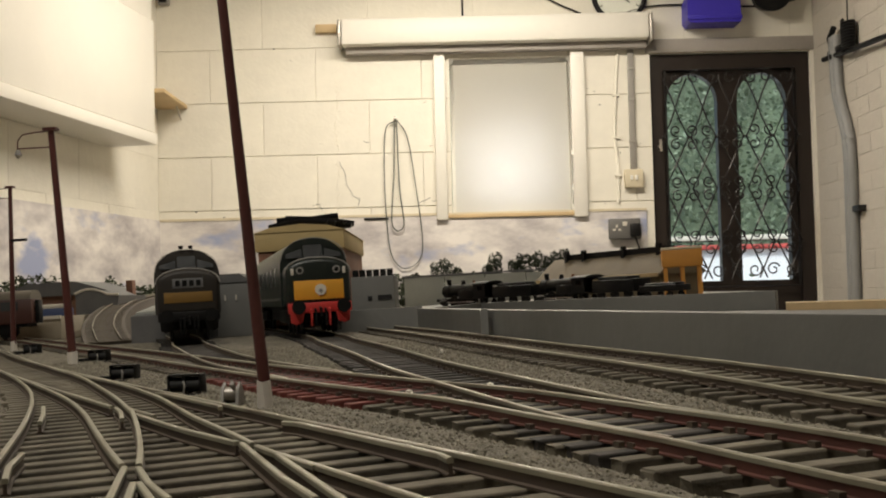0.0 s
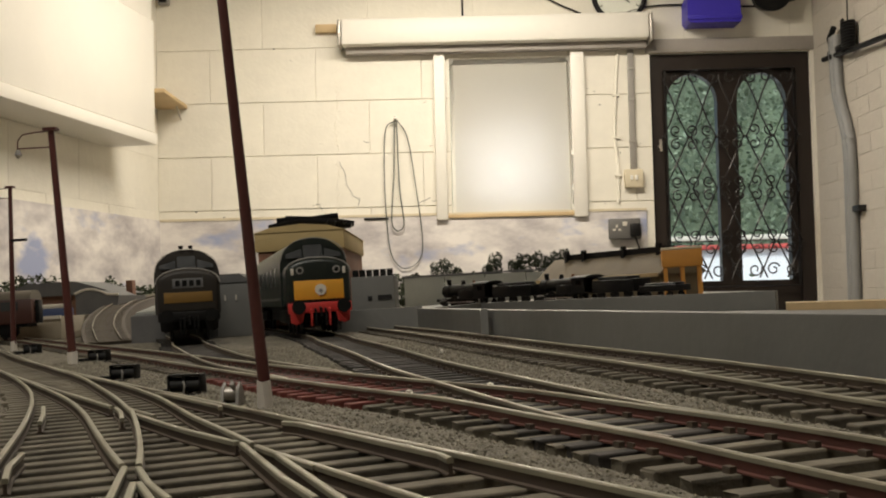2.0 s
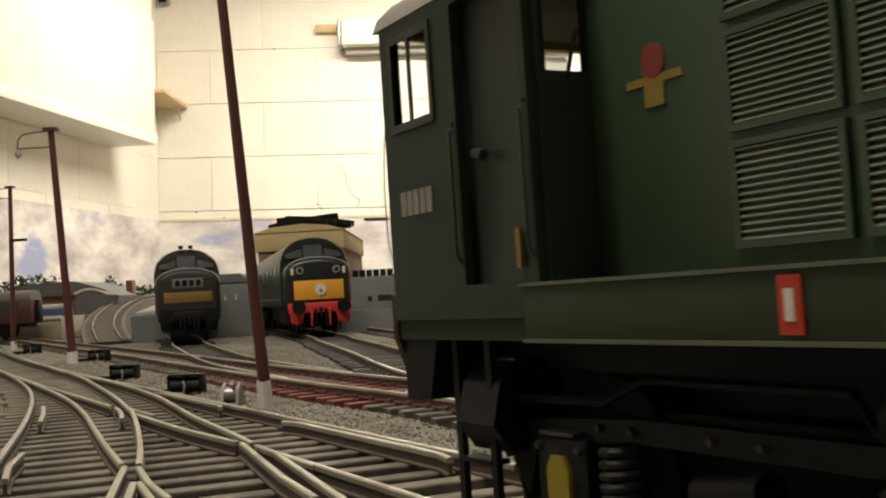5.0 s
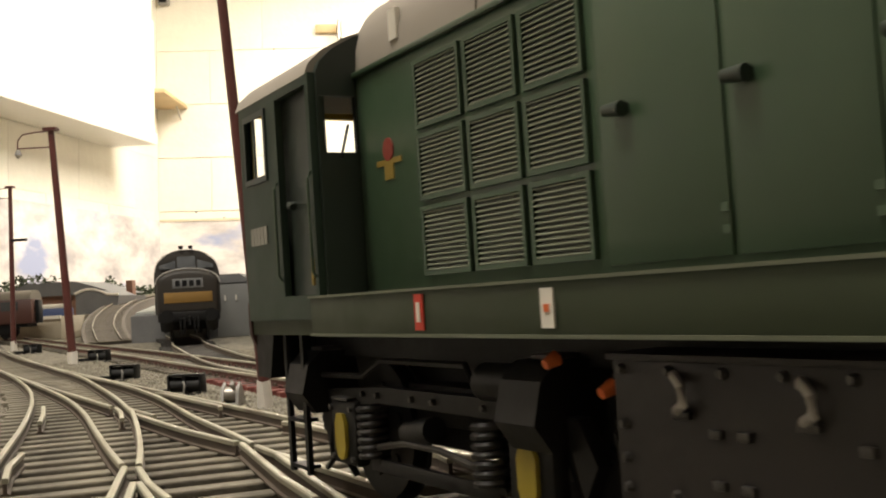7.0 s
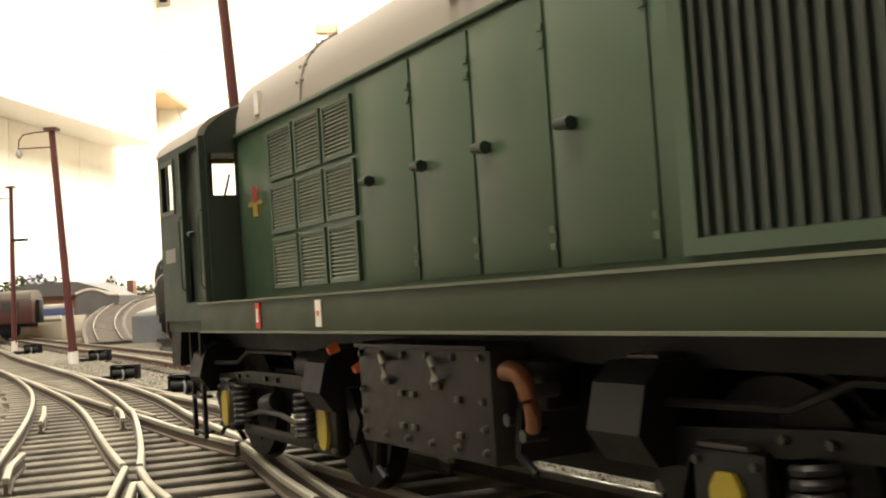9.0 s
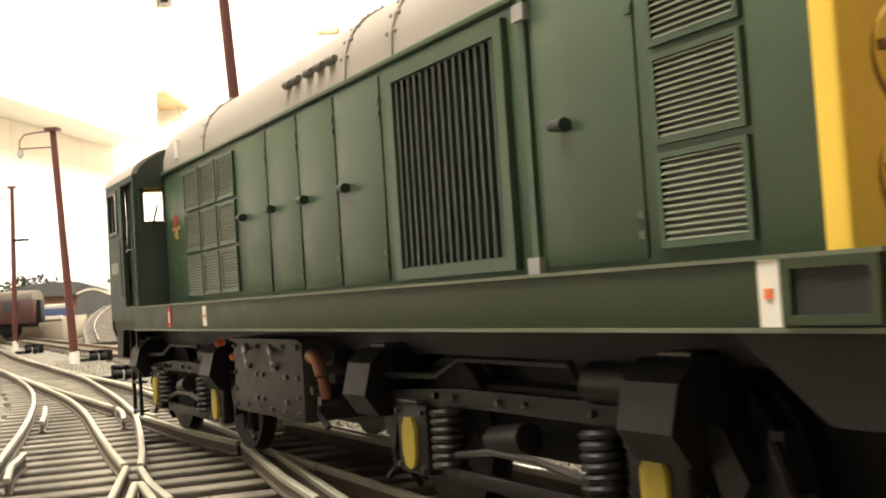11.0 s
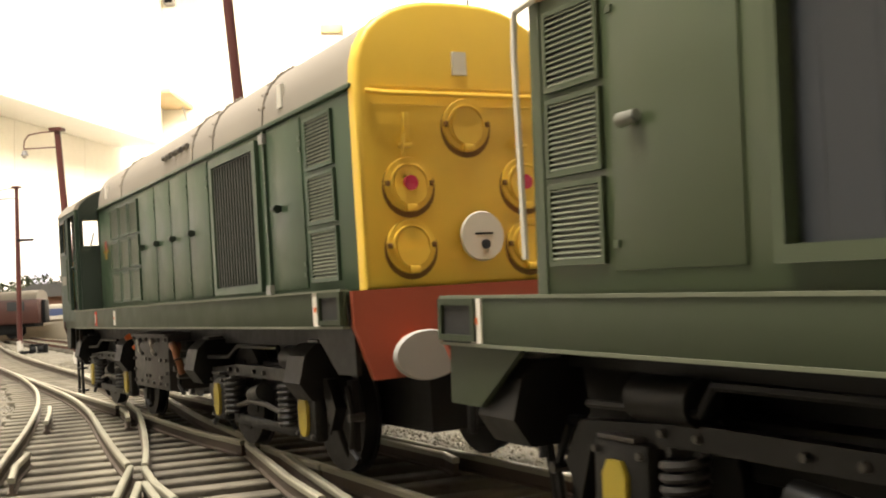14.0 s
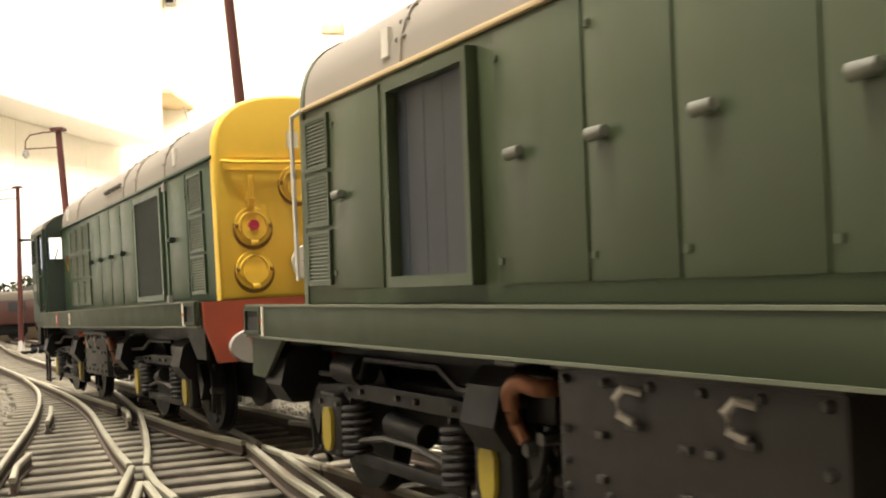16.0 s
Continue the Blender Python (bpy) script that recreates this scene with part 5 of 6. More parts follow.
    sp = thing("coil_spring", "black steel coil spring hanging on the wall", "spring")
    part("coil", tube(bm_new(), [(XR - 0.035 + 0.022 * math.cos(a * 0.6), 4.005 + 0.028 * math.sin(a * 0.6), 1.925 + 0.115 * a / 100) for a in range(101)], 0.006, 6), BLACK, sp)
    part("tail", tube(bm_new(), [(XR - 0.035, 4.005, 2.03), (XR - 0.035, 4.0, 2.2)], 0.003, 5), BLACK, sp)
    # chips and cracks of the paint
    cr = thing("plaster_crack", "dark crack and chips in the wall paint", "crack")
    for pts in ([(-0.43, 1.60), (-0.412, 1.565), (-0.405, 1.51), (-0.37, 1.455), (-0.352, 1.445), (-0.355, 1.415)], [(-0.55, 1.42), (-0.52, 1.425), (-0.512, 1.40)], [(-0.10, 1.425), (-0.07, 1.43), (-0.05, 1.445)], [(0.0, 1.425), (-0.04, 1.428)], [(-0.33, 1.69), (-0.305, 1.685)], [(0.005, 1.97), (0.006, 1.72)]):
        part("crack", tube(bm_new(), [(x + random.uniform(-0.004, 0.004), 4.4755, z + random.uniform(-0.004, 0.004)) for p, q in zip(pts, pts[1:]) for x, z in (p, ((p[0] + q[0]) / 2, (p[1] + q[1]) / 2), q)], 0.0011, 4), UNDER, cr)
    rng = random.Random(17)
    for i in range(34):
        x, z = rng.uniform(-1.15, 0.85), rng.choice((1.405, 1.633, 1.862, 2.09)) + rng.uniform(-0.05, 0.05)
        if 0.0 < x < 0.60 or z > 2.05 and x > -0.5:
            continue
        w = rng.uniform(0.003, 0.014)
        part("chip", tube(bm_new(), [(x, 4.4770, z), (x + w * 0.5, 4.4765, z + rng.uniform(-0.003, 0.003)), (x + w, 4.4770, z + rng.uniform(-0.005, 0.004))], rng.uniform(0.001, 0.0024), 4), UNDER if i % 3 else LINTEL, cr)
    rng = random.Random(23)
    x, z = -0.436, 2.03
    while z > 1.40:
        w = rng.uniform(0.012, 0.05)
        part("mortar_ridge", tube(bm_new(), [(x + rng.uniform(-0.008, 0.008), 4.4765, z), (x + rng.uniform(-0.012, 0.012), 4.475, z - w * 0.5), (x + rng.uniform(-0.008, 0.008), 4.4765, z - w)], rng.uniform(0.0015, 0.004), 5), WALL, cr, "uneven painted mortar")
        z -= w * rng.uniform(1.0, 1.6)
    bt = thing("wall_bolt", "small dark bolt above the screen case", "bolt")
    part("shank", cyl(bm_new(), (0.107, 4.47, 2.195), (0.107, 4.47, 2.29), 0.004), BLACK, bt)
    jb = thing("junction_box", "small grey box high in the wall corner", "box")
    part("case", box(bm_new(), -1.185, -1.14, 4.44, 4.474, 2.29, 2.33, 0.004), BUFGREY, jb)
    part("label_plate", box(bm_new(), -1.178, -1.147, 4.437, 4.441, 2.297, 2.318), BLACK, jb)


# ---- scenery on the layout ----
def at(x, y, z=Z0, rz=0.0):
    return LAY @ pose(x, y, z, 0, 0, rz)


def lamp_post(base, top, r, arm=False):
    t = thing("lamp_post", "leaning maroon-painted lamp post in a white plaster foot", "post", LAY, "posts in the yard")
    part("pole", cyl(bm_new(), base, top, r, r * 0.72, 12), MAROON, t)
    bm = cyl(bm_new(), (base[0], base[1], base[2] - 0.009), (base[0], base[1], base[2] + 0.006), r * 1.2, r * 1.08, 9)
    for v in bm.verts:
        v.co.x += random.uniform(-0.0008, 0.0008)
        v.co.z += random.uniform(-0.001, 0.001)
    part("foot", bm, POSTFOOT, t, "rough white plaster foot")
    x, y, z = top
    part("cap", box(bm_new(), x - r * 1.5, x + r * 1.5, y - r * 1.3, y + r * 1.3, z - 0.0008, z + 0.0014), MAROON, t)
    part("upper_arm", tube(bm_new(), [(x, y, z - 0.001), (x - 0.014, y, z - 0.0015), (x - 0.024, y, z - 0.003), (x - 0.028, y, z - 0.008), (x - 0.0285, y, z - 0.015)], 0.0006, 5), MAROON, t)
    part("lower_arm", tube(bm_new(), [(x + 0.001, y, z - 0.0145), (x - 0.0285, y, z - 0.0145)], 0.0006, 5), MAROON, t)
    la = part("lamp_shade", cyl(bm_new(), (x - 0.028, y, z - 0.016), (x - 0.028, y, z - 0.020), 0.0018, 0.003, 12), BUFGREY, t)
    bm = bm_new()
    bmesh.ops.create_uvsphere(bm, u_segments=10, v_segments=8, radius=0.0022, matrix=Matrix.Translation((x - 0.028, y, z - 0.0205)))
    part("bulb", bm, MARK, la)
    return t


def point_motor(x, y, turn, s=1.0):
    t = thing("point_motor", "black solenoid point motor beside the track", "point motor", at(x, y, Z0 - 0.0056, turn), "point motors along the line")
    part("base_plate", box(bm_new(), -0.011 * s, 0.011 * s, -0.006 * s, 0.006 * s, 0, 0.0012 * s), BLACK, t)
    for e in (-1, 1):
        part("coil", cyl(bm_new(), (e * 0.0055 * s - 0.0042 * s, 0, 0.0066 * s), (e * 0.0055 * s + 0.0042 * s, 0, 0.0066 * s), 0.0044 * s, None, 16), DARKIN, t)
        part("end_cheek", box(bm_new(), e * 0.0096 * s - 0.0006 * s, e * 0.0096 * s + 0.0006 * s, -0.005 * s, 0.005 * s, 0.001 * s, 0.0125 * s, 0.0004), BLACK, t)
    part("centre_cheek", box(bm_new(), -0.0008 * s, 0.0008 * s, -0.005 * s, 0.005 * s, 0.001 * s, 0.0115 * s), BLACK, t)
    part("roof_plate", box(bm_new(), -0.0095 * s, 0.0095 * s, -0.0048 * s, 0.0048 * s, 0.0115 * s, 0.0127 * s, 0.0004), BLACK, t)
    part("throw_bar", box(bm_new(), -0.026 * s, -0.009 * s, -0.002 * s, 0.002 * s, 0.0005, 0.0045 * s, 0.0004), BLACK, t)
    part("lever", tube(bm_new(), [(0.0, -0.0055 * s, 0.001), (0.001 * s, -0.006 * s, 0.006 * s), (0.0, -0.0055 * s, 0.009 * s)], 0.0006, 5), BUFGREY, t)
    return t


def lever_stand(x, y):
    t = thing("ground_lever", "bare metal twin ground lever frame beside the track", "lever", at(x, y, Z0 - 0.0056, 80) @ Matrix.Diagonal((0.78, 0.78, 0.78, 1)))
    for e in (-1, 1):
        part("cheek", prism(bm_new(), [(-0.006, 0), (0.005, 0), (0.003, 0.008), (0.0, 0.0125), (-0.004, 0.009)], "y", e * 0.0042 - 0.0008, e * 0.0042 + 0.0008), BUFGREY, t)
    part("drum", cyl(bm_new(), (0, -0.004, 0.006), (0, 0.004, 0.006), 0.0042), STEEL, t)
    for e in (-1, 1):
        part("lever", tube(bm_new(), [(0, e * 0.002, 0.006), (0.005 * e, e * 0.002, 0.0125), (0.007 * e, e * 0.002, 0.011)], 0.0011, 6), BUFGREY, t)
    part("base", box(bm_new(), -0.009, 0.009, -0.006, 0.006, 0, 0.001), BLACK, t)


def nose_diesel(name, label, m, k, body, front, panel, headcode):
    """A standing diesel engine with a bonnet, seen from its front. Full-size metres, brought to scale by k."""
    e = thing(name, label, "locomotive", m, "standing diesel engines")
    def q(n, bm, mat, parent=None, lab="", smooth=True):
        return part(n, bm, mat, parent or e, lab, k, smooth)
    side = [(1.36, 1.15), *roof_arc(1.36, 2.75, 3.90, 16, 2.1), (-1.36, 1.15)]
    q("body", prism(bm_new(), side, "x", 2.1, 17.5), body)
    bm = prism(bm_new(), side, "x", 1.35, 2.1)
    for v in bm.verts:
        if v.co.x < 1.4 and v.co.z > 3.0:
            v.co.x += (v.co.z - 3.0) * 0.35
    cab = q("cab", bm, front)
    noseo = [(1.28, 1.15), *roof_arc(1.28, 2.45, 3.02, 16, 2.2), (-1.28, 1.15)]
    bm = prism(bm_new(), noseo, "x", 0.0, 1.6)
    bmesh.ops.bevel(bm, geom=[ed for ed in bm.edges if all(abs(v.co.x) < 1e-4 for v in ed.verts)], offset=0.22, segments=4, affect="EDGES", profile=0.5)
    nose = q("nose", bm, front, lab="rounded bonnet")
    arc = roof_arc(1.30, 2.42, 3.03, 20, 2.2)
    q("stripe", tube(bm_new(), [(0.20, y, z) for y, z in arc], 0.035, 6), BUFGREY, nose, "pale lining along the bonnet's edge")
    q("handrail", tube(bm_new(), [(1.30, y * 1.04, z + 0.86) for y, z in roof_arc(1.26, 2.1, 3.02, 20, 2.1)], 0.02, 5), BUFGREY, cab)
    for y0, y1 in ((-1.12, -0.45), (-0.38, 0.38), (0.45, 1.12)):
        hi = 3.62 if abs(y0 + y1) < 0.2 else 3.45
        bm = prism(bm_new(), [(y0, 3.08), (y1, 3.08), (y1, hi if y1 < 0.9 else hi - 0.2), (y0, hi if y0 > -0.9 else hi - 0.2)], "x", 1.30, 1.36)
        for v in bm.verts:
            v.co.x += max(0, v.co.z - 3.0) * 0.35 - 0.02
        q("windscreen", bm, SCREEN, cab, "dark windscreen pane")
    q("warning_panel", box(bm_new(), -0.03, 0.03, -0.98, 0.98, panel[0], panel[1], 0.02), PANELYEL if not headcode else DIRTYEL, nose, "yellow warning panel")
    if headcode:
        q("headcode_box", box(bm_new(), -0.03, 0.03, -0.62, 0.62, 2.22, 2.62, 0.02), SLATE, nose, "headcode panel with bars")
        for i in range(4):
            q("code_bar", box(bm_new(), -0.05, -0.02, -0.52 + i * 0.28, -0.34 + i * 0.28, 2.30, 2.54), BLACK, nose)
        for s in (-0.2, 0.2):
            q("horn", cyl(bm_new(), (1.5, s, 3.92), (1.5, s, 4.06), 0.08, 0.1, 10), BLACK, cab)
    else:
        q("white_disc", cyl(bm_new(), (-0.08, -0.06, 1.75), (-0.03, -0.06, 1.75), 0.22, 0.22, 24), MARK, nose)
        q("disc_knob", cyl(bm_new(), (-0.11, -0.06, 1.72), (-0.07, -0.06, 1.72), 0.06, 0.06, 12), BUFGREY, nose)
    for s in (-1, 1):
        if headcode:
            continue
        lamp = q("marker_lamp", cyl(bm_new(), (-0.06, s * 0.72, 2.52), (0.15, s * 0.72, 2.52), 0.15, 0.15, 16), BUFGREY, nose)
        q("lens", cyl(bm_new(), (-0.08, s * 0.72, 2.52), (-0.05, s * 0.72, 2.52), 0.09, 0.09, 12), BLACK, lamp)
        q("side_light", box(bm_new(), -0.04, 0.2, s * 1.02 - 0.06, s * 1.02 + 0.06, 2.35, 2.62, 0.02), MARK if not headcode else UNDER, nose)
    bb = q("buffer_beam", box(bm_new(), -0.12, 0.1, -1.25, 1.25, 0.85, 1.25, 0.04), BEAMHOT if not headcode else UNDER)
    for s in (-1, 1):
        b = q("buffer", cyl(bm_new(), (-0.55, s * 0.88, 1.05), (-0.1, s * 0.88, 1.05), 0.16, 0.2, 18), BEAMHOT if not headcode else UNDER, bb)
        q("buffer_head", cyl(bm_new(), (-0.6, s * 0.88, 1.08), (-0.54, s * 0.88, 1.08), 0.27, 0.27, 24), BLACK, bb)
        q("cowl", prism(bm_new(), [(s * 0.55, 1.2), (s * 1.2, 1.2), (s * 1.15, 0.5), (s * 0.95, 0.4), (s * 0.7, 0.5)], "x", -0.1, 0.06), BEAMHOT if not headcode else UNDER, bb)
        q("guard_iron", box(bm_new(), -0.05, 0.05, s * 0.75 - 0.05, s * 0.75 + 0.05, 0.12, 0.6), BLACK, bb)
    for y in (-0.35, -0.2, 0.2, 0.36):
        q("brake_pipe", tube(bm_new(), [(-0.1, y, 1.0), (-0.25, y, 0.95), (-0.28, y, 0.6), (-0.2, y, 0.35)], 0.05, 6), BEAMHOT if not headcode and abs(y) > 0.3 else BLACK, bb)
    q("coupling_hook", tube(bm_new(), [(-0.1, 0, 1.05), (-0.4, 0, 1.0), (-0.42, 0, 0.7)], 0.06, 6), BLACK, bb)
    for s in (-1, 1):
        for i in range(5):
            x = 3.2 + i * 2.1
            q("side_window", box(bm_new(), x, x + 0.8, s * 1.345, s * 1.372, 2.0, 2.75, 0.01), SCREEN)
        q("waist_line", box(bm_new(), 2.1, 17.4, s * 1.355, s * 1.375, 1.42, 1.50), BUFGREY)
        for i in range(2):
            x = 0.9 + i * 11.5
            bg = q("bogie", box(bm_new(), x, x + 4.4, s * 1.0 - 0.12, s * 1.0 + 0.12, 0.45, 0.98, 0.06), BLACK)
            for j in range(3):
                q("wheel", cyl(bm_new(), (x + 0.6 + j * 1.6, s * 0.66, 0.55), (x + 0.6 + j * 1.6, s * 0.80, 0.55), 0.55, 0.55, 20), BLACK, bg)
    q("underframe", box(bm_new(), 0.4, 17.2, -0.9, 0.9, 0.5, 1.16), BLACK)
    return e


PANELYEL = material("panel_orange_yellow", (0.72, 0.34, 0.03), 0.5, vary=0.12, scale=22)
DIRTYEL = material("dirty_yellow", (0.20, 0.11, 0.02), 0.7, vary=0.2, scale=20)
SCREEN = material("dark_screen_glass", (0.05, 0.053, 0.056), 0.08, vary=0.2, scale=20)
BEAMHOT = material("bright_beam_red", (0.52, 0.035, 0.03), 0.5, vary=0.2, scale=30)
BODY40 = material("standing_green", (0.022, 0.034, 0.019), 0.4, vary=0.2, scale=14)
# body green darkened: the shade on the engine's front is in the colour
FRONT40 = material("shaded_front_green", (0.009, 0.014, 0.011), 0.35, vary=0.2, scale=14)
BODY37 = material("dusty_dark_green", (0.020, 0.0155, 0.011), 0.55, vary=0.25, scale=14)
CREAMSHED = material("shed_cream", (0.55, 0.42, 0.20), 0.7, vary=0.12, scale=18)
BRICKRED = material("shed_brick", (0.22, 0.11, 0.07), 0.8, vary=0.25, scale=40)
SLATE = material("slate_grey", (0.14, 0.14, 0.14), 0.7, vary=0.25, scale=30)
THATCH = material("ochre_roofing", (0.16, 0.125, 0.075), 0.8, vary=0.25, scale=30)
TANKYEL = material("ochre_tank", (0.62, 0.28, 0.05), 0.6, vary=0.15, scale=30)
CONCRETE = material("pale_concrete", (0.42, 0.43, 0.39), 0.8, vary=0.15, scale=20)
LEAF = material("model_foliage", (0.035, 0.045, 0.022), 0.85, vary=0.5, scale=60)
HILL = material("scenic_scatter", (0.06, 0.065, 0.04), 0.9, vary=0.5, scale=30)
COACHRED = material("coach_maroon", (0.065, 0.022, 0.016), 0.5, vary=0.2, scale=20)


PLATFORM = material("platform_stone", (0.42, 0.37, 0.28), 0.8, vary=0.15, scale=20)


def engine_shed():
    t = thing("engine_shed", "model engine shed in brick with a cream upper band", "building", LAY)
    x0, x1, y0, y1 = -0.290, -0.158, 1.66, 2.05
    for a, b in ((x0, x0 + 0.022), (x1 - 0.022, x1)):
        part("pier", box(bm_new(), a, b, y0, y1, Z0 - 0.0088, 1.124, 0.001), BRICKRED, t)
    part("back_wall", box(bm_new(), x0 + 0.022, x1 - 0.022, y1 - 0.01, y1, Z0 - 0.0088, 1.124), BRICKRED, t)
    part("cream_band", box(bm_new(), x0 - 0.004, x1 + 0.004, y0 - 0.004, y1 + 0.004, 1.117, 1.146, 0.001), CREAMSHED, t)
    part("roof", prism(bm_new(), [(x0 - 0.006, 1.146), (x1 + 0.006, 1.146), (x1 - 0.02, 1.154), (-0.221, 1.158), (x0 + 0.02, 1.154)], "y", y0 - 0.006, y1 + 0.006), CREAMSHED, t)
    g = thing("log_pile", "bundle of dark cut branches lying on the shed roof", "logs", LAY)
    for i in range(9):
        a = i / 8
        z = 1.160 + 0.004 * (i % 3) + 0.003 * math.sin(a * 3)
        p = [(-0.278 + 0.012 * (i % 4) + 0.105 * u, 1.70 + 0.012 * i, z + 0.006 * math.sin(u * 3 + i) - 0.004 * abs(u - 0.5)) for u in (0, 0.25, 0.5, 0.75, 0.9)]
        part("log", tube(bm_new(), p, 0.0042 + 0.001 * (i % 2), 7), BLACK, g)


def goods_building():
    t = thing("goods_shed", "long low goods shed with ochre roof and dark ridge", "building", LAY @ pose(0.228, 2.115, Z0 + 0.0085, 0, 0, -56.5))
    n, w, h, r = 0.33, 0.05, 0.038, 0.080
    part("wall", box(bm_new(), 0.0, n, -w, w, 0, h), THATCH, t)
    part("roof", prism(bm_new(), [(-w - 0.01, h), (w + 0.01, h), (0.004, r), (-0.004, r)], "x", -0.006, n + 0.006), THATCH, t)
    part("ridge_vent", box(bm_new(), 0.03, n - 0.02, -0.008, 0.008, r - 0.005, r + 0.008), BLACK, t)
    for x in (0.04, 0.09, 0.2, 0.29):
        part("chimney", box(bm_new(), x - 0.004, x + 0.004, -0.014, -0.006, r - 0.018, r + 0.014), BLACK, t)
    part("eaves_board", box(bm_new(), -0.004, n + 0.004, -w - 0.013, -w - 0.009, h - 0.003, h + 0.003), PINE, t)
    d = thing("water_tower", "ochre water tank on four timber legs", "water tower", LAY @ pose(0.388, 1.73, Z0 + 0.0085, 0, 0, -10))
    part("tank", box(bm_new(), -0.032, 0.032, -0.022, 0.022, 0.048, 0.076, 0.0015), TANKYEL, d)
    part("lid", box(bm_new(), -0.033, 0.033, -0.023, 0.023, 0.076, 0.080, 0.0015), CREAM, d)
    for x in (-0.027, 0.0, 0.027):
        for y in (-0.016, 0.016):
            part("leg", box(bm_new(), x - 0.0028, x + 0.0028, y - 0.0028, y + 0.0028, 0, 0.048), TANKYEL, d)


def steam_engine(x, y, turn, mat, s=1.0):
    t = thing("steam_locomotive", "black model steam engine with tender on the raised board", "locomotive", LAY @ pose(x, y, Z0 + 0.0085, 0, 0, turn), "steam engines on the raised board")
    def q(n, bm, m=mat, parent=None):
        return part(n, bm, m, parent or t, "", s)
    q("footplate", box(bm_new(), 0, 0.135, -0.016, 0.016, 0.0125, 0.0145))
    b = q("boiler", cyl(bm_new(), (0.012, 0, 0.027), (0.095, 0, 0.027), 0.0095, 0.0112, 20))
    q("smokebox", cyl(bm_new(), (0.004, 0, 0.0265), (0.02, 0, 0.0265), 0.0105, None, 20), BLACK, b)
    q("chimney", cyl(bm_new(), (0.012, 0, 0.035), (0.012, 0, 0.0455), 0.0032, 0.0042, 12), BLACK, b)
    q("dome", cyl(bm_new(), (0.05, 0, 0.035), (0.05, 0, 0.043), 0.0046, 0.0028, 12), mat, b)
    q("safety_valve", cyl(bm_new(), (0.078, 0, 0.036), (0.078, 0, 0.042), 0.002, None, 8), COPPER, b)
    q("cab", grid_wall(bm_new(), [0.095, 0.105, 0.118, 0.124], [0.0145, 0.026, 0.032, 0.0355], {(1, 1)}, -0.0165, -0.0150))
    q("cab", grid_wall(bm_new(), [0.095, 0.105, 0.118, 0.124], [0.0145, 0.026, 0.032, 0.0355], {(1, 1)}, 0.0150, 0.0165))
    q("cab_roof", prism(bm_new(), roof_arc(0.0175, 0.0355, 0.0395, 10, 2.0), "x", 0.092, 0.13))
    q("cab_front", box(bm_new(), 0.095, 0.097, -0.0155, 0.0155, 0.0145, 0.0355))
    for sgn in (-1, 1):
        q("side_tank", box(bm_new(), 0.055, 0.095, sgn * 0.0135 - 0.0022, sgn * 0.0135 + 0.0022, 0.0145, 0.027, 0.0006))
        q("cylinder", cyl(bm_new(), (0.008, sgn * 0.0155, 0.009), (0.026, sgn * 0.0155, 0.009), 0.0042, None, 12))
        q("connecting_rod", box(bm_new(), 0.02, 0.095, sgn * 0.0172 - 0.0006, sgn * 0.0172 + 0.0006, 0.0075, 0.0092), STEEL)
        for x1, r in ((0.012, 0.0062), (0.038, 0.0098), (0.062, 0.0098), (0.086, 0.0098), (0.112, 0.006)):
            q("wheel", cyl(bm_new(), (x1, sgn * 0.0105, r), (x1, sgn * 0.0128, r), r, r, 18), BLACK)
        q("buffer", cyl(bm_new(), (-0.007, sgn * 0.0115, 0.0125), (0.0, sgn * 0.0115, 0.0125), 0.0026, 0.0018, 10), BLACK)
    te = q("tender", box(bm_new(), 0.142, 0.232, -0.0155, 0.0155, 0.0125, 0.030, 0.001))
    q("coal", box(bm_new(), 0.15, 0.215, -0.012, 0.012, 0.030, 0.0345, 0.002), DARKIN, te)
    for sgn in (-1, 1):
        for x1 in (0.158, 0.187, 0.216):
            q("wheel", cyl(bm_new(), (x1, sgn * 0.0105, 0.0088), (x1, sgn * 0.0128, 0.0088), 0.0088, None, 14), BLACK, te)
    return t


def open_wagon(x, y, turn):
    t = thing("goods_wagon", "dark low model goods wagon on the raised board", "wagon", LAY @ pose(x, y, Z0 + 0.0085, 0, 0, turn), "wagons on the raised board")
    part("body", box(bm_new(), 0, 0.075, -0.015, 0.015, 0.012, 0.021, 0.001), UNDER, t)
    part("load", box(bm_new(), 0.006, 0.069, -0.011, 0.011, 0.021, 0.0245, 0.002), BLACK, t)
    for x1 in (0.016, 0.059):
        for s in (-1, 1):
            part("wheel", cyl(bm_new(), (x1, s * 0.0105, 0.0062), (x1, s * 0.0128, 0.0062), 0.0062, None, 14), BLACK, t)


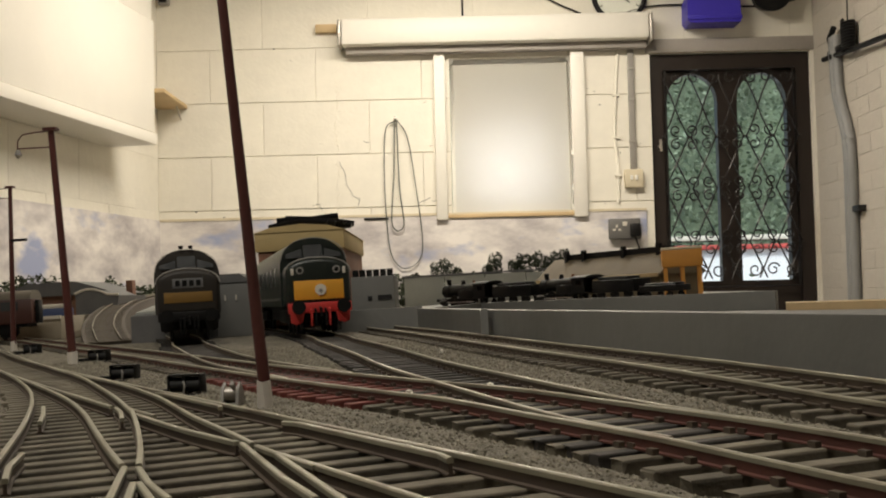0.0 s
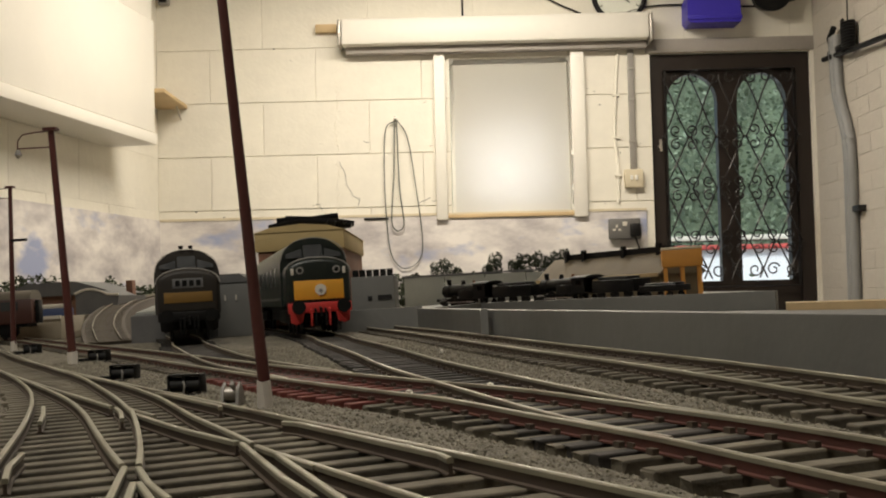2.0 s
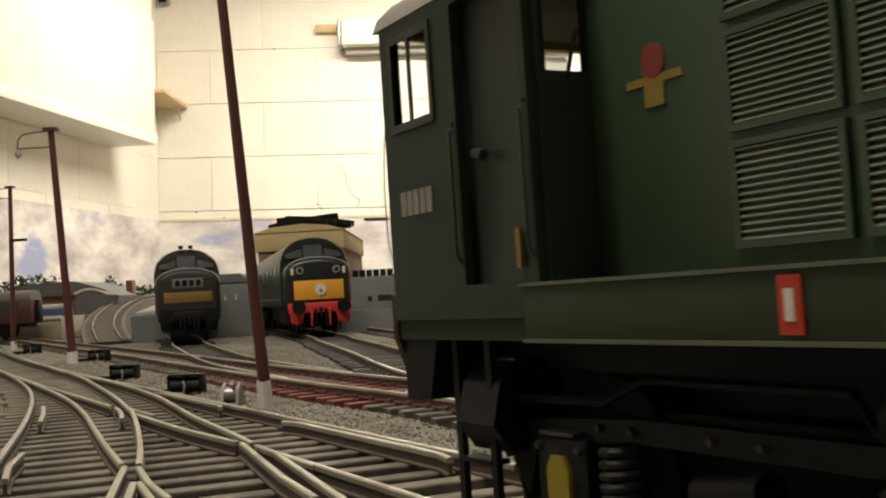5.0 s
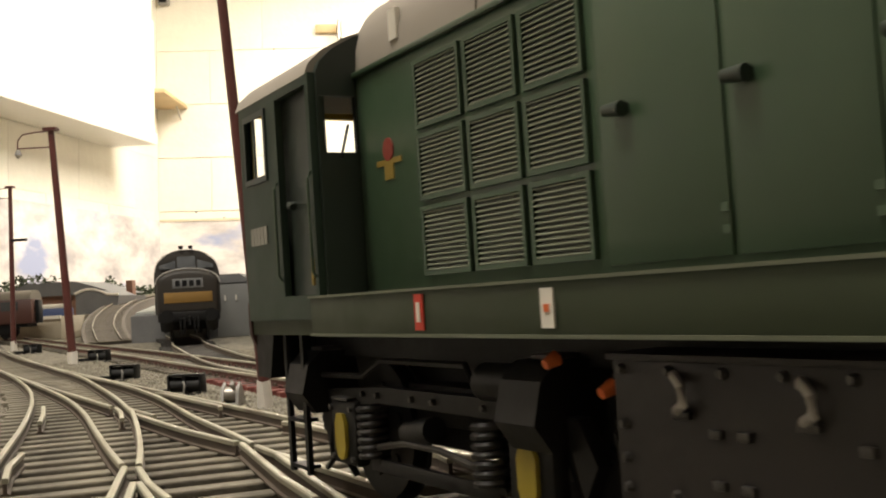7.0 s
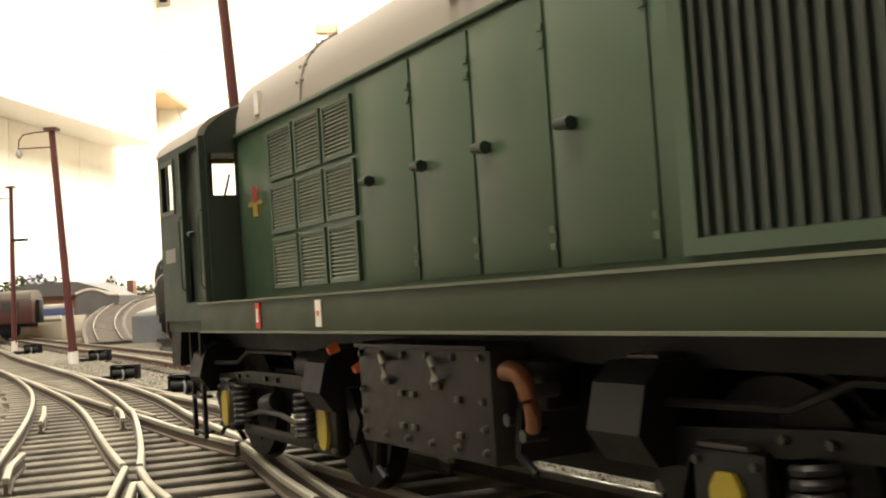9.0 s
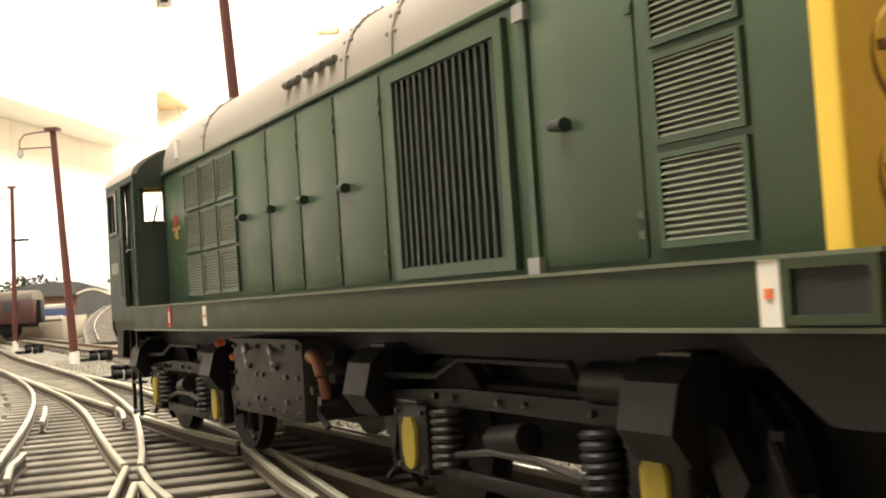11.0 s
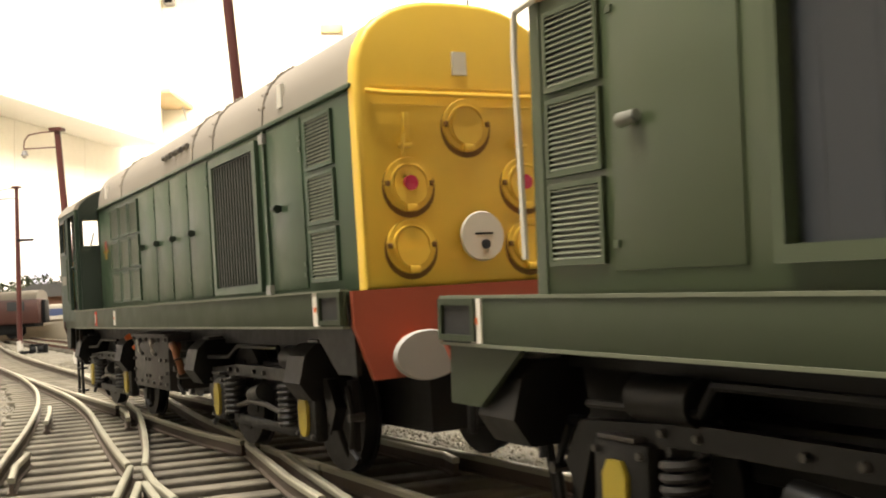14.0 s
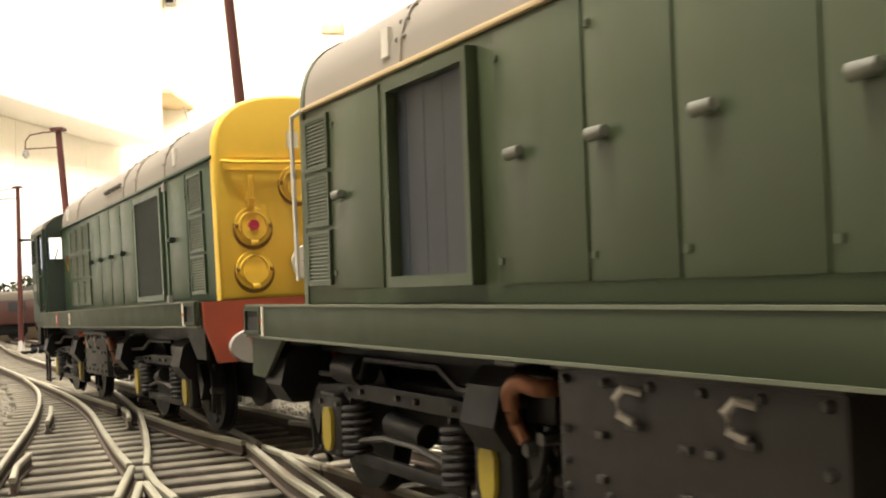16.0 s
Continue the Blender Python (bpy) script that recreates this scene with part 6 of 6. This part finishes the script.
def leaf_mass(name, blobs, n, size, seed):
    """Many small leaf faces scattered in soft clumps."""
    rng = np.random.default_rng(seed)
    cs = []
    for (x, y, z, rx, ry, rz) in blobs:
        k = int(n * rx * rz / sum(b[3] * b[5] for b in blobs))
        d = rng.normal(0, 1, (k, 3))
        d = d / np.linalg.norm(d, axis=1)[:, None] * rng.uniform(0.35, 1.0, (k, 1)) ** 0.5
        cs.append(np.array([x, y, z]) + d * np.array([rx, ry, rz]))
    c = np.concatenate(cs)
    m = len(c)
    a = rng.normal(0, 1, (m, 3))
    b = np.cross(a, rng.normal(0, 1, (m, 3)))
    a /= np.linalg.norm(a, axis=1)[:, None]
    b /= np.linalg.norm(b, axis=1)[:, None]
    s = rng.uniform(0.6, 1.4, (m, 1)) * size
    v = np.stack([c - a * s, c + b * s * 0.6, c + a * s, c - b * s * 0.6], 1).reshape(-1, 3)
    me = bpy.data.meshes.new(name)
    me.from_pydata(v.tolist(), [], (np.arange(m)[:, None] * 4 + np.arange(4)).tolist())
    me.materials.append(LEAF)
    return me


def model_tree(x, y, h, w, seed):
    rng = random.Random(seed)
    t = thing("model_tree", "dark green model tree behind the goods yard", "tree", at(x, y, Z0 + 0.0085), "model trees along the backdrop")
    bm = bm_new()
    tube(bm, [(0, 0, 0), (0.002, 0, h * 0.3), (0.0, 0.001, h * 0.62)], h * 0.03, 6)
    for i in range(7):
        a, z = rng.uniform(0, 6.3), h * rng.uniform(0.3, 0.6)
        tube(bm, [(0, 0, z), (math.cos(a) * w * 0.25, math.sin(a) * w * 0.2, z + h * 0.12), (math.cos(a) * w * 0.42, math.sin(a) * w * 0.3, z + h * 0.24)], h * 0.012, 5)
    part("trunk", bm, BLACK, t)
    blobs = [(rng.uniform(-0.4, 0.4) * w, rng.uniform(-0.2, 0.2) * w, h * rng.uniform(0.55, 0.88), w * rng.uniform(0.13, 0.22), w * 0.16, h * rng.uniform(0.09, 0.16)) for i in range(9)]
    ob = new("crown", leaf_mass("crown", blobs, 1500, 0.0028, seed))
    ob.parent = t


def left_scenery():
    # the incline with its own track
    pts = spline([(-0.478, 1.50, Z0), (-0.500, 1.56, 1.003), (-0.567, 1.75, 1.020), (-0.634, 2.0, 1.041), (-0.691, 2.3, 1.062), (-0.740, 2.7, 1.078), (-0.70, 3.1, 1.088), (-0.55, 3.5, 1.094)], 0.02)
    t = thing("incline", "grey trackbed climbing in a curve on a solid ramp", "ramp", LAY)
    part("trackbed", sweep(bm_new(), pts, [(-0.034, -0.10), (0.034, -0.10), (0.034, -0.004), (-0.034, -0.004)]), material("trackbed_grey", (0.14, 0.12, 0.10), 0.9, vary=0.3, scale=60, bump=0.001), t, smooth=False)
    for d in (-0.0165, 0.0165):
        rail(t, offset(pts, d))
    mesh = finish("sleeper", box(bm_new(), -0.029, 0.029, -0.003, 0.003, -0.0045, -0.0035), SLEEPER)
    for a, b in zip(pts[::1], pts[1::1]):
        d = b - a
        piece("sleeper", mesh, t, Matrix.Translation(a) @ Matrix.Rotation(math.atan2(d.y, d.x) - math.pi / 2, 4, "Z"))
    p = thing("platform_ramp", "grey concrete block with a pale sloping top", "platform", LAY)
    bm = prism(bm_new(), [(1.50, Z0 - 0.0088), (1.95, Z0 - 0.0088), (1.95, 1.062), (1.84, 1.062), (1.52, 1.031), (1.50, 1.029)], "x", -0.447, -0.335)
    part("block", bm, SLATE, p, smooth=False)
    part("top", prism(bm_new(), [(1.52, 1.0312), (1.84, 1.0622), (1.84, 1.0652), (1.52, 1.0342)], "x", -0.445, -0.405), CONCRETE, p, "pale concrete slab", smooth=False)
    for i, (x, y, z, turn) in enumerate(((-1.15, 1.90, Z0, 3.0),)):
        c = thing("coach", "maroon model passenger coach standing by the platform", "coach", at(x, y, z, turn))
        part("body", box(bm_new(), 0, 0.41, -0.031, 0.031, 0.026, 0.070, 0.003), COACHRED, c)
        part("roof", prism(bm_new(), roof_arc(0.031, 0.070, 0.086, 12, 2.1), "x", 0.002, 0.408), material("coach_roof", (0.16, 0.14, 0.11), 0.7, vary=0.2, scale=20), c)
        for s in (-1, 1):
            for j in range(8):
                part("window", box(bm_new(), 0.02 + j * 0.048, 0.05 + j * 0.048, s * 0.0315 - 0.0006, s * 0.0315 + 0.0006, 0.050, 0.066), SCREEN, c)
            for bx in (0.05, 0.30):
                b = part("bogie", box(bm_new(), bx, bx + 0.07, s * 0.02 - 0.002, s * 0.02 + 0.002, 0.008, 0.022, 0.001), BLACK, c)
                for wx in (0.012, 0.058):
                    part("wheel", cyl(bm_new(), (bx + wx, s * 0.015, 0.011), (bx + wx, s * 0.018, 0.011), 0.011, None, 16), BLACK, b)
        part("underframe", box(bm_new(), 0.01, 0.40, -0.025, 0.025, 0.02, 0.027), BLACK, c)
        part("gangway", box(bm_new(), 0.41, 0.416, -0.012, 0.012, 0.026, 0.068, 0.001), BLACK, c)
    p = thing("station_platform", "cream station platform block", "platform", LAY)
    part("deck", box(bm_new(), -0.96, -0.735, 2.02, 2.20, Z0 - 0.0088, 1.036, 0.002), PLATFORM, p)
    part("edge", box(bm_new(), -0.96, -0.735, 2.014, 2.022, 1.031, 1.0375), MARK, p)
    c = thing("railcar", "white and blue model railcar beyond the platform", "railcar", at(-0.98, 2.34, 1.02, 2))
    part("body", box(bm_new(), 0, 0.15, -0.02, 0.02, 0.0, 0.034, 0.003), material("railcar_blue", (0.05, 0.08, 0.2), 0.5, vary=0.2, scale=20), c)
    part("roof", box(bm_new(), 0.002, 0.148, -0.019, 0.019, 0.032, 0.043, 0.004), MARK, c)
    part("base", box(bm_new(), 0.0, 0.15, -0.018, 0.018, -0.027, 0.0), BLACK, c)
    s = thing("station_canopy", "dark station canopy with a white curved valance", "canopy", LAY)
    arch = [(-0.768 + 0.09 * i / 12, 1.080 + 0.010 * math.sin(math.pi * min(1, i / 9)) - 0.006 * i / 12) for i in range(13)]
    part("building", prism(bm_new(), [(-0.768, Z0 - 0.0088), (-0.69, Z0 - 0.0088), *[(x, z - 0.002) for x, z in arch[::-1]]], "y", 2.2, 2.4), SLATE, s, smooth=False)
    part("valance", tube(bm_new(), [(x, 2.197, z) for x, z in arch], 0.0028, 6), MARK, s, "white painted edge")
    b = thing("station_building", "dark hip-roofed station building", "building", LAY)
    part("wall", box(bm_new(), -1.08, -0.82, 2.6, 2.8, Z0 - 0.0088, 1.085), BRICKRED, b)
    bm = prism(bm_new(), [(-1.10, 1.085), (-0.80, 1.085), (-0.90, 1.118), (-1.02, 1.118)], "y", 2.58, 2.82)
    part("roof", bm, SLATE, b, smooth=False)
    part("chimney", box(bm_new(), -0.80, -0.785, 2.66, 2.69, 1.0, 1.115), BRICKRED, b)
    # grey blocks beside the engine shed
    g = thing("relay_building", "flat grey model building with a dark slot", "building", LAY)
    part("wall", box(bm_new(), -0.133, -0.072, 1.50, 1.62, Z0 - 0.0088, 1.066, 0.001), GREYP, g)
    part("slot", box(bm_new(), -0.096, -0.076, 1.4985, 1.5015, 1.032, 1.039), DARKIN, g)
    part("slot", box(bm_new(), -0.110, -0.104, 1.4985, 1.5015, 1.032, 1.038), DARKIN, g)
    f = thing("roof_fence", "black lattice fence on the grey building", "fence", LAY)
    for i in range(6):
        part("panel", box(bm_new(), -0.131 + i * 0.0098, -0.1225 + i * 0.0098, 1.51, 1.513, 1.066, 1.076), BLACK, f)
    h = thing("grey_hut", "plain grey model building beside the siding", "building", LAY)
    part("wall", box(bm_new(), -0.345, -0.285, 1.55, 1.66, Z0 - 0.0088, 1.070, 0.001), GREYP, h)
    part("roof", prism(bm_new(), [(-0.348, 1.070), (-0.282, 1.070), (-0.30, 1.083), (-0.335, 1.083)], "y", 1.548, 1.662), SLATE, h, smooth=False)
    for x in (-0.322, -0.306):
        part("window", box(bm_new(), x - 0.001, x + 0.001, 1.5475, 1.5505, 1.044, 1.052), MARK, h)
    w = thing("retaining_wall", "pale grey-green concrete wall behind the goods yard", "wall", LAY)
    for i in range(4):
        part("panel", box(bm_new(), -0.10 + i * 0.10, -0.002 + i * 0.10, 2.60, 2.612, Z0, 1.080 - 0.0015 * i, 0.001), CONCRETE, w)
    part("coping", box(bm_new(), -0.102, 0.302, 2.597, 2.615, 1.0785, 1.083), SLATE, w)
    # scrub along the foot of the backdrop
    rng = np.random.default_rng(3)
    blobs = [(x, 4.36 + rng.uniform(-0.04, 0.04), 1.02 + 0.02 * rng.random(), 0.07, 0.04, 0.085 * rng.uniform(0.75, 1.15)) for x in np.arange(-1.1, 0.75, 0.075)]
    blobs += [(-1.28 - 0.167 * k * 0.1 + 0.12, 4.3 - k * 0.1, 1.03, 0.06, 0.07, 0.09 * rng.uniform(0.7, 1.15)) for k in range(14)]
    tagged(new("scrub", leaf_mass("scrub", blobs, 16000, 0.008, 8)), "dark scrubby model woodland along the backdrop", "scrub", kind="stuff")


def track_distance(x, y):
    d = np.full(len(x), 9.0)
    for v in TRACKS.values():
        L = np.array([(p.x, p.y) for p in spline(v, 0.02)])
        L = L[(L[:, 1] > 0.0) & (L[:, 1] < 1.5)]
        for a in range(0, len(x), 20000):
            q = np.stack([x[a:a + 20000], y[a:a + 20000]], 1)
            d[a:a + 20000] = np.minimum(d[a:a + 20000], np.sqrt(((q[:, None] - L[None]) ** 2).sum(2)).min(1))
    return d


def bed_height(x, y):
    """Ballast lies low under the tracks and heaps up between them."""
    t = np.clip((track_distance(x, y) - 0.022) / 0.016, 0, 1)
    return Z0 - 0.0094 + 0.0046 * t * t * (3 - 2 * t)


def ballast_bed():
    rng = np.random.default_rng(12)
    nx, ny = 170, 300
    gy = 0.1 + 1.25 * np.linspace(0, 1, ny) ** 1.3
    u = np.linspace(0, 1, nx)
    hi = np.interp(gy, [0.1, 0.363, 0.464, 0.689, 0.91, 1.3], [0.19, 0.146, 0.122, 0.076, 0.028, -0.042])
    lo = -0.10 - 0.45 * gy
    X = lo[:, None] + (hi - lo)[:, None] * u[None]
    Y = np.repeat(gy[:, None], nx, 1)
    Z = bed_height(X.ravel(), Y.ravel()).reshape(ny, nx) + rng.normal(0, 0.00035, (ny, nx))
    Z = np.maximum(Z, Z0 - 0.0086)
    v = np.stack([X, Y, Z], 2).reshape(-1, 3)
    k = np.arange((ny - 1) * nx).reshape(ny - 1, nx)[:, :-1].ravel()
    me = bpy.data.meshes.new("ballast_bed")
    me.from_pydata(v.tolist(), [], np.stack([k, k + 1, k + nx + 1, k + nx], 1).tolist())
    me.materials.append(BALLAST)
    # dark bed along the tracks: the shade between the sleepers, painted in
    me.materials.append(SHADEBED)
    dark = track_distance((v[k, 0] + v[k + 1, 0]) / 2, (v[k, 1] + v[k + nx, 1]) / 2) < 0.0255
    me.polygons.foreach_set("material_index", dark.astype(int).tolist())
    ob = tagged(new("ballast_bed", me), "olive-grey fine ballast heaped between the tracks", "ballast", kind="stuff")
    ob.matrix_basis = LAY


def ballast_stones():
    """Loose stones over the ballast between and beside the tracks near the camera."""
    rng = np.random.default_rng(11)
    n = 110000
    y = 0.12 + 0.85 * rng.random(n) ** 1.5
    x = rng.uniform(-0.34, 0.16, n)
    d = track_distance(x, y)
    lim = np.interp(y, [0.1, 0.363, 0.689, 1.3], [0.17, 0.142, 0.07, -0.05])
    keep = (d > 0.023) & (x < lim) & (x > -0.05 - 0.36 * y)
    x, y = x[keep], y[keep]
    n = len(x)
    s = rng.uniform(0.00032, 0.0007, n) * (0.7 + 0.6 * y)
    base = np.array([(1, 0, 0), (-1, 0, 0), (0, 1, 0), (0, -1, 0), (0, 0, 1), (0, 0, -1)], float)
    q = rng.normal(0, 1, (n, 6, 3)) * 0.22 + base
    a = rng.uniform(0, 6.3, n)
    rot = np.zeros((n, 3, 3))
    rot[:, 0, 0], rot[:, 0, 1], rot[:, 1, 0], rot[:, 1, 1], rot[:, 2, 2] = np.cos(a), -np.sin(a), np.sin(a), np.cos(a), 0.9
    z = np.maximum(bed_height(x, y), Z0 - 0.0086) + s * 0.5
    v = np.einsum("nij,nkj->nki", rot, q) * s[:, None, None] + np.stack([x, y, z], 1)[:, None, :]
    tri = np.array([(0, 2, 4), (2, 1, 4), (1, 3, 4), (3, 0, 4), (2, 0, 5), (1, 2, 5), (3, 1, 5), (0, 3, 5)])
    f = (np.arange(n)[:, None, None] * 6 + tri[None]).reshape(-1, 3)
    me = bpy.data.meshes.new("ballast_stones")
    me.from_pydata(v.reshape(-1, 3).tolist(), [], f.tolist())
    m, nn, l, b = nodes_of("ballast_stone")
    g, r = nn.new("ShaderNodeNewGeometry"), nn.new("ShaderNodeValToRGB")
    r.color_ramp.elements[0].color, r.color_ramp.elements[1].color = (0.125, 0.112, 0.085, 1), (0.32, 0.29, 0.225, 1)
    l.new(g.outputs["Random Per Island"], r.inputs[0])
    l.new(r.outputs[0], b.inputs["Base Color"])
    b.inputs["Roughness"].default_value = 0.9
    me.materials.append(m)
    ob = tagged(new("ballast_stones", me), "loose olive-grey ballast stones between the tracks", "ballast", kind="stuff")
    ob.matrix_basis = LAY


sky_paper()
fittings()
lamp_post((-0.073, 0.418, Z0), (-0.0855, 0.418, 1.213), 0.0025)
lamp_post((-0.312, 0.881, Z0), (-0.322, 0.881, 1.192), 0.0036)
lamp_post((-0.582, 1.422, Z0), (-0.578, 1.422, 1.213), 0.0036)
for x, y, turn, s in ((-0.126, 0.508, -8, 0.82), (-0.196, 0.641, -8, 0.80), (-0.300, 0.912, -10, 0.85), (-0.474, 1.21, -10, 0.9)):
    point_motor(x, y, turn, s)
arm = thing("signal_arm", "short black signal arm fixed to a lamp post", "signal", LAY)
part("arm", box(bm_new(), -0.578, -0.556, 1.4165, 1.4180, 1.139, 1.1425), BLACK, arm)
for x, y in ((-0.017, 0.427), (0.016, 0.436), (-0.005, 0.718), (-0.208, 0.61)):
    c = thing("white_chip", "small white stone lying on the track", "stone", at(x, y, Z0 - 0.0042), "loose white stones")
    bm = bm_new()
    bmesh.ops.create_icosphere(bm, subdivisions=1, radius=0.0016)
    for v in bm.verts:
        v.co *= random.uniform(0.7, 1.2)
    part("stone", bm, MARK, c, smooth=False, at=Matrix.Translation((0, 0, 0.0012)))
lever_stand(-0.091, 0.443)
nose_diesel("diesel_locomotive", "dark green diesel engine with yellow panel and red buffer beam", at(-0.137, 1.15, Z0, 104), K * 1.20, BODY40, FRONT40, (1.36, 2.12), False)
nose_diesel("diesel_locomotive", "dusty dark diesel engine with headcode panel on the siding", at(-0.279, 1.15, Z0, 104.5), K * 1.14, BODY37, BODY37, (1.62, 2.05), True)
engine_shed()
goods_building()
steam_engine(0.000, 2.02, -53.5, BLACK, 1.15)
steam_engine(0.165, 1.795, -60, BLACK, 1.1)
open_wagon(0.297, 1.566, -58)
for i, (x, h, w) in enumerate(((0.005, 0.118, 0.085), (0.135, 0.128, 0.07), (0.205, 0.118, 0.075), (0.278, 0.130, 0.08), (0.345, 0.125, 0.09), (-0.09, 0.082, 0.05), (0.07, 0.075, 0.04))):
    model_tree(x, 2.96, h + 0.008, w, 20 + i)
left_scenery()
ballast_bed()
ballast_stones()


# ---- movement ----
# how far the leading engine stands along the main line, in full-size metres, by the time
PLACES = [(0.0, 12.29), (1.0, 10.85), (2.0, 9.41), (2.6, 8.545), (3.0, 7.975), (3.5, 7.26), (4.0, 6.555), (5.0, 5.08), (6.5, 2.865), (7.0, 2.125), (7.5, 1.365), (8.0, 0.61), (8.5, -0.165), (9.0, -0.94), (10.0, -2.50), (11.5, -4.845), (12.0, -5.62), (12.5, -6.41), (13.0, -7.21), (13.5, -8.02), (14.0, -8.92), (14.5, -9.88), (15.0, -10.93), (15.5, -12.0), (16.0, -13.10)]


def on_line(s, turned=False):
    """The engine's place on its line; each engine runs a fraction of a degree off the main line's way."""
    if turned:
        u = s + 6.0
        n, lift, swing, dip, lean = 0.10136, -0.00103 - 0.00013 * u, -0.52, -1.13 - 0.0213 * u, 1.03
    else:
        u = s + 10.0
        n, lift, swing, dip, lean = 0.10365, 0.00075 - 0.000031 * u, 0.39, 0.014 - 0.0135 * u, 0.356
    p = N1 * (n - u * K * math.tan(radians(swing))) - D1 * (s * K)
    turn = Matrix.Rotation(radians(-61.14 + swing + (180 if turned else 0)), 4, "Z")
    return LAY @ Matrix.Translation((p.x, p.y, Z0 + lift)) @ turn @ Matrix.Rotation(radians(dip), 4, "Y") @ Matrix.Rotation(radians(lean), 4, "X")


def motions():
    walk(leading, [(t, on_line(s)) for t, s in PLACES])
    walk(trailing, [(t, on_line(s + float(np.interp(t, [c[0] for c in COUPLED], [c[1] for c in COUPLED])), True)) for t, s in PLACES])
    # wheels roll by the way run
    ts = [x[0] for x in PLACES]
    for sets, sign in ((leading_wheels, 1), (trailing_wheels, -1)):
        for ob, x in sets:
            rows = []
            t = 0.0
            while t <= 16.001:
                s = float(np.interp(t, ts, [q[1] for q in PLACES]))
                rows.append((t, Matrix.Translation((x * K, 0, 0.545 * K)) @ Matrix.Rotation(sign * s / 0.545, 4, "Y")))
                t += 0.25
            walk(ob, rows)


motions()
